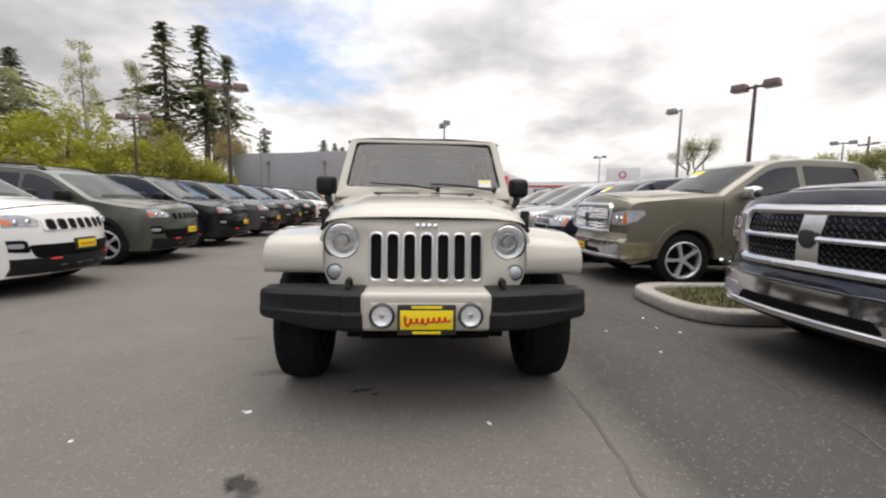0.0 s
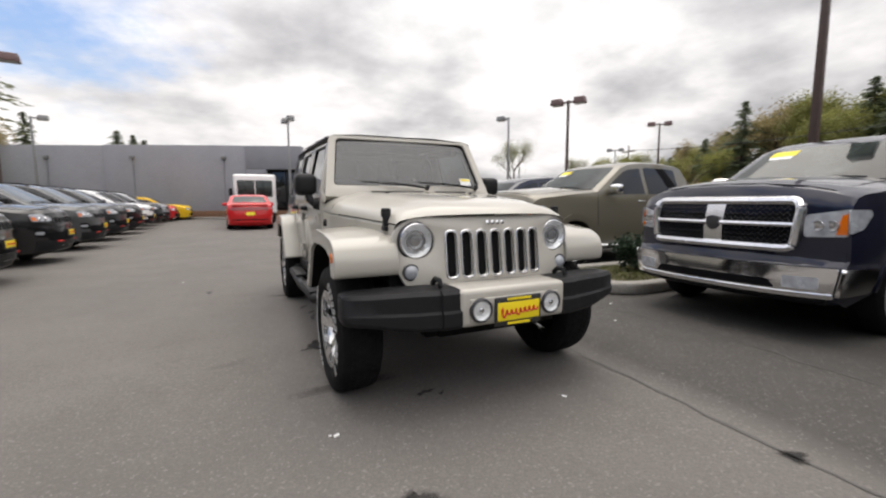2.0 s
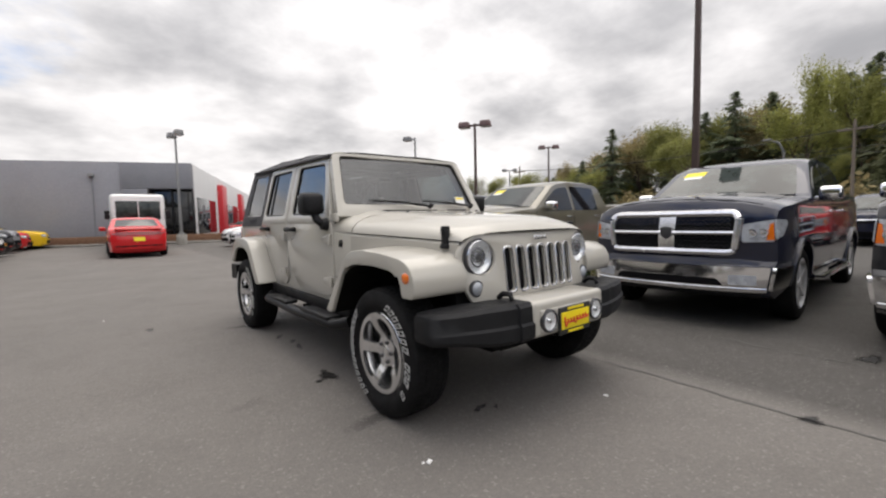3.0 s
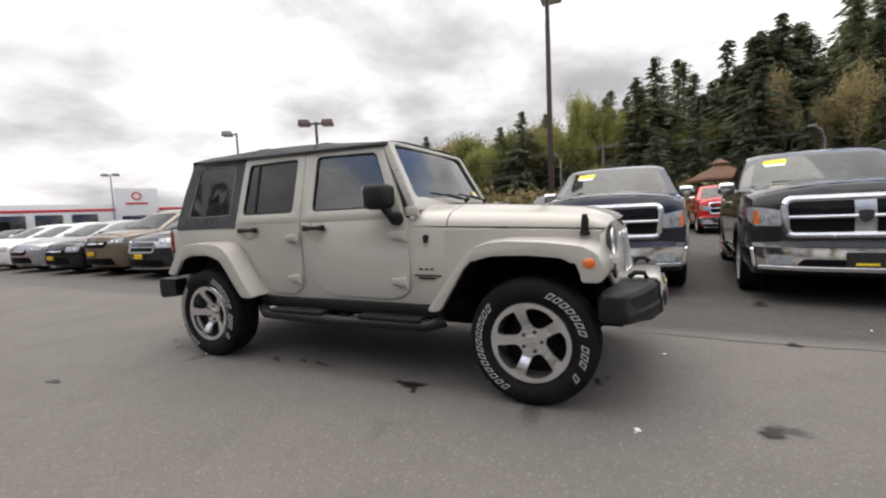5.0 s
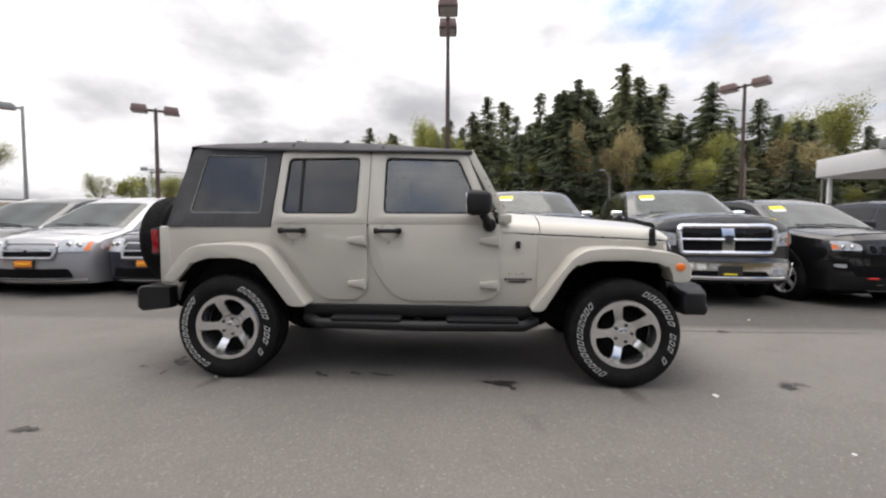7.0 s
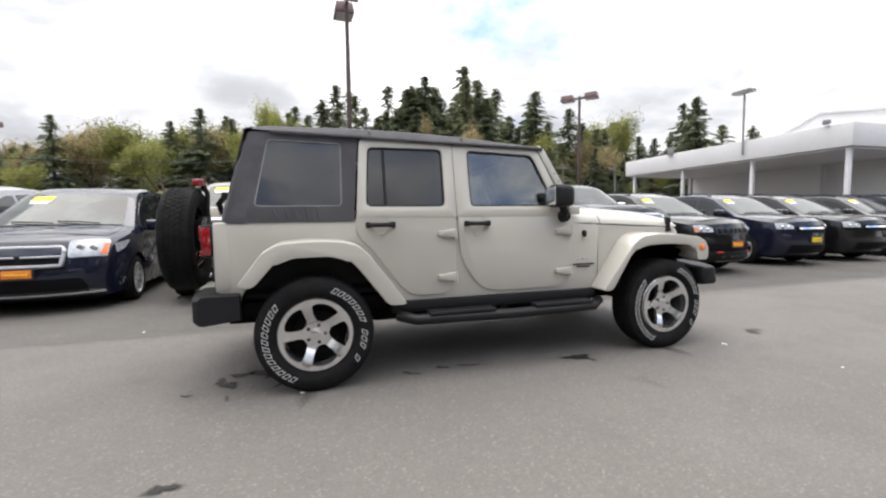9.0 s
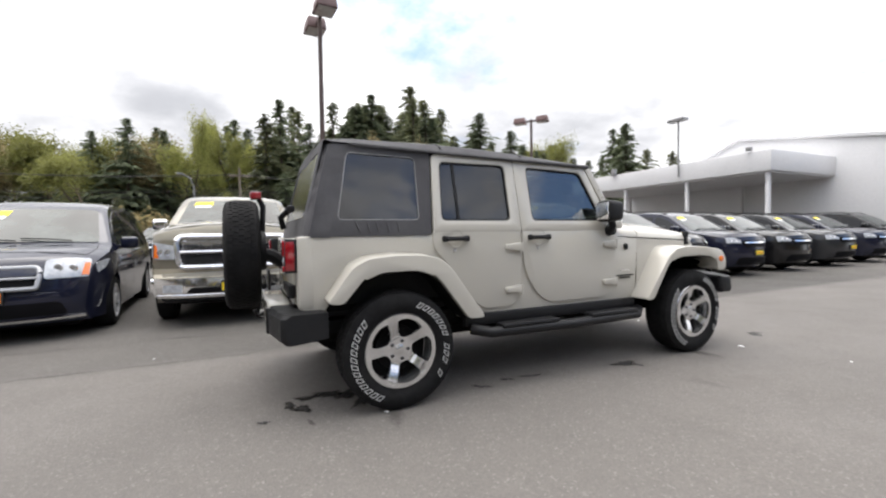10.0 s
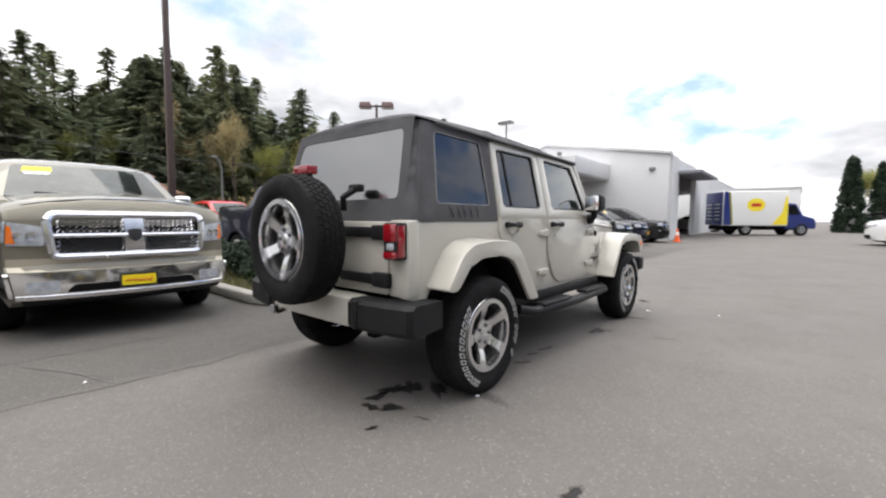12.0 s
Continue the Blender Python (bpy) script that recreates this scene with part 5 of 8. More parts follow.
def wagon_wheel_meshes():
    R, RIM, H = 0.398, 0.250, 0.132
    out = {}
    tyre = lathe([(RIM - 0.012, H * 0.72), (RIM, H * 0.84), (RIM + 0.03, H * 0.98), (0.30, H * 1.03), (0.335, H * 1.02), (0.368, H * 0.93), (0.387, H * 0.8), (0.391, H * 0.4), (0.392, 0),
                  (0.391, -H * 0.4), (0.387, -H * 0.8), (0.368, -H * 0.93), (0.335, -H * 1.02), (0.30, -H * 1.03), (RIM + 0.03, -H * 0.98), (RIM, -H * 0.84), (RIM - 0.012, -H * 0.72)], 64, "x")
    out["tyre"] = (tyre, M["rubber"])
    blocks = bmesh.new()
    n = 58
    for k in range(n):
        for row, (x0, x1, sh) in enumerate(((-0.112, -0.066, 0), (-0.058, -0.022, 0.5), (-0.016, 0.016, 0.2), (0.022, 0.058, 0.6), (0.066, 0.112, 0.1))):
            a0 = 2 * math.pi * (k + sh) / n
            a1 = a0 + 2 * math.pi / n * (0.70 if row % 2 else 0.62)
            skew = 0.02 if row < 2 else (-0.02 if row > 2 else 0.0)
            edge = row in (0, 4)
            vs = []
            for rr in (0.380, R - 0.002):
                for x, a in ((x0, a0), (x1, a0 + skew), (x1, a1 + skew), (x0, a1)):
                    q = rr - (0.012 if edge and abs(x) > 0.1 else 0)
                    vs.append(blocks.verts.new((x, q * math.cos(a), q * math.sin(a))))
            for f in ((4, 5, 6, 7), (0, 1, 5, 4), (1, 2, 6, 5), (2, 3, 7, 6), (3, 0, 4, 7)):
                blocks.faces.new([vs[i] for i in f])
    out["tread"] = (blocks, M["rubber"])
    rim = lathe([(RIM - 0.004, -H * 0.86), (RIM + 0.004, -H * 0.80), (RIM - 0.008, -H * 0.80), (RIM - 0.02, -H * 0.62), (RIM - 0.03, -H * 0.2), (RIM - 0.03, H * 0.7)], 64, "x")
    out["rim"] = (rim, M["wheel_silver"])
    # five broad spokes: a disc with five openings, dished towards the hub
    holes = []
    for k in range(5):
        c = 2 * math.pi * k / 5 + math.pi / 2 + math.pi / 5
        loop = []
        for ang, r in ((-0.28, 0.094), (0.0, 0.086), (0.28, 0.094), (0.41, 0.125), (0.455, 0.165), (0.49, 0.208), (0.22, 0.217), (0.0, 0.218), (-0.22, 0.216), (-0.42, 0.204), (-0.43, 0.165), (-0.39, 0.125)):
            loop.append((r * math.cos(c + ang), r * math.sin(c + ang)))
        holes.append(rounded(loop, 0.012, 2))
    sp = plate_of(circle(0, 0, RIM - 0.006, 60), holes, "x", -0.030, 0.0)
    for v in sp.verts:
        r = math.hypot(v.co.y, v.co.z)
        v.co.x += -0.050 - 0.042 * step(0.08, 0.228, r) + 0.010 * step(0.07, 0.1, r) * step(0.14, 0.1, r)
    out["spoke_disc"] = (sp, M["wheel_silver"])
    out["hub_cap"] = (lathe([(0, -0.082), (0.028, -0.081), (0.036, -0.077), (0.040, -0.048)], 24, "x"), M["wheel_silver"])
    out["brake_drum"] = (lathe([(0, -0.02), (0.15, -0.02), (0.16, 0.0), (RIM - 0.032, 0.02)], 32, "x"), M["under"])
    out["nut"] = (lathe([(0, -0.084), (0.010, -0.084), (0.013, -0.080), (0.013, -0.045)], 8, "x"), M["dark_alloy"])
    out["nut_pocket"] = (lathe([(0.013, -0.0700), (0.020, -0.0705), (0.0205, -0.045)], 14, "x"), M["under"])
    bars = bmesh.new()
    for start, count in ((1.0, 13), (-2.05, 13)):
        for i in range(count):
            a = start + i * 0.145
            if start > 0 and i in (7, 11):
                continue
            strokes = [(0.0, 0.302, 0.342, 0.010), (0.08, 0.302, 0.342, 0.010), (0.04, 0.335, 0.342, 0.045), (0.04, 0.302, 0.309, 0.045)]
            for da, r0, r1, half in strokes:
                vs = [bars.verts.new((-(0.1392 - 0.12 * max(0, r - 0.32)), r * math.cos(a + da + s + 1.6 * (r - 0.32)), r * math.sin(a + da + s + 1.6 * (r - 0.32)))) for r, s in ((r0, -half), (r0, half), (r1, half), (r1, -half))]
                bars.faces.new(vs)
                lo = [bars.verts.new((v.co.x + 0.006, v.co.y, v.co.z)) for v in vs]
                for q in range(4):
                    bars.faces.new((vs[q], vs[(q + 1) % 4], lo[(q + 1) % 4], lo[q]))
    out["sidewall_marking"] = (bars, M["letter"])
    made = {}
    for n, (bm, mat) in out.items():
        ob = part(n, bm, mat)
        made[n] = ob.data
        bpy.data.objects.remove(ob)
    return made


WAGON = wagon_wheel_meshes()


def wagon_lower(jeep):
    tan = M["tan"]
    # tub sides with the rear wheel arch cut out
    arch = [(2.946 + 0.50 * math.cos(t), 0.50 + 0.45 * math.sin(t)) for t in span(0.12, math.pi - 0.12, 13)]
    side = [(0.60, 0.545), (0.60, 1.10), (0.86, 1.12), (0.88, BELT), (3.50, BELT), (3.56, 1.14), (3.57, 0.70), (3.46, 0.66)] + arch + [(2.42, 0.545)]
    for sgn in (-1, 1):
        bm = plate_of(side, [], "x", -0.07, 0.0, 0.012)
        for v in bm.verts:
            v.co.x = sgn * (0.778 + v.co.x - 0.012 * step(0.9, 0.55, v.co.z))
        part("body_side", bm, tan, jeep)
        part("rocker", block((sgn * 0.76 - 0.03, 0.64, 0.47), (sgn * 0.76 + 0.02, 2.40, 0.56), 0.012), M["step_black"], jeep)
        # inner arch
        part("inner_arch", skin([[(sgn * x, 2.946 + r * math.cos(t), 0.46 + r * math.sin(t)) for t in span(0.1, math.pi - 0.1, 16)] for x, r in ((0.74, 0.50), (0.45, 0.50), (0.44, 0.25), (0.44, 0.05))]), M["under"], jeep)
        liner = plate_of([(-0.36, 0.58), (-0.34, 0.90), (0.0, 0.965), (0.36, 0.93), (0.58, 0.58), (0.62, 0.60), (0.40, 0.97), (0.0, 1.0), (-0.38, 0.94), (-0.41, 0.58)], [], "x", 0.42, 0.64)
        for v in liner.verts:
            v.co.x *= sgn
        part("arch_liner", liner, M["under"], jeep)
    part("floor_pan", block((-0.72, 0.5, 0.52), (0.72, 3.5, 0.60)), M["under"], jeep)
    part("engine_bay", block((-0.43, -0.40, 0.58), (0.43, 0.64, 0.99), 0.03), M["under"], jeep)
    part("firewall", block((-0.70, 0.62, 0.55), (0.70, 0.70, 1.18)), M["under"], jeep)
    # hood and nose sides
    ys = [-0.47, -0.455, -0.42, -0.36, -0.25, -0.1, 0.1, 0.3, 0.45, 0.585]
    ss = [-1, -0.995, -0.97, -0.92, -0.84, -0.72, -0.66, -0.60, -0.3, 0, 0.3, 0.60, 0.66, 0.72, 0.84, 0.92, 0.97, 0.995, 1]
    def hood_half(y):
        return curve([(-0.47, 0.60), (-0.3, 0.625), (0.2, 0.698), (0.45, 0.748), (0.60, 0.774), (0.9, 0.778)], y)
    def hood_point(y, s):
        hw = hood_half(y)
        seam = curve([(-0.47, 1.064), (0.85, 1.12)], y)
        top = curve([(-0.47, 1.104), (-0.44, 1.134), (-0.38, 1.157), (-0.2, 1.180), (0.3, 1.217), (0.85, 1.252)], y)
        q = abs(s)
        z = seam + (top - seam) * (1 - q ** 7) ** 0.55
        z += 0.018 * step(0.72, 0.60, q) * step(-0.45, -0.2, y) + 0.012 * (1 - q * q)
        bow = 0.055 * q ** 3 * step(0.1, -0.47, y)
        return Vector((s * hw, y + bow, z))
    part("hood", skin([[hood_point(y, s) for s in ss] for y in ys]), tan, jeep, angle=40)
    ys = [0.592, 0.68, 0.76, 0.83, 0.895]
    part("cowl", skin([[hood_point(y, s) for s in ss] for y in ys]), tan, jeep, angle=40)
    part("cowl_vent", block((-0.42, 0.66, 1.262), (0.42, 0.74, 1.276), 0.004), M["plastic"], jeep)
    for sgn in (-1, 1):
        rows_ = []
        for y in span(-0.44, 0.606, 15):
            out, seam = hood_half(y) + 0.001, curve([(-0.47, 1.064), (0.85, 1.12)], y) - 0.007
            low = curve([(-0.44, 0.98), (0.18, 0.975), (0.28, 0.93), (0.36, 0.875), (0.44, 0.80), (0.50, 0.71), (0.585, 0.585)], y)
            yy = y + 0.05 * step(0.1, -0.47, y)
            rows_.append([(sgn * (out - 0.012), yy, seam), (sgn * out, yy, seam - 0.012)] + [(sgn * out, yy, seam - 0.012 + (low - seam + 0.012) * t) for t in (0.33, 0.66, 1.0)])
        part("nose_side", skin(rows_), tan, jeep)
        # hood catches
        y = -0.29
        p = hood_point(y, sgn * 0.99)
        catch = block((p.x + sgn * 0.0 - 0.018, y - 0.022, 1.035), (p.x + 0.024, y + 0.022, 1.13), 0.01)
        merge(catch, block((p.x - 0.028, y - 0.016, 1.10), (p.x + 0.028, y + 0.016, 1.155), 0.01))
        merge(catch, block((p.x - 0.022, y - 0.03, 1.02), (p.x + 0.028, y + 0.03, 1.05), 0.008))
        part("hood_catch", catch, M["plastic"], jeep, "black rubber hood catch")
        part("hood_bumper", lathe([(0, 0.03), (0.014, 0.028), (0.017, 0.0)], 12, "z", (sgn * 0.36, 0.47, 1.235)), M["plastic"], jeep)
    part("footman_loop", tube([(-0.05, 0.50, 1.248), (-0.045, 0.50, 1.27), (0.045, 0.50, 1.27), (0.05, 0.50, 1.248)], 0.007, 6), tan, jeep)
    for x in (-0.17, 0.17):
        part("washer_nozzle", block((x - 0.012, 0.54, 1.24), (x + 0.012, 0.57, 1.262), 0.005), M["plastic"], jeep)


def wagon_nose(jeep):
    tan = M["tan"]
    slots = []
    for i in range(7):
        c = (i - 3) * 0.0965
        slots.append(rounded([(c - 0.030, 0.755), (c + 0.030, 0.755), (c + 0.030, 1.015), (c - 0.030, 1.015)], 0.026, 3))
    heads = [circle(s * 0.49, 0.968, 0.103, 28) for s in (-1, 1)]
    outline = rounded([(-0.54, 0.668), (0.54, 0.668), (0.635, 0.86), (0.628, 1.015), (0.53, 1.103), (-0.53, 1.103), (-0.628, 1.015), (-0.635, 0.86)], [0.07, 0.07, 0.08, 0.1, 0.1, 0.1, 0.1, 0.08], 4)
    def shaped(bm):
        for v in bm.verts:
            v.co.y += -0.455 - 0.085 * (1.085 - v.co.z) / 0.4 * 0.6 + 0.10 * abs(v.co.x / 0.635) ** 2.2
        return bm
    grille = part("grille", shaped(plate_of(outline, slots + heads, "y", -0.03, -0.004, 0.006, 2)), tan, jeep, "tan seven slot grille")
    for i in range(7):
        c = (i - 3) * 0.0965
        a = rounded([(c - 0.041, 0.742), (c + 0.041, 0.742), (c + 0.041, 1.028), (c - 0.041, 1.028)], 0.034, 3)
        part("slot_rim", shaped(plate_of(a, [slots[i]], "y", -0.036, -0.026, 0.003, 1)), M["satin"], grille)
        bm = block((c - 0.036, -0.010, 0.745), (c + 0.036, 0.008, 1.025))
        part("slot_mesh", shaped(bm), M["grille_black"], grille)
    for i in range(4):
        x = -0.053 + 0.034 * i
        part("badge_stroke", shaped(block((x - 0.012, -0.04, 1.052), (x + 0.012, -0.03, 1.080), 0.004)), M["chrome"], grille)
    for sgn in (-1, 1):
        cy = -0.455 + 0.10 * (0.49 / 0.635) ** 2.2 - 0.016
        c = (sgn * 0.49, cy, 0.968)
        lamp = part("headlight", lathe([(0.100, 0.03), (0.101, -0.028), (0.096, -0.032), (0.093, -0.012)], 32, "y", c), M["satin"], jeep, "round headlight")
        part("lamp_bowl", lathe([(0.095, -0.022), (0.082, -0.004), (0.060, 0.012), (0.036, 0.020), (0.0, 0.022)], 32, "y", c), M["reflector"], lamp)
        part("lamp_bulb", lathe([(0, -0.022), (0.030, -0.020), (0.036, -0.006), (0.034, 0.01)], 20, "y", c), M["satin"], lamp)
        part("lamp_ring", lathe([(0.048, 0.004), (0.050, -0.014), (0.060, -0.014), (0.064, 0.0)], 28, "y", c), M["satin"], lamp)
        part("lamp_trim", lathe([(0.105, 0.02), (0.112, -0.02), (0.104, -0.024), (0.100, -0.02)], 32, "y", c), M["dark_alloy"], lamp)
        pane = part("lamp_pane", lathe([(0.089, -0.032), (0.07, -0.043), (0.035, -0.050), (0, -0.052)], 32, "y", c), M["lamp_clear"], lamp)
        pane.visible_shadow = False
        c = (sgn * 0.53, -0.455 + 0.10 * (0.53 / 0.635) ** 2.2 - 0.066, 0.791)
        turn = part("turn_signal", lathe([(0.048, 0.03), (0.049, -0.008), (0.042, -0.012), (0.038, -0.004)], 24, "y", c), M["dark_alloy"], jeep)
        part("signal_lens", lathe([(0.041, -0.008), (0.03, -0.018), (0, -0.022)], 24, "y", c), M["lens"], turn)
    # radiator dark behind the slots
    part("radiator", block((-0.37, -0.40, 0.62), (0.37, -0.33, 1.05)), M["grille_black"], jeep)
    # black bumper, swept back at the ends
    def bumper_row(x):
        q = abs(x)
        y0 = -0.725 + 0.13 * max(0, (q - 0.45) / 0.43) ** 1.6
        z1 = 0.722 - 0.012 * step(0.6, 0.88, q)
        z0 = 0.508 + 0.035 * step(0.55, 0.88, q)
        back = -0.50 + 0.08 * step(0.5, 0.88, q)
        e = 0.022
        return [(x, y0 + 0.02, z0), (x, y0, z0 + e), (x, y0, 0.60), (x, y0 + 0.012, 0.615), (x, y0 + 0.014, z1 - e), (x, y0 + 0.035, z1), (x, back, z1), (x, back + 0.02, z1 - e), (x, back + 0.02, z0 + e), (x, back, z0)]
    for sgn in (-1, 1):
        xs = [sgn * q for q in (0.34, 0.36, 0.40, 0.45, 0.455, 0.52, 0.60, 0.68, 0.76, 0.82, 0.88, 0.92, 0.935, 0.94)]
        rws = [bumper_row(x) for x in xs]
        rws = [[(x, y + (0.014 if abs(x) > 0.452 else 0), z) for x, y, z in r] for r in rws]
        for r in rws[-3:]:
            pinch = {0.92: 0.96, 0.935: 0.86, 0.94: 0.70}[round(abs(r[0][0]), 3)]
            my, mz = sum(p[1] for p in r) / len(r), sum(p[2] for p in r) / len(r)
            r[:] = [(x, my + (y - my) * pinch, mz + (z - mz) * pinch) for x, y, z in r]
        part("bumper_end", skin(rws, True, True), M["plastic"], jeep, "black plastic bumper end")
        part("tow_hook", tube([(sgn * 0.43, -0.53, 0.735), (sgn * 0.43, -0.565, 0.765), (sgn * 0.43, -0.62, 0.765), (sgn * 0.43, -0.635, 0.73)], 0.016, 8), M["plastic"], jeep)
    mid = block((-0.355, -0.725, 0.510), (0.355, -0.47, 0.722), 0.03, 3)
    part("bumper_middle", mid, tan, jeep, "tan bumper applique")
    part("bumper_rebate", block((-0.30, -0.734, 0.535), (0.30, -0.71, 0.67), 0.012), tan, jeep)
    for sgn in (-1, 1):
        c = (sgn * 0.235, -0.732, 0.603)
        fog = part("fog_lamp", lathe([(0.068, 0.01), (0.068, -0.014), (0.060, -0.020), (0.052, -0.012)], 28, "y", c), M["dark_alloy"], jeep, "round fog lamp")
        part("fog_bowl", lathe([(0.053, -0.014), (0.042, -0.008), (0.022, -0.004), (0, -0.004)], 24, "y", c), M["reflector"], fog)
        part("fog_bulb", lathe([(0, -0.018), (0.012, -0.016), (0.016, -0.010), (0.018, -0.004)], 14, "y", c), M["satin"], fog)
        lens = part("fog_lens", lathe([(0.053, -0.015), (0.04, -0.023), (0, -0.027)], 24, "y", c), M["lamp_clear"], fog)
        lens.visible_shadow = False
    pl = part("front_plate", block((-0.155, -0.752, 0.502), (0.155, -0.738, 0.666), 0.006), M["dark_ink"], jeep, "black plate frame")
    part("plate_card", block((-0.14, -0.756, 0.533), (0.14, -0.750, 0.636), 0.002), M["plate"], pl, "yellow card")
    part("plate_script", tube(scrawl(lambda u, w: (u, -0.7575, 0.584 + w), 0.12, 0.024), 0.0055, 5), M["red_ink"], pl, "red handwriting-like stroke")
    part("plate_bar", block((-0.08, -0.757, 0.647), (0.08, -0.752, 0.659)), M["plate"], pl)
    part("plate_bar", block((-0.075, -0.757, 0.510), (0.075, -0.752, 0.523)), M["plate"], pl)
    # frame, axle and springs under the nose
    part("front_axle", tube([(-0.72, 0, 0.385), (0.72, 0, 0.385)], 0.045, 10), M["under"], jeep)
    part("axle_housing", lathe([(0, -0.16), (0.10, -0.12), (0.13, 0), (0.10, 0.12), (0, 0.16)], 14, "y", (0.2, 0, 0.37)), M["under"], jeep)
    part("rear_axle", tube([(-0.72, 2.946, 0.385), (0.72, 2.946, 0.385)], 0.05, 10), M["under"], jeep)
    part("axle_housing", lathe([(0, -0.16), (0.11, -0.12), (0.14, 0), (0.11, 0.12), (0, 0.16)], 14, "y", (0, 2.946, 0.37)), M["under"], jeep)
    for sgn in (-1, 1):
        part("frame_rail", block((sgn * 0.42 - 0.04, -0.50, 0.41), (sgn * 0.42 + 0.04, 3.55, 0.56), 0.01), M["under"], jeep)
        part("steering_link", tube([(sgn * 0.62, -0.16, 0.40), (sgn * 0.1, -0.19, 0.42)], 0.018, 6), M["under"], jeep)
        for y in (0.05, 2.9):
            part("coil_spring", tube([(sgn * 0.47 + 0.055 * math.cos(a), y + 0.055 * math.sin(a), 0.42 + 0.0105 * a) for a in span(0, 38, 90)], 0.008, 5), M["under"], jeep)
    part("skid_plate", block((-0.38, -0.50, 0.40), (0.38, -0.12, 0.48), 0.01), M["under"], jeep)
    # gearbox and tank, widened and lowered to block light under the wagon
    part("gearbox", block((-0.37, 0.45, 0.32), (0.37, 1.75, 0.55), 0.05), M["under"], jeep)
    part("fuel_tank", block((-0.37, 1.8, 0.32), (0.37, 2.5, 0.53), 0.04), M["under"], jeep)
    part("exhaust", tube([(0.35, 0.6, 0.45), (0.35, 2.4, 0.47), (0.5, 2.7, 0.6), (0.5, 3.2, 0.55), (0.45, 3.75, 0.5)], 0.035, 8), M["pole_grey"], jeep)


def wagon_fenders(jeep):
    front = [(-0.445, 0.775), (-0.455, 0.86), (-0.425, 0.955), (-0.34, 1.0), (-0.1, 1.026), (0.14, 1.034), (0.285, 1.018), (0.38, 0.96), (0.68, 0.555),
             (0.585, 0.555), (0.40, 0.85), (0.32, 0.915), (0.22, 0.94), (0.0, 0.945), (-0.22, 0.93), (-0.30, 0.885), (-0.325, 0.82), (-0.33, 0.775)]
    rear = [(2.29, 0.565), (2.555, 0.945), (2.635, 1.012), (2.745, 1.04), (2.95, 1.047), (3.14, 1.032), (3.245, 0.975), (3.40, 0.745),
            (3.30, 0.735), (3.16, 0.895), (3.05, 0.938), (2.82, 0.94), (2.71, 0.91), (2.635, 0.84), (2.425, 0.565)]
    for sgn in (-1, 1):
        for n, pts, inner in (("front_fender", front, 0.60), ("rear_fender", rear, 0.76)):
            pts = [(a + 0.025, b) for a, b in pts] if n == "rear_fender" else pts
            soft = rounded(pts, 0.035, 3)
            bm = plate_of(soft, [], "x", inner, 0.952, 0.014, 3)
            for v in bm.verts:
                q = (v.co.x - inner) / (0.952 - inner)
                if n == "front_fender":
                    v.co.y += 0.05 * max(0, q - 0.3) ** 2 * step(0.0, -0.4, v.co.y)
                v.co.z -= 0.018 * q * q * (1 if v.co.z > 0.9 else 0)
                v.co.x *= sgn
            part(n, bm, M["tan"], jeep, "broad tan fender flare")
            edge = pts[9:] if n == "front_fender" else pts[8:]
            mid = Vector((0.06, 0.50)) if n == "front_fender" else Vector((2.92, 0.50))
            lip = []
            for a, b in edge:
                d = (mid - Vector((a, b))).normalized() * 0.010
                lip.append((a + d.x, b + d.y))
            part("fender_liner", skin([[(sgn * x, a, b - (0.018 if x > 0.8 and b > 0.9 else 0)) for a, b in lip] for x in (inner - 0.1, 0.934)]), M["under"], jeep)
        m = lathe([(0, -0.018), (0.022, -0.014), (0.030, -0.004), (0.031, 0.01)], 18, "x", (0.957, -0.352, 0.885))
        for v in m.verts:
            v.co.y = -0.352 + (v.co.y + 0.352) * 1.15
            v.co.x = sgn * (0.952 - 0.55 * (v.co.x - 0.957))
        part("side_marker", m, M["amber"], jeep, "amber side marker")


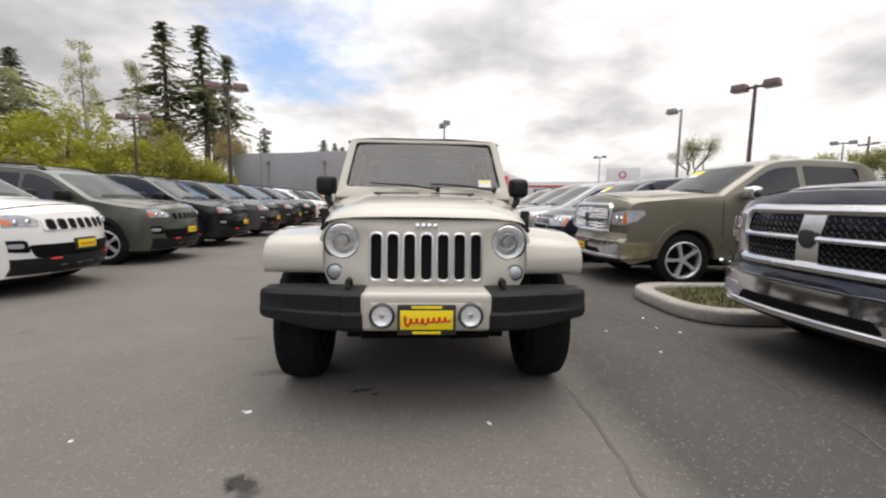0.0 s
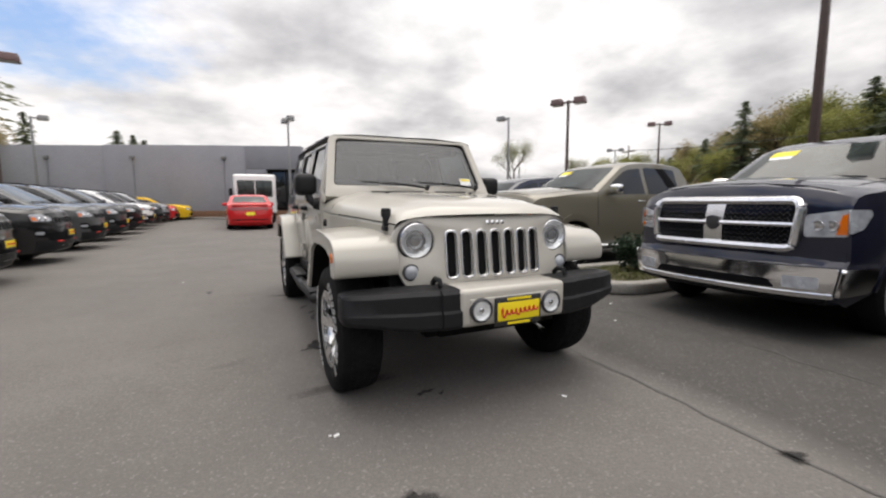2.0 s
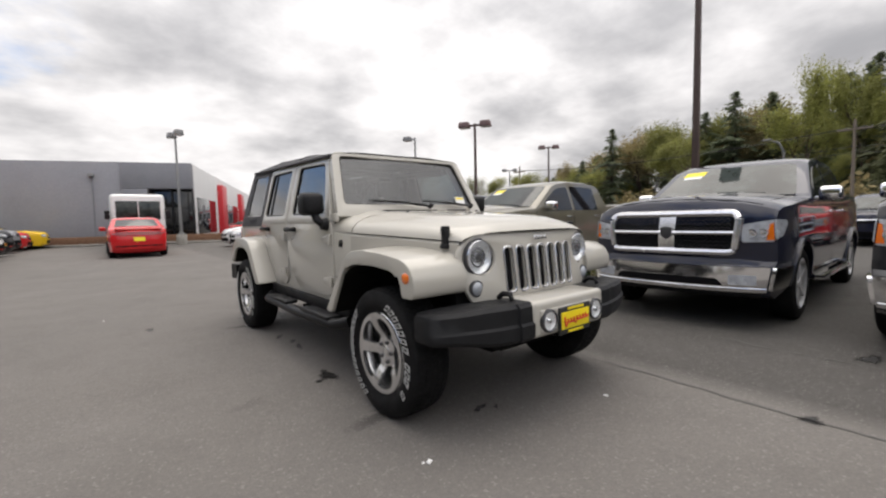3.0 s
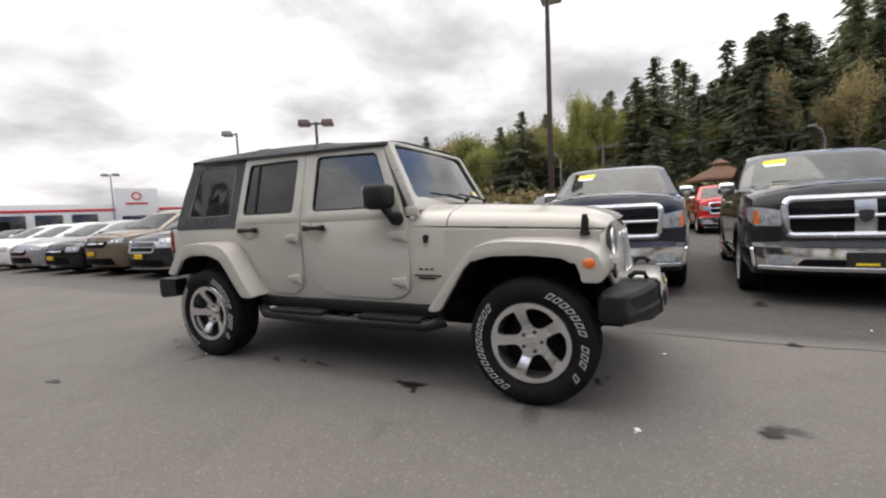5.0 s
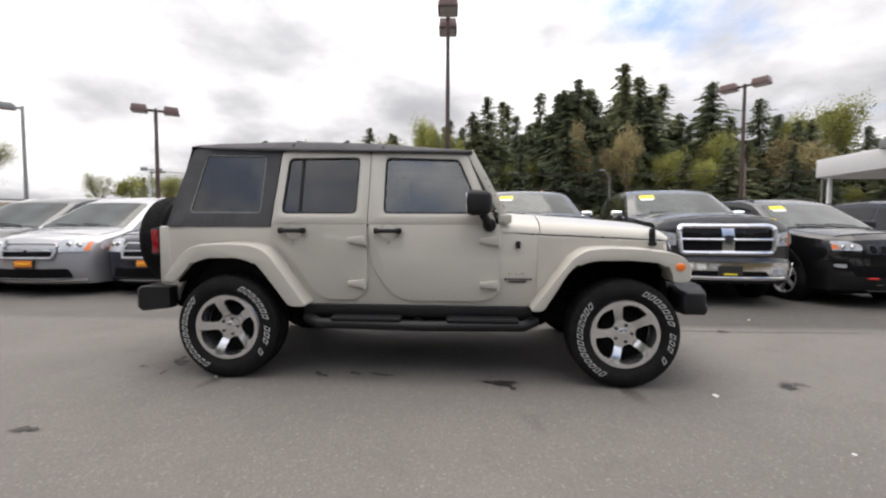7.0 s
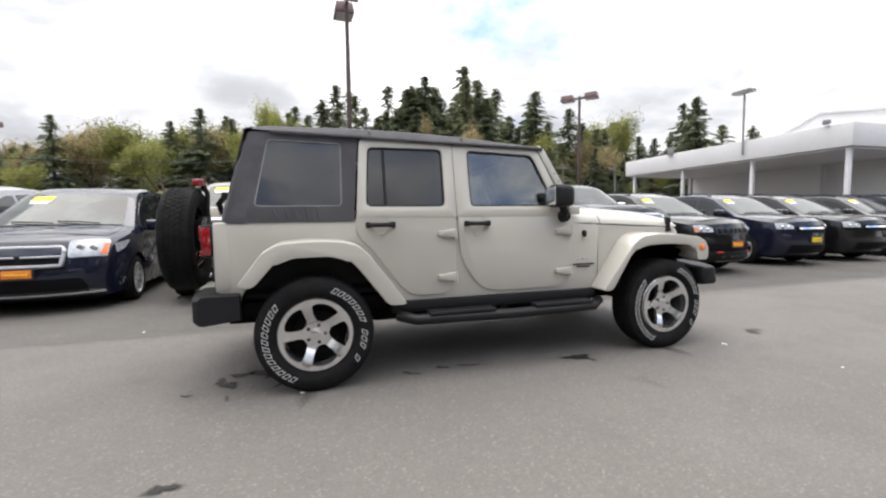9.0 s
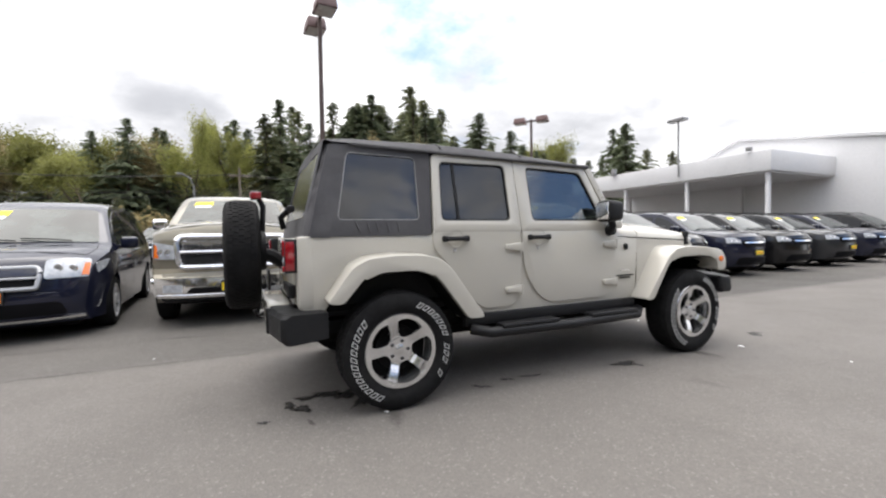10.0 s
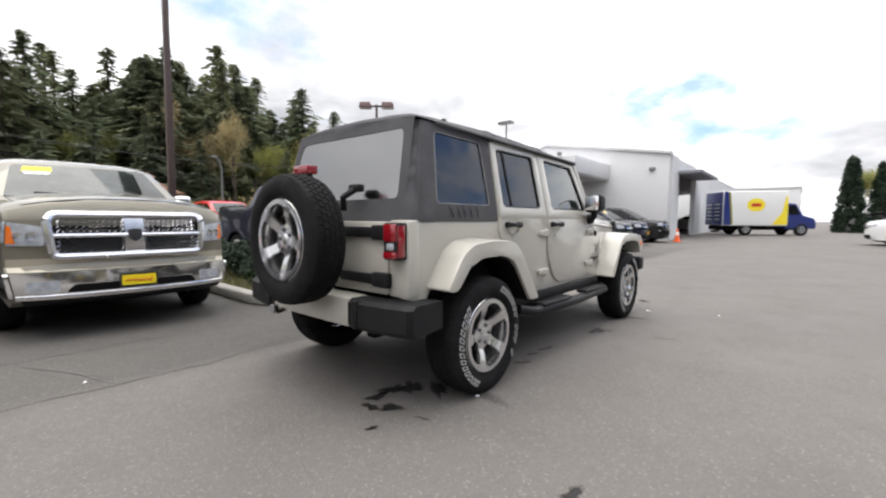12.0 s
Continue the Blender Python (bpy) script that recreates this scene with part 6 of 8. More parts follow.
def wagon_doors(jeep):
    tan = M["tan"]
    for sgn in (-1, 1):
        front = rounded([(0.885, 0.65), (1.00, 0.59), (1.60, 0.59), (1.72, 0.65), (1.867, 0.86), (1.887, BELT + 0.02), (0.885, BELT + 0.02)], [0.10, 0.06, 0.10, 0.12, 0.12, 0.01, 0.01], 4)
        rear = rounded([(1.897, 0.67), (1.98, 0.59), (2.22, 0.59), (2.32, 0.65), (2.55, 0.96), (2.65, 1.06), (2.65, BELT + 0.02), (1.897, BELT + 0.02)], [0.09, 0.06, 0.08, 0.1, 0.1, 0.06, 0.01, 0.01], 4)
        for name, skin_, up, win, hinge_y, handle_y in (
                ("front_door", front, [(0.91, BELT + 0.015), (1.145, 1.735), (1.884, 1.755), (1.890, BELT + 0.015)], [(1.02, 1.258), (1.195, 1.68), (1.77, 1.70), (1.775, 1.258)], 0.895, 1.735),
                ("rear_door", rear, [(1.895, BELT + 0.015), (1.889, 1.755), (2.60, 1.755), (2.645, BELT + 0.015)], [(1.98, 1.258), (1.972, 1.702), (2.545, 1.70), (2.575, 1.258)], 1.905, 2.48)):
            bm = plate_of(skin_, [], "x", -0.03, 0.012, 0.008, 2)
            for v in bm.verts:
                v.co.x = sgn * (0.784 + v.co.x - 0.012 * step(0.9, 0.55, v.co.z))
            door = part(name, bm, tan, jeep, "tan metal door")
            hole = rounded(win, 0.045, 4)
            fr = plate_of(rounded(up, [0.01, 0.05, 0.03, 0.01], 4), [hole], "x", -0.035, 0.006, 0.006, 2)
            part("window_frame", leaned(fr, sgn), tan, door)
            seal = plate_of(hole, [rounded([(a + (0.012 if a < sum(p[0] for p in win) / 4 else -0.012), b + (0.012 if b < 1.4 else -0.012)) for a, b in win], 0.036, 4)], "x", -0.02, -0.002)
            part("window_seal", leaned(seal, sgn), M["plastic"], door)
            pane = part("door_glass", leaned(plate_of(hole, [], "x", -0.016, -0.012), sgn), M["front_tint"] if name == "front_door" else M["tinted"], door)
            pane.visible_shadow = False
            if name == "rear_door":
                part("glass_divider", leaned(block((-0.02, 2.42, 1.258), (-0.004, 2.44, 1.70)), sgn), M["plastic"], door)
            # handle with its dish
            z = 1.128
            dish = lathe([(0, -0.004), (0.052, -0.004), (0.058, -0.002), (0.062, 0.004)], 24, "x")
            for v in dish.verts:
                v.co = Vector((sgn * (0.797 + v.co.x * 0.4), handle_y - 0.01 + v.co.y, z + v.co.z))
            part("handle_dish", dish, tan, door)
            hb = tube([(0.80, handle_y - 0.09, z), (0.835, handle_y - 0.075, z), (0.84, handle_y, z), (0.835, handle_y + 0.075, z), (0.80, handle_y + 0.09, z)], 0.016, 8)
            merge(hb, block((0.795, handle_y - 0.11, z - 0.022), (0.835, handle_y - 0.065, z + 0.022), 0.012))
            merge(hb, block((0.795, handle_y + 0.065, z - 0.022), (0.835, handle_y + 0.105, z + 0.022), 0.012))
            for v in hb.verts:
                v.co.x *= sgn
            part("door_handle", hb, M["plastic"], door, "black pull handle")
            lock = lathe([(0, 0.002), (0.011, 0.002), (0.012, -0.004)], 12, "x")
            for v in lock.verts:
                v.co = Vector((sgn * (0.799 + v.co.x), handle_y + 0.0, z - 0.085 + v.co.z)) + Vector((0, v.co.y, 0))
            part("key_lock", lock, M["alloy"], door)
            for hz in (1.055, 0.725):
                h = block((0.79, hinge_y, hz - 0.035), (0.822, hinge_y + 0.14, hz + 0.035), 0.008)
                for v in h.verts:
                    if v.co.y > hinge_y + 0.07:
                        v.co.z = hz + (v.co.z - hz) * 0.55
                        v.co.x -= 0.008
                merge(h, lathe([(0, 0.04), (0.013, 0.04), (0.013, -0.04), (0, -0.04)], 10, "z", (0.812, hinge_y, hz)))
                for v in h.verts:
                    v.co.x *= sgn
                part("door_hinge", h, tan, door)
        # mirror on its arm
        mir = block((0.80, 0.955, 1.240), (0.968, 1.135, 1.430), 0.045, 3)
        for v in mir.verts:
            t = (1.13 - v.co.y) / 0.145
            v.co.z = 1.335 + (v.co.z - 1.335) * (1 - 0.12 * t)
            v.co.x *= sgn
        mirror = part("mirror", mir, M["plastic"], jeep, "black square door mirror")
        face = block((0.815, 1.132, 1.265), (0.953, 1.140, 1.405), 0.02)
        for v in face.verts:
            v.co.x *= sgn
        part("mirror_glass", face, M["chrome"], mirror)
        arm = tube([(0.79, 0.97, 1.175), (0.83, 0.975, 1.18), (0.86, 0.99, 1.21), (0.87, 1.02, 1.26)], 0.032, 10)
        merge(arm, lathe([(0, 0.05), (0.042, 0.045), (0.052, 0.0), (0.05, -0.012)], 16, "x", (0.795, 0.965, 1.175)))
        for v in arm.verts:
            v.co.x *= sgn
        part("mirror_arm", arm, M["plastic"], mirror)
        # side step with its raised treads
        st = tube([(0.80, 0.62, 0.468), (0.88, 0.72, 0.443), (0.89, 1.45, 0.433), (0.88, 2.24, 0.443), (0.80, 2.36, 0.468)], 0.045, 12)
        for v in st.verts:
            v.co.z = 0.433 + (v.co.z - 0.443) * 0.9
            v.co.x *= sgn
        stp = part("side_step", st, M["step_black"], jeep, "black side step")
        for a, b in ((0.75, 1.28), (1.62, 2.15)):
            tread = block((0.81, a, 0.458), (0.925, b, 0.490), 0.014)
            for v in tread.verts:
                v.co.x *= sgn
            part("step_tread", tread, M["step_black"], stp)
        for y in (0.85, 1.5, 2.1):
            part("step_bracket", block((sgn * 0.66 - 0.14, y - 0.03, 0.43), (sgn * 0.66 + 0.14, y + 0.03, 0.46)), M["under"], stp)
        # vent badge and bars on the cowl side
        for i in range(3):
            part("badge_stroke", block((sgn * 0.768 - 0.006, 0.70 + 0.045 * i, 0.805), (sgn * 0.768 + 0.006, 0.728 + 0.045 * i, 0.818)), M["chrome"], jeep)
        for z, a, b, mat in ((0.768, 0.645, 0.86, M["dark_ink"]), (0.748, 0.69, 0.82, M["dark_ink"])):
            for y in span(a, b, 9)[:-1]:
                w = (b - a) / 8 * 0.72
                part("name_stroke", block((sgn * 0.778 - 0.004, y, z - 0.006), (sgn * 0.778 + 0.004, y + w, z + 0.006)), mat, jeep)
    # aerial base on the right side only
    kb = lathe([(0, -0.03), (0.018, -0.028), (0.024, 0.0)], 14, "x", (-0.765, 0.75, 1.035))
    merge(kb, block((-0.80, 0.735, 1.0), (-0.765, 0.765, 1.04), 0.008))
    part("aerial_base", kb, M["plastic"], jeep)


def wagon_screen(jeep):
    tan = M["tan"]
    base, top = Vector((0, 0.815, 1.245)), Vector((0, 1.09, 1.762))
    d = (top - base).normalized()
    n = Vector((0, -d.z, d.y))
    def tilt(bm):
        for v in bm.verts:
            x, y, z = v.co
            c = base + d * z + n * (-y)
            v.co = Vector((x, c.y + 0.02 * (x / 0.7) ** 2, c.z))
        return bm
    L = (top - base).length
    outer = rounded([(-0.765, -0.02), (0.765, -0.02), (0.672, L), (-0.672, L)], [0.02, 0.02, 0.07, 0.07], 5)
    inner = rounded([(-0.685, 0.085), (0.685, 0.085), (0.615, L - 0.036), (-0.615, L - 0.036)], 0.045, 5)
    fr = part("windshield_frame", tilt(plate_of(outer, [inner], "y", -0.012, 0.045, 0.012, 2)), tan, jeep, "tan folding windshield frame")
    rows_ = [[Vector((s * (0.69 - 0.073 * (z - 0.08) / (L - 0.13)), 0.012, z)) for s in span(-1, 1, 17)] for z in span(0.075, L - 0.027, 7)]
    pane = part("windshield", tilt(skin(rows_)), M["windscreen"], jeep)
    pane.visible_shadow = False
    seal = rounded([(-0.672, 0.098), (0.672, 0.098), (0.604, L - 0.047), (-0.604, L - 0.047)], 0.04, 5)
    part("glass_band", tilt(plate_of(inner, [seal], "y", 0.002, 0.009)), M["plastic"], fr)
    for sgn in (-1, 1):
        for z in (0.10, 0.17, 0.25, 0.32):
            x = sgn * (0.755 - 0.09 * z / L)
            c = base + d * z
            b = lathe([(0, -0.004), (0.008, -0.003), (0.010, 0.002)], 8, "x")
            for v in b.verts:
                v.co = Vector((x + sgn * (-v.co.x) + sgn * 0.003, c.y + 0.03 + v.co.y, c.z + v.co.z))
            part("frame_bolt", b, M["dark_alloy"], fr)
        # pillar that fills the gap between frame and door
        part("screen_hinge", block((sgn * 0.775 - 0.02, 0.80, 1.19), (sgn * 0.775 + 0.012, 0.90, 1.255), 0.01), tan, fr)
    for x0, x1 in ((0.12, -0.47), (0.62, 0.06)):
        a = tilt(tube([(x0, -0.045, 0.045), (x0 * 0.7 + x1 * 0.3, -0.05, 0.072), (x0 * 0.4 + x1 * 0.6, -0.04, 0.095)], 0.009, 6))
        merge(a, tilt(tube([(x0 - 0.08, -0.022, 0.070), (x1 * 0.5 + x0 * 0.5, -0.025, 0.098), (x1, -0.022, 0.118)], 0.008, 5)))
        merge(a, tilt(lathe([(0, -0.07), (0.018, -0.06), (0.02, -0.02)], 10, "y", (x0, 0, 0.055))))
        part("wiper", a, M["plastic"], jeep)
    st = part("price_sticker", tilt(block((0.49, 0.0, 0.105), (0.60, 0.006, 0.175))), M["white_ink"], jeep, "small white and yellow window sticker")
    part("sticker_band", tilt(block((0.50, -0.003, 0.15), (0.59, 0.002, 0.168))), M["sticker"], st)
    part("rear_view_mirror", block((-0.10, 1.10, 1.56), (0.10, 1.13, 1.625), 0.015), M["plastic"], jeep)


def wagon_top(jeep):
    cloth = M["fabric"]
    # roof skin from the header back to the rear corner
    ys = span(1.085, TOP_Y, 26)
    ss = span(-1, 1, 25)
    rng = random.Random(4)
    def roof(y, s):
        hw = curve([(1.08, 0.675), (1.8, 0.68), (2.5, 0.676), (TOP_Y, 0.652)], y)
        top = curve([(1.08, 1.764), (1.25, 1.782), (1.5, 1.806), (1.72, 1.832), (1.95, 1.846), (2.3, 1.866), (2.6, 1.868), (3.0, 1.860), (TOP_Y - 0.16, 1.856), (TOP_Y - 0.05, 1.842), (TOP_Y, 1.815)], y)
        edge = curve([(1.08, 1.745), (2.4, 1.772), (2.9, 1.785), (TOP_Y, 1.795)], y)
        q = abs(s)
        z = edge + (top - edge) * (1 - q ** 5) ** 0.6 + 0.012 * (1 - q * q)
        z += 0.007 * noise.noise(Vector((s * 2.2, y * 3.1, 0.4))) * (1 - q ** 6)
        return Vector((s * hw, y, z))
    top = part("soft_top", skin([[roof(y, s) for s in ss] for y in ys]), cloth, jeep, "black canvas soft top", angle=60)
    for y in (1.80, 2.52):
        part("bow_seam", tube([roof(y, s) + Vector((0, 0, 0.003)) for s in span(-0.98, 0.98, 17)], 0.006, 5), cloth, top)
    for sgn in (-1, 1):
        # edge roll over the doors
        part("top_edge", tube([roof(y, sgn * 1.0) + Vector((sgn * 0.004, 0, -0.012)) for y in span(1.10, TOP_Y - 0.16, 14)], 0.016, 8, 0.35), cloth, top)
        # quarter panel with its clear window
        outer = [(2.66, BELT - 0.005), (2.612, 1.76), (TOP_Y - 0.03, 1.782), (TOP_Y + 0.05, 1.5), (3.50, BELT - 0.005)]
        win = rounded([(2.745, 1.265), (2.735, 1.715), (3.225, 1.725), (3.315, 1.265)], 0.035, 4)
        def rumple(bm):
            for v in bm.verts:
                v.co.x += 0.006 * noise.noise(Vector((v.co.y * 7, v.co.z * 5, sgn * 2.0)))
            return leaned(bm, sgn)
        q = part("quarter_panel", rumple(plate_of(rounded(outer, 0.02, 3), [win], "x", -0.02, -0.004)), cloth, top)
        pane = plate_of(win, [], "x", -0.016, -0.011)
        pane = part("quarter_window", leaned(pane, sgn), M["vinyl"], top, "wavy vinyl window")
        pane.visible_shadow = False
        # hem in pale grey, which also paints the reflection along the window edge
        hem = tube([(-0.004, a, b) for a, b in win + win[:1]], 0.003, 5)
        part("window_hem", leaned(hem, sgn), M["pole_grey"], top)
        for y, z0, lean_y in ((2.90, 1.185, 0.010), (2.97, 1.180, 0.014), (3.04, 1.178, 0.018), (3.10, 1.180, 0.02), (3.17, 1.185, 0.03)):
            part("crease", leaned(tube([(-0.006, y, z0), (0.0, y + lean_y * 0.5, z0 + 0.035), (-0.007, y + lean_y, z0 + 0.072)], 0.006, 6), sgn), cloth, top)
        # rounded rear corner
        rows_ = []
        for t in span(0, 1, 46):
            z = BELT - 0.01 + (1.793 - BELT) * t
            yb = 3.53 - (3.53 - TOP_Y) * t ** 1.15
            pleat = 0.011 * noise.noise(Vector((0.3, sgn * 4.0, z * 13))) * step(0.0, 0.12, t) * step(1.0, 0.88, t)
            x0 = 0.79 - lean(z) + 0.5 * pleat
            yb += pleat
            r = 0.085
            rows_.append([(sgn * (x0 - 0.004), yb - 0.16, z), (sgn * (x0 - 0.004), yb - r, z)] +
                         [(sgn * (x0 - 0.004 - r + r * math.cos(a)), yb - r + r * math.sin(a), z) for a in span(0, math.pi / 2, 6)] +
                         [(sgn * (x0 - r - 0.045), yb - pleat - 0.003, z)])
        part("corner_panel", skin(rows_), cloth, top)
    # back curtain
    def back(x, z, d):
        t = (z - BELT) / 0.633
        return Vector((x, 3.53 - (3.53 - TOP_Y) * max(0, t) ** 1.15 + d + 0.004 * noise.noise(Vector((x * 5, z * 6, 3))), z))
    out = [(-0.70, BELT - 0.01), (0.70, BELT - 0.01), (0.63, 1.793), (-0.63, 1.793)]
    win = rounded([(-0.625, 1.29), (0.625, 1.29), (0.56, 1.735), (-0.56, 1.735)], 0.05, 4)
    bm = plate_of(out, [win], "y", 0, 0.005)
    for v in bm.verts:
        v.co = back(v.co.x, v.co.z, v.co.y)
    part("back_curtain", bm, cloth, top)
    bm = plate_of(win, [], "y", -0.002, 0.001)
    for v in bm.verts:
        v.co = back(v.co.x, v.co.z, v.co.y)
    pane = part("back_window", bm, M["back_vinyl"], top, "grey vinyl back window")
    pane.visible_shadow = False
    ends = span(-0.985, 0.985, 17)
    rows_ = [[back(s * 0.645, z, 0.004) for s in ends] for z in (1.752, 1.782)]
    rows_ += [[roof(y, s) + Vector((0, 0.004, d)) for s in ends] for y, d in ((TOP_Y, -0.004), (TOP_Y - 0.012, 0.003), (TOP_Y - 0.05, 0.003))]
    part("back_edge", skin(rows_), cloth, top)


def wagon_tail(jeep):
    tan = M["tan"]
    gate = plate_of(rounded([(-0.62, 0.71), (0.60, 0.71), (0.60, 1.15), (-0.62, 1.15)], 0.03, 3), [], "y", 3.53, 3.585, 0.012)
    part("tailgate", gate, tan, jeep)
    for sgn in (-1, 1):
        part("rear_corner", block((sgn * 0.695 - 0.085, 3.47, 0.70), (sgn * 0.695 + 0.085, 3.572, BELT), 0.02), tan, jeep)
        lamp = part("tail_light", block((sgn * 0.705 - 0.06, 3.56, 0.93), (sgn * 0.705 + 0.06, 3.645, 1.145), 0.012), M["plastic"], jeep)
        part("lamp_lens", block((sgn * 0.705 - 0.052, 3.60, 1.035), (sgn * 0.705 + 0.052, 3.656, 1.138), 0.01), M["red_lens"], lamp)
        part("lamp_lens", block((sgn * 0.705 - 0.052, 3.60, 0.938), (sgn * 0.705 + 0.052, 3.656, 0.978), 0.008), M["red_lens"], lamp)
        part("reverse_lens", block((sgn * 0.705 - 0.03, 3.60, 0.985), (sgn * 0.705 + 0.03, 3.652, 1.028), 0.008), M["lens"], lamp)
        part("side_lens", block((sgn * 0.760 - 0.006, 3.585, 0.945), (sgn * 0.760 + 0.008, 3.64, 1.13), 0.004), M["red_lens"], lamp)
    for z in (1.085, 0.80):
        hinge = block((-0.645, 3.57, z - 0.045), (-0.50, 3.615, z + 0.045), 0.012)
        merge(hinge, block((-0.52, 3.58, z - 0.032), (-0.18, 3.61, z + 0.032), 0.01))
        part("gate_hinge", hinge, M["plastic"], jeep, "black tailgate hinge")
    part("gate_handle", block((0.42, 3.58, 0.96), (0.55, 3.62, 1.02), 0.012), M["plastic"], jeep)
    # bumper with tan middle
    for sgn in (-1, 1):
        xs = [sgn * q for q in (0.43, 0.46, 0.60, 0.74, 0.83, 0.875, 0.90)]
        rws = []
        for x in xs:
            q = abs(x)
            y1 = 3.735 - 0.05 * step(0.6, 0.90, q) - (0.03 if q > 0.89 else 0)
            y0 = 3.58 - 0.17 * step(0.6, 0.8, q)
            rws.append([(x, y0, 0.69), (x, y1 - 0.03, 0.69), (x, y1, 0.667), (x, y1, 0.535), (x, y1 - 0.03, 0.505), (x, y0, 0.53)])
        part("rear_bumper_end", skin(rws, True, True), M["plastic"], jeep, "black bumper corner")
        rib = block((sgn * 0.50 - 0.02, 3.715, 0.515), (sgn * 0.50 + 0.02, 3.75, 0.685), 0.01)
        part("bumper_rib", rib, M["plastic"], jeep)
    part("rear_bumper_middle", block((-0.435, 3.57, 0.515), (0.435, 3.74, 0.695), 0.02), tan, jeep)
    # carrier and spare
    c = (SPARE_X, 3.88, 1.035)
    part("spare_carrier", tube([(-0.05, 3.58, 0.95), (-0.05, 3.68, 1.02), (SPARE_X, 3.84, 1.06)], 0.05, 8), M["plastic"], jeep)
    part("carrier_plate", lathe([(0, 3.72), (0.14, 3.72), (0.15, 3.75), (0.1, 3.86), (0, 3.86)], 20, "y", (SPARE_X, 0, 1.06)), M["plastic"], jeep)
    wagon_wheel(jeep, pose(*c, 0, 0, -90) @ pose(0, 0, 0, 24, 0, 0) @ Matrix.Diagonal((0.86, 1, 1, 1)), spare=True)
    lamp = part("brake_lamp_arm", tube([(SPARE_X + 0.03, 3.74, 1.17), (SPARE_X + 0.03, 3.73, 1.39), (SPARE_X + 0.03, 3.76, 1.455)], 0.02, 8), M["plastic"], jeep)
    part("brake_lamp", block((SPARE_X - 0.05, 3.74, 1.44), (SPARE_X + 0.11, 3.82, 1.495), 0.01), M["red_lens"], lamp, "red high brake lamp")
    wip = tube([(-0.22, 3.60, 1.22), (-0.24, 3.62, 1.30), (-0.30, 3.56, 1.36)], 0.022, 8)
    merge(wip, block((-0.35, 3.53, 1.335), (-0.24, 3.585, 1.385), 0.015))
    part("wiper_motor", wip, M["plastic"], jeep)
    part("tow_hook", tube([(0.3, 3.70, 0.53), (0.3, 3.78, 0.51), (0.3, 3.80, 0.56)], 0.016, 8), M["plastic"], jeep)
    part("plate_bracket", block((0.50, 3.66, 0.69), (0.78, 3.68, 0.87), 0.01), M["plastic"], jeep)


def wagon_cabin(jeep):
    seat, dark = M["seat"], M["plastic"]
    dash = plate_of(rounded([(0.86, 0.82), (1.18, 0.84), (1.22, 1.08), (1.10, 1.20), (0.86, 1.23)], 0.05, 3), [], "x", -0.70, 0.70, 0.02)
    part("dashboard", dash, dark, jeep)
    wheel = lathe([(0.175, -0.014), (0.19, 0.0), (0.175, 0.014), (0.16, 0.0), (0.175, -0.014)], 28, "y")
    merge(wheel, block((-0.16, -0.01, -0.02), (0.16, 0.01, 0.02), 0.008))
    st = part("steering_wheel", wheel, dark, jeep)
    st.matrix_basis = pose(0.37, 1.33, 1.10, -25, 0, 0)
    def chair(x, y, w, high):
        s = block((x - w, y, 0.82), (x + w, y + 0.52, 0.98), 0.05, 3)
        part("seat_cushion", s, seat, jeep)
        b = block((x - w, y + 0.42, 0.90), (x + w, y + 0.58, high), 0.06, 3)
        for v in b.verts:
            v.co.y += 0.22 * (v.co.z - 0.9)
        part("seat_back", b, seat, jeep)
    for x in (-0.36, 0.36):
        chair(x, 1.30, 0.26, 1.42)
        h = block((x - 0.13, 1.84, 1.44), (x + 0.13, 1.94, 1.62), 0.04, 3)
        part("headrest", h, seat, jeep)
    chair(0, 2.18, 0.60, 1.38)
    for x in (-0.38, 0.38):
        part("headrest", block((x - 0.12, 2.74, 1.36), (x + 0.12, 2.83, 1.52), 0.04, 3), seat, jeep)
    for sgn in (-1, 1):
        part("roll_bar", tube([(sgn * 0.56, 1.16, 1.66), (sgn * 0.60, 1.9, 1.70), (sgn * 0.60, 2.75, 1.68), (sgn * 0.64, 3.35, 1.2)], 0.035, 8), dark, jeep)
        part("roll_bar", tube([(sgn * 0.64, 1.90, 1.15), (sgn * 0.61, 1.90, 1.60), (sgn * 0.56, 1.90, 1.68), (0, 1.90, 1.70)], 0.035, 8), dark, jeep)
        part("inner_trim", block((sgn * 0.70 - 0.03, 0.9, 0.66), (sgn * 0.70 + 0.03, 2.5, 1.18), 0.02), dark, jeep)
        part("inner_trim", block((sgn * 0.62 - 0.07, 2.5, 0.62), (sgn * 0.62 + 0.07, 3.48, 1.0), 0.02), dark, jeep)
    part("cargo_floor", block((-0.7, 2.5, 0.66), (0.7, 3.5, 0.70)), M["under"], jeep)


SPARE_X = -0.10
jeep = empty("off_road_wagon", label="sand tan four door off-road wagon with black canvas top", category="car")
wagon_lower(jeep)
wagon_nose(jeep)
wagon_fenders(jeep)
wagon_doors(jeep)
wagon_screen(jeep)
wagon_top(jeep)
wagon_tail(jeep)
wagon_cabin(jeep)
for y in (0.0, 2.946):
    wagon_wheel(jeep, pose(-0.80, y, 0.394) @ pose(0, 0, 0, 54, 0, 0))
    wagon_wheel(jeep, pose(0.80, y, 0.394, 0, 0, 180) @ pose(0, 0, 0, 15, 0, 0))

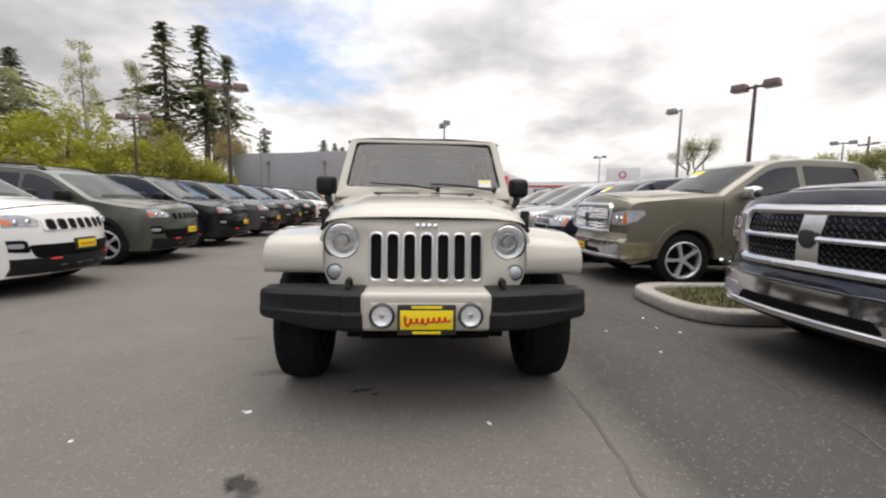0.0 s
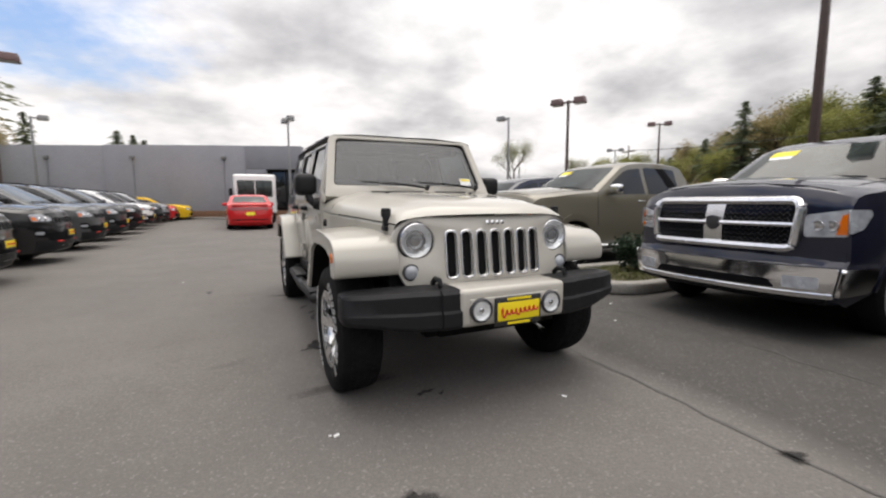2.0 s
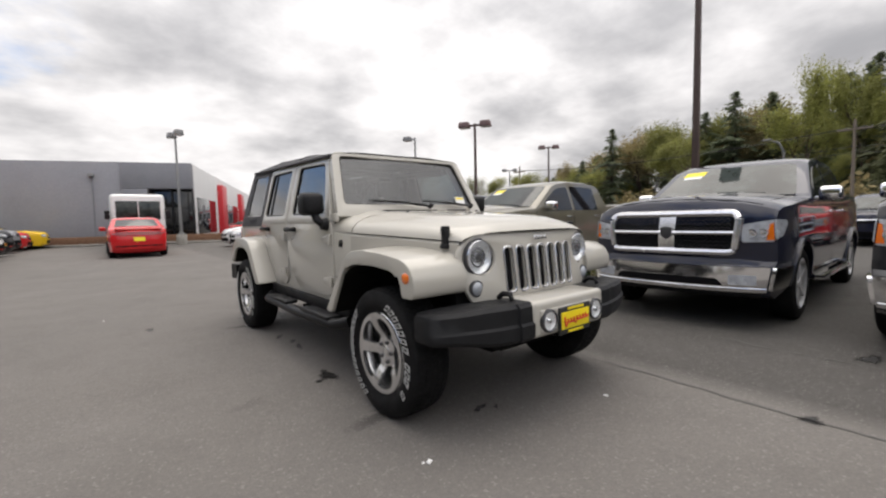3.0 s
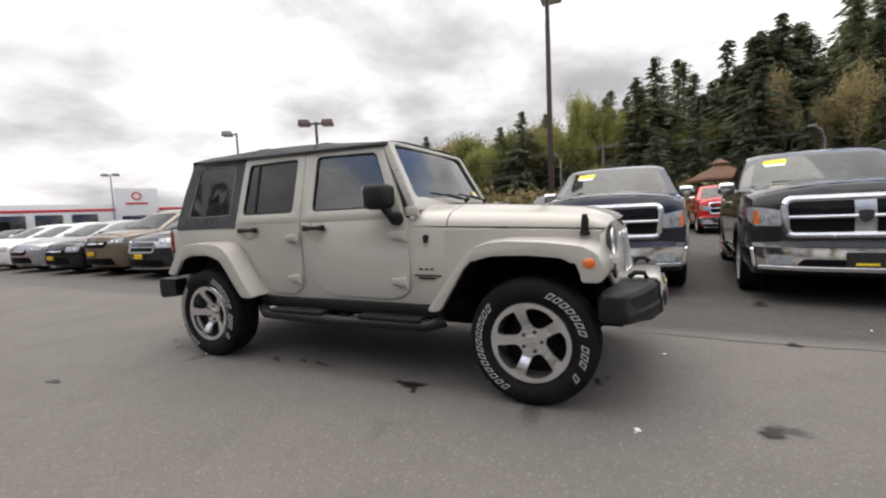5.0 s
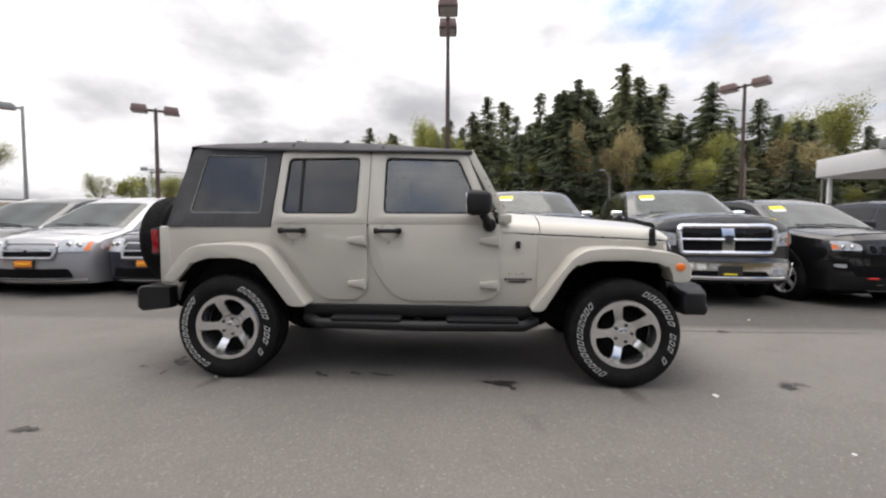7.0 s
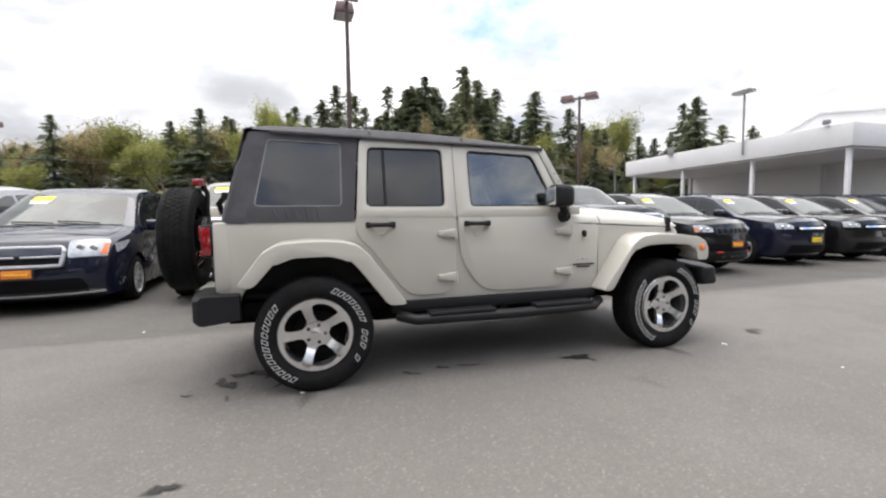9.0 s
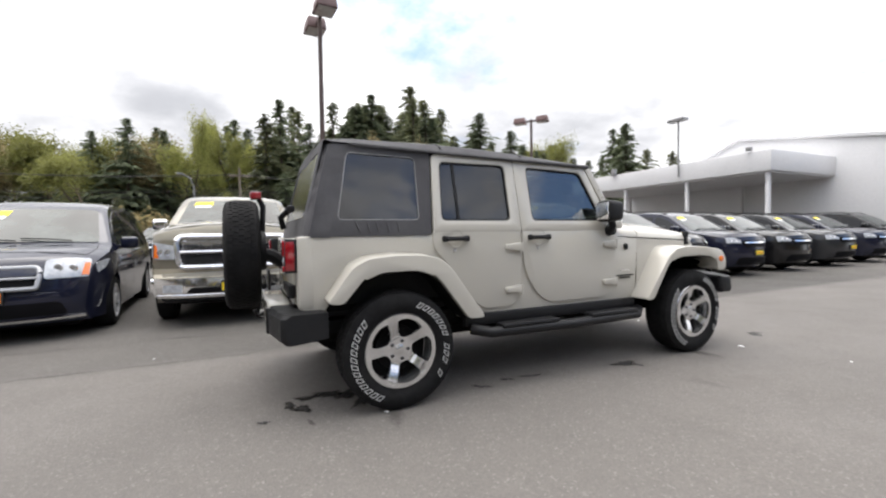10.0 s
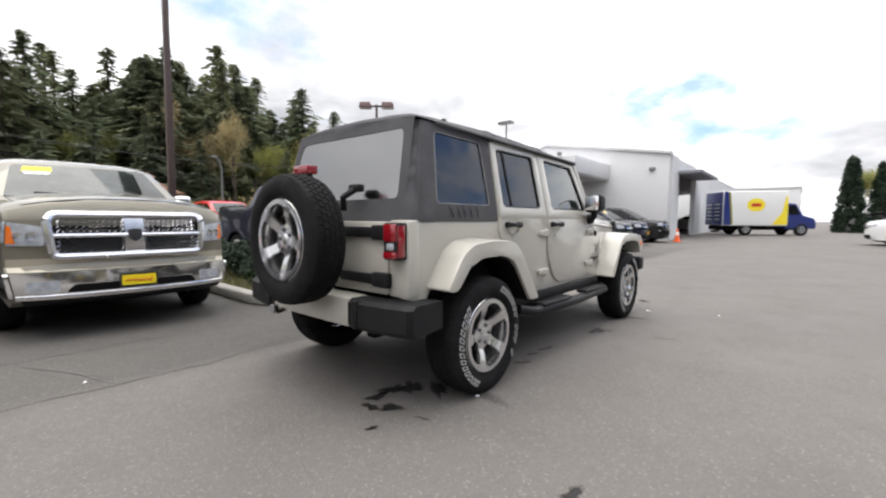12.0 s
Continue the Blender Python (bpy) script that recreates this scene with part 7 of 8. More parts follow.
# ---- kerbed island with grass between the trucks ----
def island():
    shape = rounded([(2.72, 2.66), (2.72, 1.02), (9.6, 0.95), (9.6, 2.55)], [0.62, 0.62, 0.3, 0.3], 8)
    inner = rounded([(2.92, 2.47), (2.92, 1.21), (9.4, 1.14), (9.4, 2.36)], [0.5, 0.5, 0.25, 0.25], 8)
    kerb = part("kerb_island", plate_of(shape, [inner], "z", 0.0, 0.15, 0.035, 3), M["kerb"], None, "worn concrete kerb round a planted island", kind="structure")
    tagged(kerb, category="kerb")
    bed = part("planting_bed", plate_of(inner, [], "z", 0.01, 0.10), M["soil"], None, "soil bed inside the kerb island", kind="structure")
    tagged(bed, category="soil")
    rng = random.Random(11)
    vs, fs = [], []
    for _ in range(9000):
        x, y = rng.uniform(2.95, 9.3), rng.uniform(1.2, 2.45)
        if x < 3.45 and (abs(y - 1.84) > 0.62 - 0.75 * max(0, 3.45 - x)):
            continue
        h, a, w = rng.uniform(0.025, 0.075), rng.uniform(0, 6.28), rng.uniform(0.005, 0.010)
        dx, dy = math.cos(a), math.sin(a)
        k = len(vs)
        vs += [(x - dy * w, y + dx * w, 0.098), (x + dy * w, y - dx * w, 0.098), (x + dx * h * 0.5, y + dy * h * 0.5, 0.098 + h)]
        fs.append((k, k + 1, k + 2))
    mesh = bpy.data.meshes.new("grass")
    mesh.from_pydata(vs, [], fs)
    mesh.materials.append(M["grass"])
    tagged(part("grass", mesh, None, None, "short patchy grass in the kerb island", kind="stuff"), category="grass")


def leaf_cloud(centres, n, size, rng, flat=0.0):
    """Many small leaves round the given (centre, radius) clumps."""
    vs, fs = [], []
    per = max(1, n // max(1, len(centres)))
    for c, r in centres:
        for _ in range(per):
            d = Vector((rng.gauss(0, 1), rng.gauss(0, 1), rng.gauss(0, 1) * (1 - flat)))
            d = d.normalized() * r * rng.random() ** 0.45
            p = Vector(c) + d
            u = Vector((rng.gauss(0, 1), rng.gauss(0, 1), rng.gauss(0, 0.7))).normalized()
            w = u.cross(Vector((rng.gauss(0, 1), rng.gauss(0, 1), rng.gauss(0, 1)))).normalized()
            s = size * rng.uniform(0.6, 1.4)
            k = len(vs)
            vs += [p - u * s, p + w * s * 0.55, p + u * s, p - w * s * 0.55]
            fs.append((k, k + 1, k + 2, k + 3))
    return vs, fs


def mesh_of(name, vs, fs, mat):
    mesh = bpy.data.meshes.new(name)
    mesh.from_pydata([tuple(v) for v in vs], [], fs)
    mesh.materials.append(mat)
    return mesh


def shrub(x, y, z, r, h, seed):
    rng = random.Random(seed)
    s = empty("shrub", pose(x, y, z), label="dense dark green shrub in the kerb island", category="shrub", group="island shrubs")
    cs = [((rng.uniform(-r, r) * 0.7, rng.uniform(-r, r) * 0.5, h * rng.uniform(0.3, 0.8)), r * 0.45) for _ in range(16)]
    stems = bmesh.new()
    for c, _ in cs[:7]:
        merge(stems, tube([(0.02, 0.0, 0), (c[0] * 0.5, c[1] * 0.5, c[2] * 0.6), c], 0.012, 5, 0.5))
    part("stem", stems, M["bark"], s)
    part("crown", mesh_of("crown", *leaf_cloud(cs, 2600, 0.028, rng), M["hedge"]), None, s)


# ---- trees ----
def conifer(name, h, spread, bare, mat, label, seed, dense=1.0):
    rng = random.Random(seed)
    t = empty(name, label=label, category="tree")
    pts = [(0.12 * math.sin(z * 0.4 + seed), 0.12 * math.cos(z * 0.3 + seed), z) for z in span(0, h * 0.97, 9)]
    part("trunk", tube(pts, h * 0.016 + 0.06, 8, 0.12), M["bark"], t)
    vs, fs = [], []
    z = bare * h
    while z < h * 0.985:
        q = (z - bare * h) / (h * (1 - bare))
        reach = spread * (1 - q) ** 0.72 * (0.55 + 0.45 * min(1, q * 5 + 0.35)) + 0.15
        for _ in range(rng.randint(3, 5)):
            a = rng.uniform(0, 6.283)
            lobe = 1.0 + 1.0 * noise.noise(Vector((1.1 * math.cos(a) + seed * 3.7, 1.1 * math.sin(a), z * 0.38)))
            L = reach * max(0.2, lobe) * rng.choice((0.45, 0.7, 0.85, 1.0, 1.15)) * rng.uniform(0.8, 1.15)
            if rng.random() < 0.12:
                L *= 0.35
            droop = rng.uniform(0.05, 0.45) * (1 - q * 0.7)
            steps = max(4, int(L * 5.0 * dense))
            for i in range(steps):
                f = (i + rng.random()) / steps
                r = L * f
                zz = z + 0.22 * r * (1 - f) - droop * r * f + rng.uniform(-0.08, 0.08)
                side = rng.uniform(-0.30, 0.30) * L * (0.25 + 0.75 * f) * (1.05 - f)
                px, py = r * math.cos(a) - side * math.sin(a), r * math.sin(a) + side * math.cos(a)
                s = (0.24 + 0.06 * L) * rng.uniform(0.7, 1.5)
                b = a + rng.uniform(-0.9, 0.9)
                k = len(vs)
                tip = (px + s * 1.5 * math.cos(b), py + s * 1.5 * math.sin(b), zz - s * rng.uniform(0.1, 0.7))
                n1 = (px - s * 0.45 * math.sin(b), py + s * 0.45 * math.cos(b), zz + s * 0.15)
                n2 = (px + s * 0.45 * math.sin(b), py - s * 0.45 * math.cos(b), zz - s * 0.2)
                n3 = (px, py, zz + s * 0.35)
                vs += [n1, n2, tip, n3]
                fs += [(k, k + 1, k + 2), (k + 3, k, k + 2)]
        z += h * rng.uniform(0.006, 0.016) * (1.0 if q < 0.8 else 0.7)
    part("crown", mesh_of("crown", vs, fs, mat), None, t)
    return t


def broadleaf(name, h, spread, mat, label, seed, leaves=11000, size=0.125, low=0.3, droop=0.0, bark=None):
    rng = random.Random(seed)
    t = empty(name, label=label, category="tree")
    wood = bmesh.new()
    tips = []
    def grow(p, d, L, r, depth):
        q = p + d * L
        mid = p + d * L * 0.5 + Vector((rng.gauss(0, 1), rng.gauss(0, 1), 0)) * L * 0.06
        merge(wood, tube([p, mid, q], r, 6 if depth < 2 else 4, 0.6))
        if depth >= 2:
            tips.append((q, L * 1.05))
            tips.append((mid, L * 0.8))
        if depth < 4:
            for _ in range(rng.randint(2, 3)):
                e = (d + Vector((rng.gauss(0, 0.55), rng.gauss(0, 0.55), rng.uniform(-0.25, 0.45) - droop * depth * 0.25)))
                e.x *= spread / (h * 0.35)
                e.y *= spread / (h * 0.35)
                grow(q, e.normalized(), L * rng.uniform(0.62, 0.85), r * 0.6, depth + 1)
    grow(Vector((0, 0, 0)), Vector((0, 0, 1)), h * low, h * 0.018 + 0.04, 0)
    top = max(q.z for q, _ in tips)
    part("trunk", wood, bark or M["bark"], t)
    part("crown", mesh_of("crown", *leaf_cloud(tips, leaves, size * top / h, rng), mat), None, t)
    t.scale = (1, 1, 1)
    t["height"] = top
    return t


def plant(proto, x, y, h, turn, wide=1.0):
    """Puts a copy of a tree so that it stands h metres high."""
    s = h / proto["height"]
    c = copy_thing(proto, pose(x, y, 0, 0, 0, turn) @ Matrix.Diagonal((s * wide, s * wide, s, 1)))
    del c["height"]
    return c


def woods():
    rng = random.Random(21)
    FIR = "dark conifers beyond the lot"
    firs = [conifer("fir_tree", 20, 4.4, 0.06, M["fir"], "tall dark green fir in the wood beyond the lot", 1), conifer("fir_tree", 20, 3.7, 0.14, M["fir"], "tall narrow dark fir in the wood beyond the lot", 2),
            conifer("fir_tree", 20, 5.2, 0.10, M["cedar"], "broad dark cedar in the wood beyond the lot", 3, 0.85), conifer("pine_tree", 20, 2.9, 0.44, M["cedar"], "thin open-crowned pine with a bare trunk", 4, 0.45)]
    leafy = [broadleaf("budding_tree", 12, 4.2, M["leaf"], "spring green broadleaf tree beside the wood", 5), broadleaf("budding_tree", 12, 4.0, M["leaf_dull"], "brownish budding broadleaf tree beside the wood", 6, 7000),
             broadleaf("pale_tree", 12, 3.0, M["leaf_pale"], "young pale green tree in thin leaf", 7, 7000, 0.08, 0.26)]
    for p in firs:
        p["height"] = 20.0
    for p in firs + leafy:
        p["group"] = {"fir_tree": FIR, "pine_tree": "open pines"}.get(p.name.split(".")[0], "broadleaf trees by the lot")
    # the wood along the far side, tall towards one end
    for i in range(150):
        y = -105 + 165 * (i + rng.random()) / 150
        x = 55 + rng.uniform(0, 26) + 0.10 * max(0, y)
        tall = curve([(-105, 14), (-60, 18), (-40, 22.5), (-22, 25.5), (-8, 24.5), (4, 19), (12, 16), (18, 14.5), (34, 12), (60, 9)], y)
        kind = rng.choices((0, 1, 2, 3), (4, 4, 2, 3))[0]
        plant(firs[kind], x, y, tall * rng.uniform(0.68, 1.08), rng.uniform(0, 360))
    for i in range(46):
        y = -95 + 160 * (i + rng.random()) / 46
        x = 51 + rng.uniform(0, 14) + 0.10 * max(0, y)
        tall = curve([(-95, 8), (-30, 12.5), (0, 12.5), (20, 9), (60, 6.5)], y)
        plant(leafy[rng.choices((0, 1), (3, 3))[0]], x, y, tall * rng.choice((0.45, 0.55, 0.7, 0.85, 1.05)), rng.uniform(0, 360), rng.uniform(0.45, 0.8))
    # the low end of the wood is mostly broadleaf
    low_end = random.Random(31)
    for i in range(34):
        y = 6 + 46 * (i + low_end.random()) / 34
        plant(leafy[low_end.choice((0, 1, 1))], 56 + low_end.uniform(0, 16) + 0.10 * y, y, curve([(6, 14), (20, 13), (52, 9)], y) * low_end.uniform(0.75, 1.15), low_end.uniform(0, 360), low_end.uniform(0.55, 0.9))
    # firs that stand at the edge, down to the ground
    for i in range(24):
        y = -60 + 80 * (i + rng.random()) / 24
        plant(firs[rng.choice((0, 1, 2))], 50 + rng.uniform(0, 7), y, curve([(-60, 9), (-25, 15), (-5, 14), (8, 8), (20, 5)], y) * rng.uniform(0.5, 1.1), rng.uniform(0, 360), rng.uniform(0.8, 1.2))
    # the closed, tall heart of the wood, with olive trees between
    more = random.Random(77)
    for i in range(44):
        y = -31 + 24 * (i + more.random()) / 44
        plant(firs[more.choice((0, 1, 2, 2))], 60 + more.uniform(0, 22), y, curve([(-31, 19), (-24, 24), (-13, 24), (-7, 17)], y) * more.uniform(0.7, 1.0), more.uniform(0, 360))
    for x, y, h, w in ((57, -14.5, 15, 0.6), (58, -28, 12.5, 0.9), (56, -34, 13.5, 1.1), (55, -39, 12.5, 1.1), (59, -47, 18, 0.5), (58, 1.5, 13.5, 0.4), (60, 5.0, 15.5, 0.36), (57, 9.0, 15, 0.38), (53, 19, 10, 0.9)):
        plant(leafy[1 if y in (-14.5, -34, -39) else 0], x, y, h, more.uniform(0, 360), w)
    # beside and behind the facing row
    for i, (x, y, w, h) in enumerate(((-31.5, 25.5, 6.0, 8.2), (-24.5, 28.5, 5.8, 9.0), (-19.8, 30.5, 4.0, 7.2), (-37, 20, 5.5, 8.0), (-27.5, 31.5, 5.0, 8.6), (-17.0, 33.0, 2.8, 4.8))):
        cs = []
        for _ in range(150):
            a, q, v = rng.uniform(0, 6.283), rng.random() ** 0.5, rng.random()
            cs.append(((w * q * math.cos(a), w * q * math.sin(a), 0.4 + (h - 1.0) * v * (1 - 0.75 * q * q)), rng.uniform(0.5, 1.0)))
        c = empty("spreading_tree", pose(x, y, 0), label="broad yellow-green tree in fresh leaf beside the lot", category="tree", group="yellow-green trees")
        wood = tube([(0, 0, 0), (0.1, 0, h * 0.3), (0.3, 0.2, h * 0.6)], 0.22, 7, 0.4)
        for k in range(7):
            e = cs[k * 9][0]
            merge(wood, tube([(0.1, 0, h * 0.25), (e[0] * 0.5, e[1] * 0.5, h * 0.45), e], 0.08, 5, 0.3))
        part("trunk", wood, M["bark"], c)
        part("crown", mesh_of("crown", *leaf_cloud(cs, 19000, 0.11, rng), M["leaf_willow"]), None, c)
    for x, y, h, w in ((-31, 39.5, 15.6, 2.5), (-26.5, 40, 14.0, 2.0), (-35, 37, 12, 2.6), (-38, 31, 12.5, 2.8)):
        c = empty("poplar", pose(x, y, 0), label="tall thin poplar in sparse pale spring leaf", category="tree", group="pale poplars")
        wood = tube([(0, 0, 0), (0.1, 0.05, h * 0.4), (0.0, 0.1, h * 0.97)], 0.17, 7, 0.15)
        cs = []
        for _ in range(70):
            v, a = rng.uniform(0.25, 0.98), rng.uniform(0, 6.283)
            r = w * (1 - 0.75 * abs(v - 0.5) / 0.5) * rng.uniform(0.4, 1.0)
            tip = (r * math.cos(a), r * math.sin(a), h * v)
            merge(wood, tube([(0.05, 0.05, h * v - 1.2 * r), (tip[0] * 0.6, tip[1] * 0.6, h * v - 0.45 * r), tip], 0.03, 4, 0.3))
            cs.append((tip, 0.55))
        part("trunk", wood, M["pale_bark"], c)
        part("crown", mesh_of("crown", *leaf_cloud(cs, 5600, 0.085, rng), M["leaf_pale"]), None, c)
    for x, y, h in ((-23.5, 39.5, 17.2), (-20.6, 40.5, 17.4), (-19.4, 43, 15.5), (-22, 45, 13)):
        plant(firs[3], x, y, h, rng.uniform(0, 360), 1.2)
    for x, y, h in ((-36.5, 39.0, 14.5), (-41, 36, 13), (-30, 84, 15), (-19.5, 88, 13.5), (-17.5, 89, 13), (-15.6, 87, 12), (-3, 98, 12)):
        plant(firs[rng.choice((0, 1))], x, y, h, rng.uniform(0, 360))
    for x, y, h in ((-18.5, 37.5, 7), (-17, 41, 6), (-26, 44, 9), (-21, 36.5, 6.5)):
        plant(leafy[1], x, y, h, rng.uniform(0, 360))
    for i in range(40):
        y = -50 + 72 * (i + rng.random()) / 40
        plant(firs[rng.choice((0, 1, 2))], -31 - rng.uniform(0, 10), y, rng.uniform(12, 19), rng.uniform(0, 360))
    for i in range(16):
        y = -45 + 64 * (i + rng.random()) / 16
        plant(leafy[rng.choice((0, 1))], -27 - rng.uniform(0, 6), y, rng.uniform(6, 10), rng.uniform(0, 360))
    # single trees far off over the roofs
    for k, x, y, h in ((2, 31, 44, 8.5), (2, 36, 38, 6.0), (0, 40, 35, 6.5), (0, 52, 34, 7), (2, 44, 33, 5.5), (0, -8, -52, 6)):
        plant(leafy[k], x, y, h, rng.uniform(0, 360))
    for x, y, h in ((57, 31, 13.8), (62, 36, 11), (45, -51, 18.5), (48.5, -53, 17), (51, -57, 20), (56, -60, 21)):
        plant(firs[1], x, y, h, rng.uniform(0, 360))
    for p in firs + leafy:
        for c in (*p.children_recursive, p):
            bpy.data.objects.remove(c)
    # thicket at the foot of the wood
    cs = [((47 + rng.uniform(0, 9), -100 + 175 * k / 420 + rng.uniform(-1, 1), rng.uniform(0.3, 3.2)), rng.uniform(0.9, 1.9)) for k in range(420)]
    tagged(part("thicket", mesh_of("thicket", *leaf_cloud(cs, 26000, 0.28, rng), M["leaf_dull"]), None, None, "tangled brown and green thicket below the wood", kind="stuff"), category="bushes")
    cs = [((-21 - rng.uniform(0, 7), -45 + 90 * k / 200 + rng.uniform(-1, 1), rng.uniform(0.3, 2.2)), rng.uniform(0.8, 1.5)) for k in range(200)]
    tagged(part("brush", mesh_of("brush", *leaf_cloud(cs, 12000, 0.26, rng), M["leaf_dull"]), None, None, "brown and green brush beside the lot", kind="stuff"), category="bushes")
    for x, y, h in ((-5.2, -41.3, 6.3), (-7.0, -41.6, 5.8), (-8.9, -42, 5.6)):
        cs = [((0.95 * (1 - z / h) ** 0.75 * math.cos(a), 0.95 * (1 - z / h) ** 0.75 * math.sin(a), z), 0.30) for z, a in ((rng.uniform(0.1, h - 0.2), rng.uniform(0, 6.28)) for _ in range(300))]
        c = empty("arborvitae", pose(x, y, 0), label="clipped dark green column conifer", category="tree", group="column conifers")
        part("trunk", tube([(0, 0, 0), (0, 0, h * 0.5), (0, 0, h * 0.9)], 0.07, 6, 0.3), M["bark"], c)
        part("crown", mesh_of("crown", *leaf_cloud(cs, 15000, 0.09, rng), M["hedge"]), None, c)


# ---- lamp posts, wires ----
def lamp_post(x, y, h, turn, heads, brown=True, big=1.0, drop=0.0):
    """A square pole with shoebox heads on short arms; heads: the turns of its arms."""
    p = empty("lamp_post", pose(x, y, 0, 0, 0, turn), label="brown steel lamp post with shoebox heads" if brown else "grey steel lamp post with shoebox head", category="lamp post", group="lot lamp posts")
    mat, head = (M["pole_brown"], M["lamp_head"]) if brown else (M["pole_grey"], M["pole_grey"])
    part("base", lathe([(0.28, 0), (0.28, 0.55), (0.25, 0.6), (0, 0.6)], 20, "z"), M["kerb"], p)
    pole = block((-0.075, -0.075, 0.55), (0.075, 0.075, h - 0.15), 0.012)
    for v in pole.verts:
        k = 1 - 0.35 * v.co.z / h
        v.co.x, v.co.y = v.co.x * k, v.co.y * k
    part("pole", pole, mat, p)
    part("base_cover", block((-0.14, -0.14, 0.6), (0.14, 0.14, 0.72), 0.02), mat, p)
    for i, a in enumerate(heads):
        z = h - drop * i
        arm = block((0.03, -0.035, z - 0.30), (0.32, 0.035, z - 0.20), 0.01)
        box = block((0.30, -0.26 * big, z - 0.36), (0.30 + 0.62 * big, 0.26 * big, z - 0.05), 0.03)
        for v in box.verts:
            if v.co.z > z - 0.2:
                v.co.y *= 0.86
                v.co.x = 0.30 + 0.31 * big + (v.co.x - 0.30 - 0.31 * big) * 0.88
        face = block((0.35, -0.21 * big, z - 0.375), (0.25 + 0.62 * big, 0.21 * big, z - 0.355))
        for bm in (arm, box, face):
            bmesh.ops.rotate(bm, verts=bm.verts[:], cent=(0, 0, 0), matrix=Matrix.Rotation(radians(a), 3, "Z"))
        hd = part("lamp_head", box, head, p)
        part("lens_face", face, M["lamp_face"], hd)
        part("arm", arm, mat, p)


def utility_line():
    rng = random.Random(3)
    ys = (-62, -30, 4, 40)
    for y in ys:
        p = empty("utility_pole", pose(47, y, 0), label="weathered wooden utility pole with crossarm", category="utility pole", group="utility poles")
        part("pole", tube([(0, 0, 0), (0, 0, 4.5), (0, 0, 8.6)], 0.15, 10, 0.65), M["wood_pole"], p)
        part("crossarm", block((-0.06, -1.1, 7.7), (0.06, 1.1, 7.85), 0.01), M["wood_pole"], p)
        for q in (-1.0, -0.5, 0.5, 1.0):
            part("insulator", lathe([(0.03, 0), (0.045, 0.05), (0.03, 0.12), (0, 0.13)], 8, "z", (0, q, 7.85)), M["pole_grey"], p)
    for off, z in ((-0.25, 7.95), (0.25, 7.95), (0.0, 6.4), (0.0, 5.9)):
        for a, b in zip(ys, ys[1:]):
            pts = [(47 + off, a + (b - a) * t, z - 0.8 * 4 * t * (1 - t)) for t in span(0, 1, 12)]
            tagged(part("overhead_cable", tube(pts, 0.016, 4), M["wire"], None, "black overhead cable between utility poles"), category="cable", group="overhead cables")
    for y in (8.0, -14.0, -36.0):
        s = empty("street_lamp", pose(44, y, 0), label="grey street lamp with curved arm", category="street lamp", group="street lamps")
        part("pole", tube([(0, 0, 0), (0, 0, 6.2), (-0.2, 0.3, 7.0), (-0.6, 0.9, 7.3)], 0.09, 8, 0.6), M["pole_grey"], s)
        part("lamp_head", block((-0.95, 0.75, 7.22), (-0.5, 1.35, 7.36), 0.04), M["pole_grey"], s)


island()
for i, (x, y, r, h) in enumerate(((4.1, 1.9, 0.42, 0.62), (5.2, 1.75, 0.5, 0.7), (6.4, 1.85, 0.5, 0.75))):
    shrub(x, y, 0.09, r, h, 40 + i)
lamp_post(8.6, 1.80, 7.4, 0, (3, 183), True, 1.05, 0.0)
lamp_post(16.6, -11.3, 7.85, 0, (40, 220), True, 1.1)
lamp_post(-10.2, 21.1, 7.25, 0, (10, 190), True, 1.15)
lamp_post(-17.5, 25.0, 6.2, 0, (10, 190), True, 1.0)
lamp_post(14.15, 14.95, 6.45, 0, (120, 300), True, 0.95)
lamp_post(16.4, 23.7, 7.3, 0, (120,), False, 0.95)
lamp_post(1.72, 27.2, 6.65, 0, (100, 280), False, 0.85)
lamp_post(30, 22, 7.6, 0, (130, 310), True, 1.0)
lamp_post(34, 47, 8.0, 0, (130, 310), False, 1.0)
lamp_post(37, 33, 7.0, 0, (130, 310), False, 1.0)
lamp_post(26, 58, 8.0, 0, (130, 310), False, 1.0)
lamp_post(-13.5, 35, 7.0, 0, (20,), False, 1.0)
def pavilion(x, y):
    """Small open pavilion with a hipped shingle roof and a cupola."""
    p = empty("pavilion", pose(x, y, 0, 0, 0, 20), label="small open pavilion with brown hipped shingle roof", category="pavilion")
    for sx in (-1.45, 1.45):
        for sy in (-1.45, 1.45):
            part("post", block((sx - 0.09, sy - 0.09, 0), (sx + 0.09, sy + 0.09, 3.1), 0.01), M["wood_pole"], p)
    rows_ = [[(sx * w, sy * w, z) for sx, sy in ((-1, -1), (1, -1), (1, 1), (-1, 1))] for w, z in ((1.9, 3.0), (1.9, 3.14), (1.2, 3.62), (0.35, 4.18), (0.35, 4.4), (0.5, 4.4), (0.02, 4.8))]
    part("roof", skin(rows_, True, True), M["brick"], p, angle=20)
    for k in range(7):
        w = 1.86 - 0.19 * k
        z = 3.16 + 0.128 * k
        part("shingle_course", skin([[(sx * q, sy * q, zz) for sx, sy in ((-1, -1), (1, -1), (1, 1), (-1, 1))] for q, zz in ((w, z), (w + 0.03, z + 0.015), (w - 0.02, z + 0.05))], True), M["brick"], p)


pavilion(38.5, -5.8)
lamp_post(-15.5, 3.2, 8.2, 0, (80, 260), True, 1.1)
utility_line()
woods()


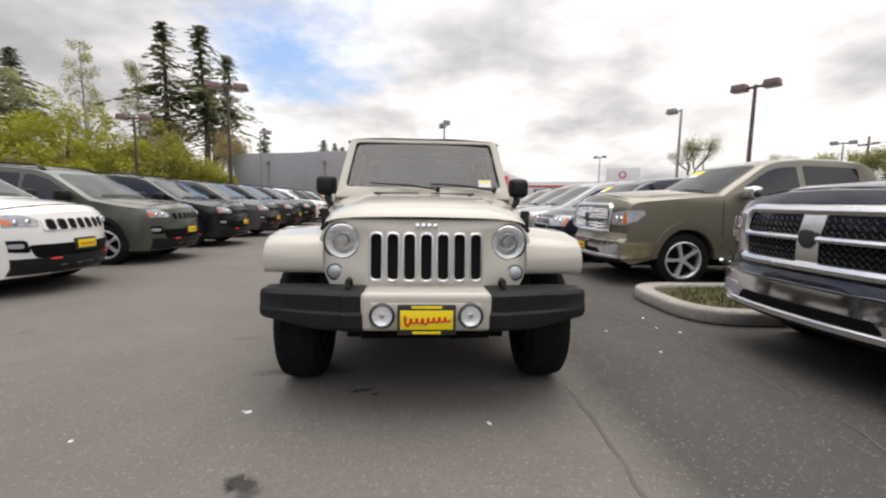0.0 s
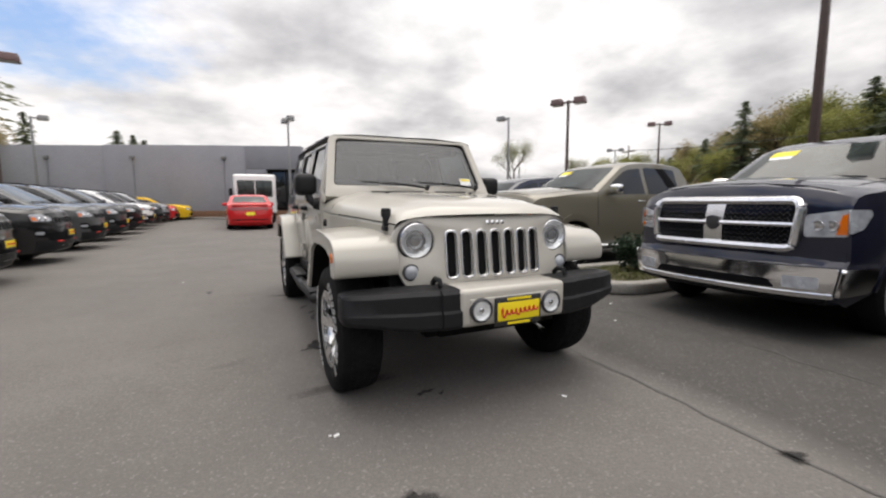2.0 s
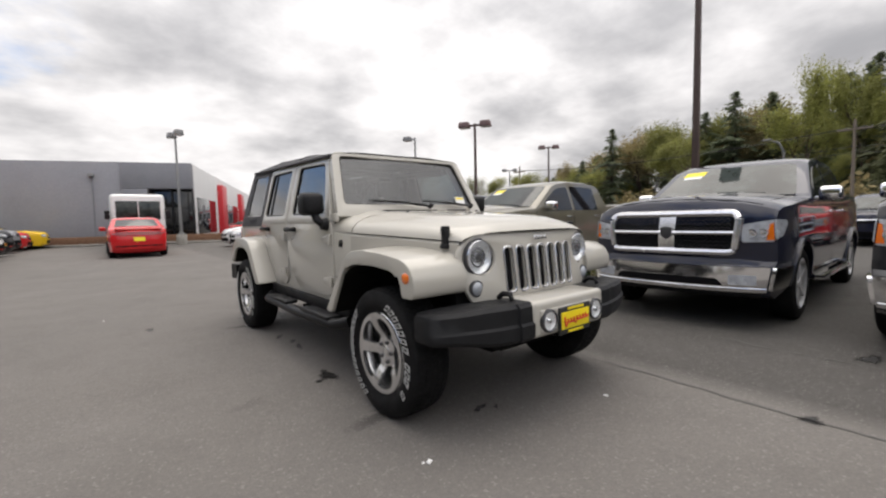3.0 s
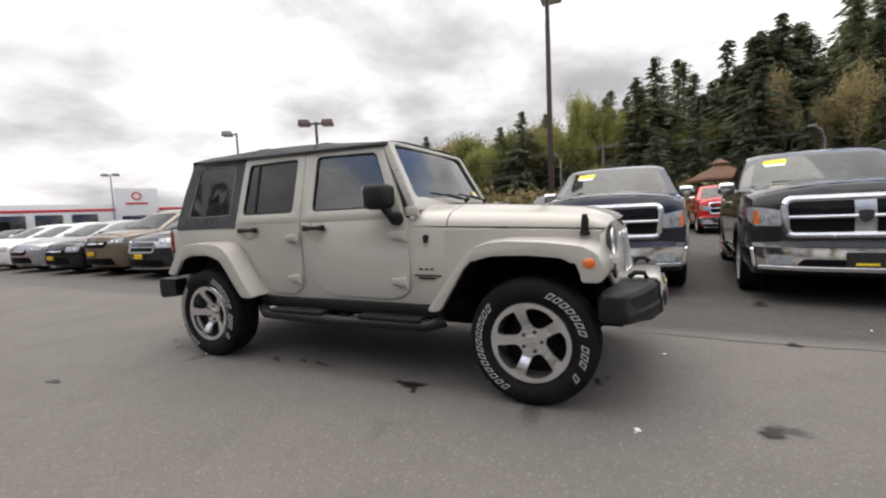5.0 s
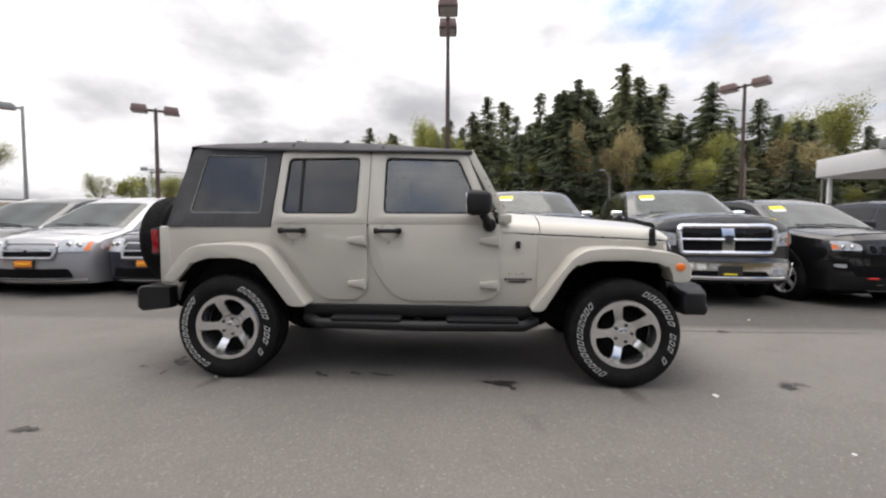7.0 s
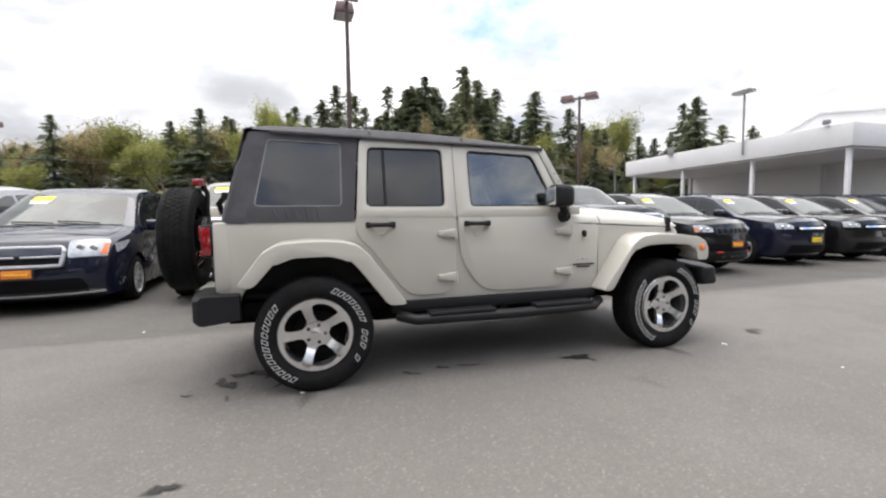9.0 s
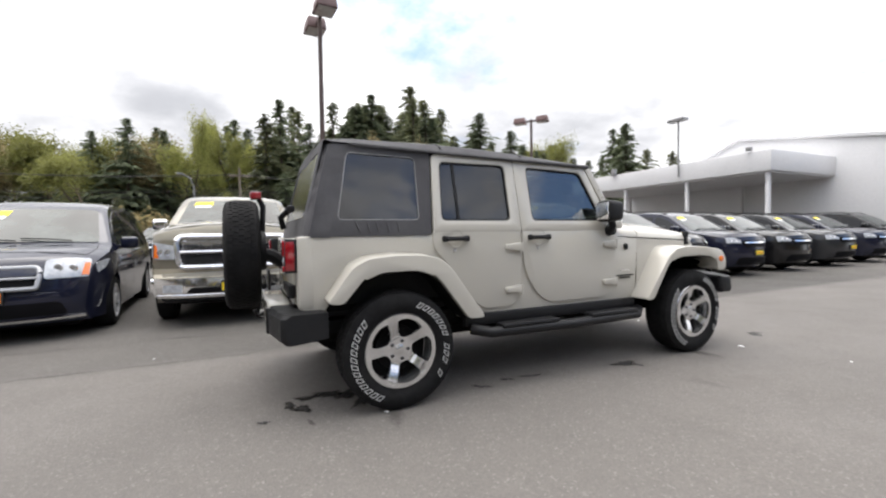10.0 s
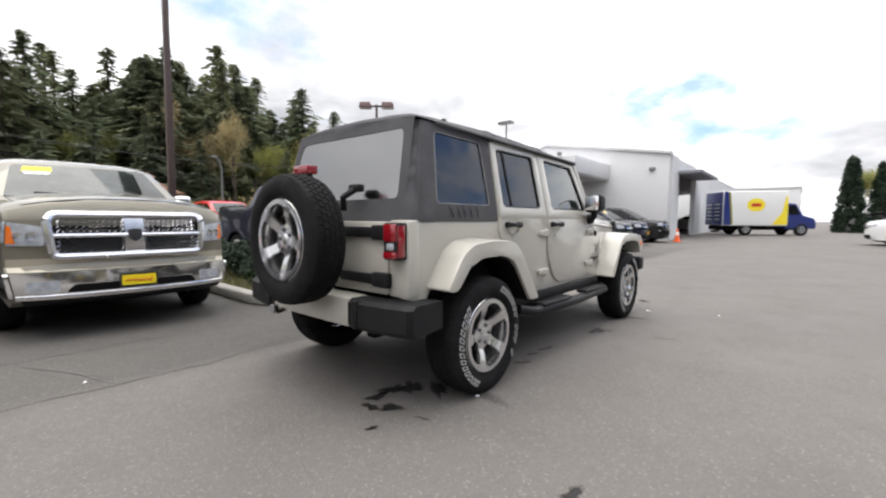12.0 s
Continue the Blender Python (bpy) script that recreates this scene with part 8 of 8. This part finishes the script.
# ---- vans, cone and far cars ----
def service_van():
    """White box van with blue cab and blue back doors, seen from its side."""
    v = empty("box_van", pose(-2.5, -31.6, ground_z(0, -30), 0, 0, 35), label="white box van with blue cab and lime swoosh", category="van")
    part("box", block((1.75, -1.08, 0.62), (5.7, 1.08, 2.85), 0.06, 3), M["white_paint"], v)
    part("back_door", block((5.68, -1.0, 0.66), (5.74, 1.0, 2.78), 0.02), M["blue_paint"], v, "blue back doors")
    cab = plate_of(rounded([(0.0, 0.45), (0.0, 0.95), (0.12, 1.12), (0.75, 1.3), (1.25, 2.05), (1.85, 2.1), (1.85, 0.45)], 0.06, 3), [], "y", -0.98, 0.98, 0.05)
    part("cab", cab, M["blue_paint"], v)
    part("windshield", plate_of([(0.80, 1.36), (1.22, 2.0), (1.26, 1.98), (0.84, 1.34)], [], "y", -0.85, 0.85), M["screen"], v)
    for s in (-1, 1):
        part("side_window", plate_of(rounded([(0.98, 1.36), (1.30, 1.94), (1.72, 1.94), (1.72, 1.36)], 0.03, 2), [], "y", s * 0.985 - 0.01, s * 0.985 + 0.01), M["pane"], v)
        part("blue_band", plate_of([(5.2, 0.66), (5.66, 0.66), (5.66, 2.8), (5.4, 2.8), (5.28, 1.7)], [], "y", s * 1.084 - 0.004, s * 1.084 + 0.004), M["blue_paint"], v)
        part("lime_swoosh", plate_of([(5.08, 0.7), (5.2, 0.7), (5.28, 1.7), (5.4, 2.75), (5.28, 2.75), (5.16, 1.7)], [], "y", s * 1.084 - 0.005, s * 1.084 + 0.005), M["leaf_willow"], v)
        part("lime_swoosh", plate_of([(1.8, 0.7), (2.7, 0.7), (2.1, 1.5), (1.95, 2.4), (1.8, 2.6)], [], "y", s * 1.084 - 0.004, s * 1.084 + 0.004), M["sticker"], v)
        part("round_emblem", plate_of(circle(3.7, 1.95, 0.55, 24, 0.42), [], "y", s * 1.084 - 0.004, s * 1.084 + 0.004), M["sticker"], v, "oval yellow emblem")
        part("emblem_stroke", plate_of(rounded([(3.4, 1.85), (4.0, 1.85), (4.0, 2.05), (3.4, 2.05)], 0.03, 2), [], "y", s * 1.09 - 0.004, s * 1.09 + 0.004), M["red_ink"], v)
        for x in (0.85, 4.2):
            put_wheel(v, x, s * 0.88, 0.38, 0.25, 0.22, 6, True)
    for y in (-0.5, 0.5):
        for i in range(5):
            part("door_stroke", block((5.745, y - 0.3, 1.0 + 0.24 * i), (5.752, y + 0.3, 1.06 + 0.24 * i)), M["white_ink"], v)
    part("frame", block((0.3, -0.6, 0.35), (5.7, 0.6, 0.62)), M["under"], v)


def step_van():
    """White high-roofed van whose broad windshield faces the lot."""
    v = empty("step_van", pose(-0.56, 22.95, 0, 0, 0, 90), label="white high-roofed van with broad dark windshield", category="van")
    part("body", block((0.0, -1.08, 0.5), (5.4, 1.08, 2.68), 0.16, 4), M["white_paint"], v)
    part("windshield", block((-0.012, -0.88, 1.45), (0.02, 0.88, 2.35), 0.008), M["screen"], v)
    part("windshield_bar", block((-0.02, -0.02, 1.45), (0.02, 0.02, 2.35)), M["white_paint"], v)
    for s in (-1, 1):
        part("headlight", lathe([(0, -0.03), (0.09, -0.02), (0.1, 0.02)], 16, "x", (0.0, s * 0.75, 0.95)), M["lens"], v)
        part("mirror", block((-0.05, s * 1.2 - 0.1, 1.5), (0.06, s * 1.2 + 0.1, 1.9), 0.03), M["plastic"], v)
        for x in (0.9, 4.2):
            put_wheel(v, x, s * 0.9, 0.37, 0.25, 0.22, 6, False)
    part("bumper", block((-0.15, -1.0, 0.42), (0.05, 1.0, 0.6), 0.03), M["plastic"], v)
    part("grille", block((-0.012, -0.5, 0.8), (0.02, 0.5, 1.1), 0.01), M["grille_black"], v)


def traffic_cone(x, y):
    c = empty("traffic_cone", pose(x, y, ground_z(x, y)), label="orange plastic traffic cone", category="cone")
    part("base", block((-0.18, -0.18, 0), (0.18, 0.18, 0.04), 0.015), M["cone"], c)
    part("cone_body", lathe([(0.14, 0.035), (0.03, 0.68), (0.02, 0.70), (0, 0.70)], 20, "z"), M["cone"], c)
    part("white_sleeve", lathe([(0.094, 0.35), (0.064, 0.50)], 20, "z"), M["white_ink"], c)


service_van()
step_van()
traffic_cone(2.5, -19.4)
FAR = "cars across the lot"
vehicle("suv", pose(-4.65, -22.0, ground_z(-4.65, -22.0), 0, 0, 180), M["white_paint"], "white suv across the lot", "suv", "bar", plate="", sticker=False, group=FAR)
vehicle("suv", pose(-4.2, -42.0, ground_z(-4.2, -42.0), 0, 0, 180), M["white_paint"], "white suv across the lot", "suv", "bar", plate="", sticker=False, group=FAR)
vehicle("sedan", pose(7.0, -35.5, ground_z(7.0, -35.5), 0, 0, 180), M["white_paint"], "white sedan by the pale building", "car", "bar", plate="", sticker=False, group=FAR)
# second row behind the trucks
for i, (y, c, k) in enumerate(((-3.3, "red_paint", "pickup"), (3.6, "black_paint", "pickup"), (6.9, "charcoal", "suv"), (-6.0, "grey_paint", "suv"), (10.2, "silver", "suv"), (-9.5, "charcoal", "minivan"), (-0.4, "navy", "suv"))):
    vehicle(k, pose(16.5 if k != "pickup" else 15.4, y, 0, 0, 0, 0), M[c], {"red_paint": "red pickup truck", "silver": "silver suv"}.get(c, "dark " + {"pickup": "pickup truck", "suv": "suv", "minivan": "minivan"}[k]) + " in the row behind the trucks",
            {"pickup": "pickup truck", "suv": "suv", "minivan": "minivan"}[k], "cross" if k == "pickup" else "bar", plate="", sticker=False, chrome_bumper=k == "pickup", group="cars in the row behind")
for i, (x, y, c) in enumerate(((10, 36, "white_paint"), (12, 38.8, "silver"), (10.8, 33.2, "white_paint"), (9.0, 41.8, "navy"), (7.6, 44.5, "red_paint"))):
    vehicle("sedan", pose(x, y, 0, 0, 0, 20), M[c], {"white_paint": "white sedan", "silver": "silver sedan", "navy": "dark blue sedan", "red_paint": "red sedan"}[c] + " by the showroom", "car", "bar", plate="", sticker=False, group="cars by the showroom")
# unseen suvs added so the wagon's doors have something pale to reflect
for i, (y, c) in enumerate(((-6.2, "silver"), (-3.6, "white_paint"), (-1.0, "white_paint"), (1.6, "silver"))):
    vehicle("suv", pose(-9.6, y, 0, 0, 0, 180), M[c], {"white_paint": "white suv", "silver": "silver suv"}[c] + " added out of view for reflections", "suv", "bar", plate="", sticker=False, group="cars across the aisle")
for i in range(9):
    vehicle("suv" if i % 2 else "sedan", pose(24 + 2.9 * i * 0.94, 50 - 2.9 * i * 0.34, 0, 0, 0, 70), M[("silver", "charcoal", "white_paint", "black_paint", "red_paint")[i % 5]], "parked car before the far showroom", "car", "bar", plate="", sticker=False, group="cars before the far showroom")


# ---- marks on the asphalt ----
def blot(x, y, rx, ry, turn, seed, mat, label, z=0.004, n=34):
    rng = random.Random(seed)
    ph = [rng.uniform(0, 6.28) for _ in range(5)]
    pts = []
    for k in range(n):
        a = 2 * math.pi * k / n
        r = 1 + 0.30 * math.sin(2 * a + ph[0]) + 0.20 * math.sin(3 * a + ph[1]) + 0.14 * math.sin(5 * a + ph[2]) + 0.10 * math.sin(9 * a + ph[3]) + 0.06 * math.sin(14 * a + ph[4])
        u, w = rx * r * math.cos(a), ry * r * math.sin(a)
        c, s = math.cos(radians(turn)), math.sin(radians(turn))
        pts.append((x + u * c - w * s, y + u * s + w * c))
    bm = bmesh.new()
    depth = bm.verts.layers.float.new("depth")
    rings = []
    for q, d in ((0.12, 1.0), (0.55, 0.62), (1.0, 0.28), (1.35, 0.0)):
        rings.append([bm.verts.new((x + (px - x) * q, y + (py - y) * q, z)) for px, py in pts])
        for v in rings[-1]:
            v[depth] = d
    bm.faces.new(rings[0])
    for a, b in zip(rings, rings[1:]):
        for i in range(n):
            bm.faces.new((a[i], b[i], b[(i + 1) % n], a[(i + 1) % n]))
    tagged(part("oil_stain", bm, mat, None, label, kind="structure"), category="stain", group="stains on the asphalt")


def seam(points, width, seed, mat, label):
    rng = random.Random(seed)
    pts = []
    for (x0, y0), (x1, y1) in zip(points, points[1:]):
        n = max(2, int(math.hypot(x1 - x0, y1 - y0) / 0.12))
        pts += [(x0 + (x1 - x0) * k / n + rng.gauss(0, 0.013), y0 + (y1 - y0) * k / n + rng.gauss(0, 0.013)) for k in range(n)]
    rows_ = []
    for i, p in enumerate(pts):
        a, b = pts[max(0, i - 1)], pts[min(len(pts) - 1, i + 1)]
        d = Vector((b[0] - a[0], b[1] - a[1])).normalized()
        w = width * rng.uniform(0.25, 1.0)
        rows_.append([(p[0] - d.y * w, p[1] + d.x * w, 0.004), (p[0] + d.y * w, p[1] - d.x * w, 0.004)])
    tagged(part("asphalt_crack", skin(rows_), mat, None, label, kind="structure"), category="crack", group="cracks in the asphalt")


OIL, FADE = "dark wet oil stain on the asphalt", "faded stain and painted tyre shade on the asphalt"
for i, (x, y, rx, ry, turn, mat) in enumerate((
        (-0.40, -0.325, 0.045, 0.022, 20, "oil"), (-0.31, -0.38, 0.02, 0.01, 60, "oil"), (-0.88, 0.875, 0.10, 0.045, 70, "oil"), (-0.97, 0.80, 0.03, 0.018, 40, "oil"), (-0.80, -1.21, 0.045, 0.055, 30, "oil"),
        (-0.50, 3.615, 0.05, 0.032, 15, "oil"), (-0.41, 3.49, 0.06, 0.045, 70, "oil"), (-0.40, 3.34, 0.045, 0.09, 0, "oil"), (-0.47, 3.225, 0.10, 0.042, -50, "oil"), (-0.62, 3.13, 0.12, 0.035, -32, "oil"), (-0.71, 3.79, 0.035, 0.015, 60, "oil"), (-0.79, 2.27, 0.05, 0.022, 60, "oil"),
        (-0.74, 2.01, 0.04, 0.02, 50, "oil"), (-0.76, 1.79, 0.06, 0.022, 80, "oil"), (-0.60, 3.54, 0.065, 0.038, 0, "oil"), (-0.85, 3.52, 0.04, 0.015, 20, "stain_shade"),
        (-1.49, 0.73, 0.10, 0.06, 30, "faint"), (-0.75, -1.275, 0.06, 0.07, 20, "stain_shade"), (-1.80, 3.62, 0.035, 0.05, 10, "oil"), (-3.5, 0.9, 0.05, 0.09, 0, "faint"), (0.89, -1.70, 0.035, 0.06, 40, "oil"),
        # the last two paint contact shade under the wagon's near tyres
        (2.5, -1.78, 0.10, 0.06, 10, "oil"), (-0.80, 0.02, 0.20, 0.10, 0, "stain_shade"), (-0.78, 2.98, 0.20, 0.10, 0, "stain_shade"))):
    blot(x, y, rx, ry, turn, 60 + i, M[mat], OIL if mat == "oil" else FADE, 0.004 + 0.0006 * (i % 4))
seam([(0.97, 0.6), (0.95, -0.34), (0.93, -0.82), (0.92, -1.14), (0.88, -1.7), (0.92, -2.6), (0.95, -4)], 0.016, 1, M["tar"], "long crack along the edge of the stalls")
seam([(2.1, 2.6), (2.1, 1.43), (2.40, 0.12), (2.37, -0.74), (2.30, -1.2), (2.22, -3), (2.2, -6), (2.2, -9)], 0.014, 2, M["tar"], "tar seam before the parked trucks")
seam([(1.14, 9.0), (1.12, 5.2), (1.10, 4.1), (1.20, 3.4), (1.12, 1.0)], 0.010, 3, M["tar"], "seam between two layers of asphalt")
seam([(1.15, 4.55), (1.75, 4.75), (2.25, 5.0)], 0.014, 4, M["tar"], "thin crack towards the truck")
seam([(2.25, 8.5), (2.24, 5.0), (2.25, 2.9)], 0.012, 5, M["tar"], "tar seam before the minivans")
rng = random.Random(9)
for i, (x, y) in enumerate(((1.32, 4.68), (1.95, 0.33), (-1.03, -0.58), (-1.0, -0.59), (-0.90, 3.05), (2.3, 1.0), (2.45, 0.86), (2.35, 1.35), (-1.75, -0.86), (1.55, -2.4), (0.35, -0.75), (1.75, 0.9), (-2.2, 4.6))):
    s = rng.uniform(0.008, 0.018)
    bm = block((-s, -s * 0.7, 0.0), (s, s * 0.7, 0.008), 0.003, 1)
    for v in bm.verts:
        v.co.x += 0.4 * v.co.y
    ob = part("paper_scrap", bm, M["white_ink"], None, "small white scrap lying on the asphalt")
    ob.matrix_basis = pose(x, y, 0.0, 0, 0, rng.uniform(0, 360))
    tagged(ob, category="litter", group="scraps on the asphalt")
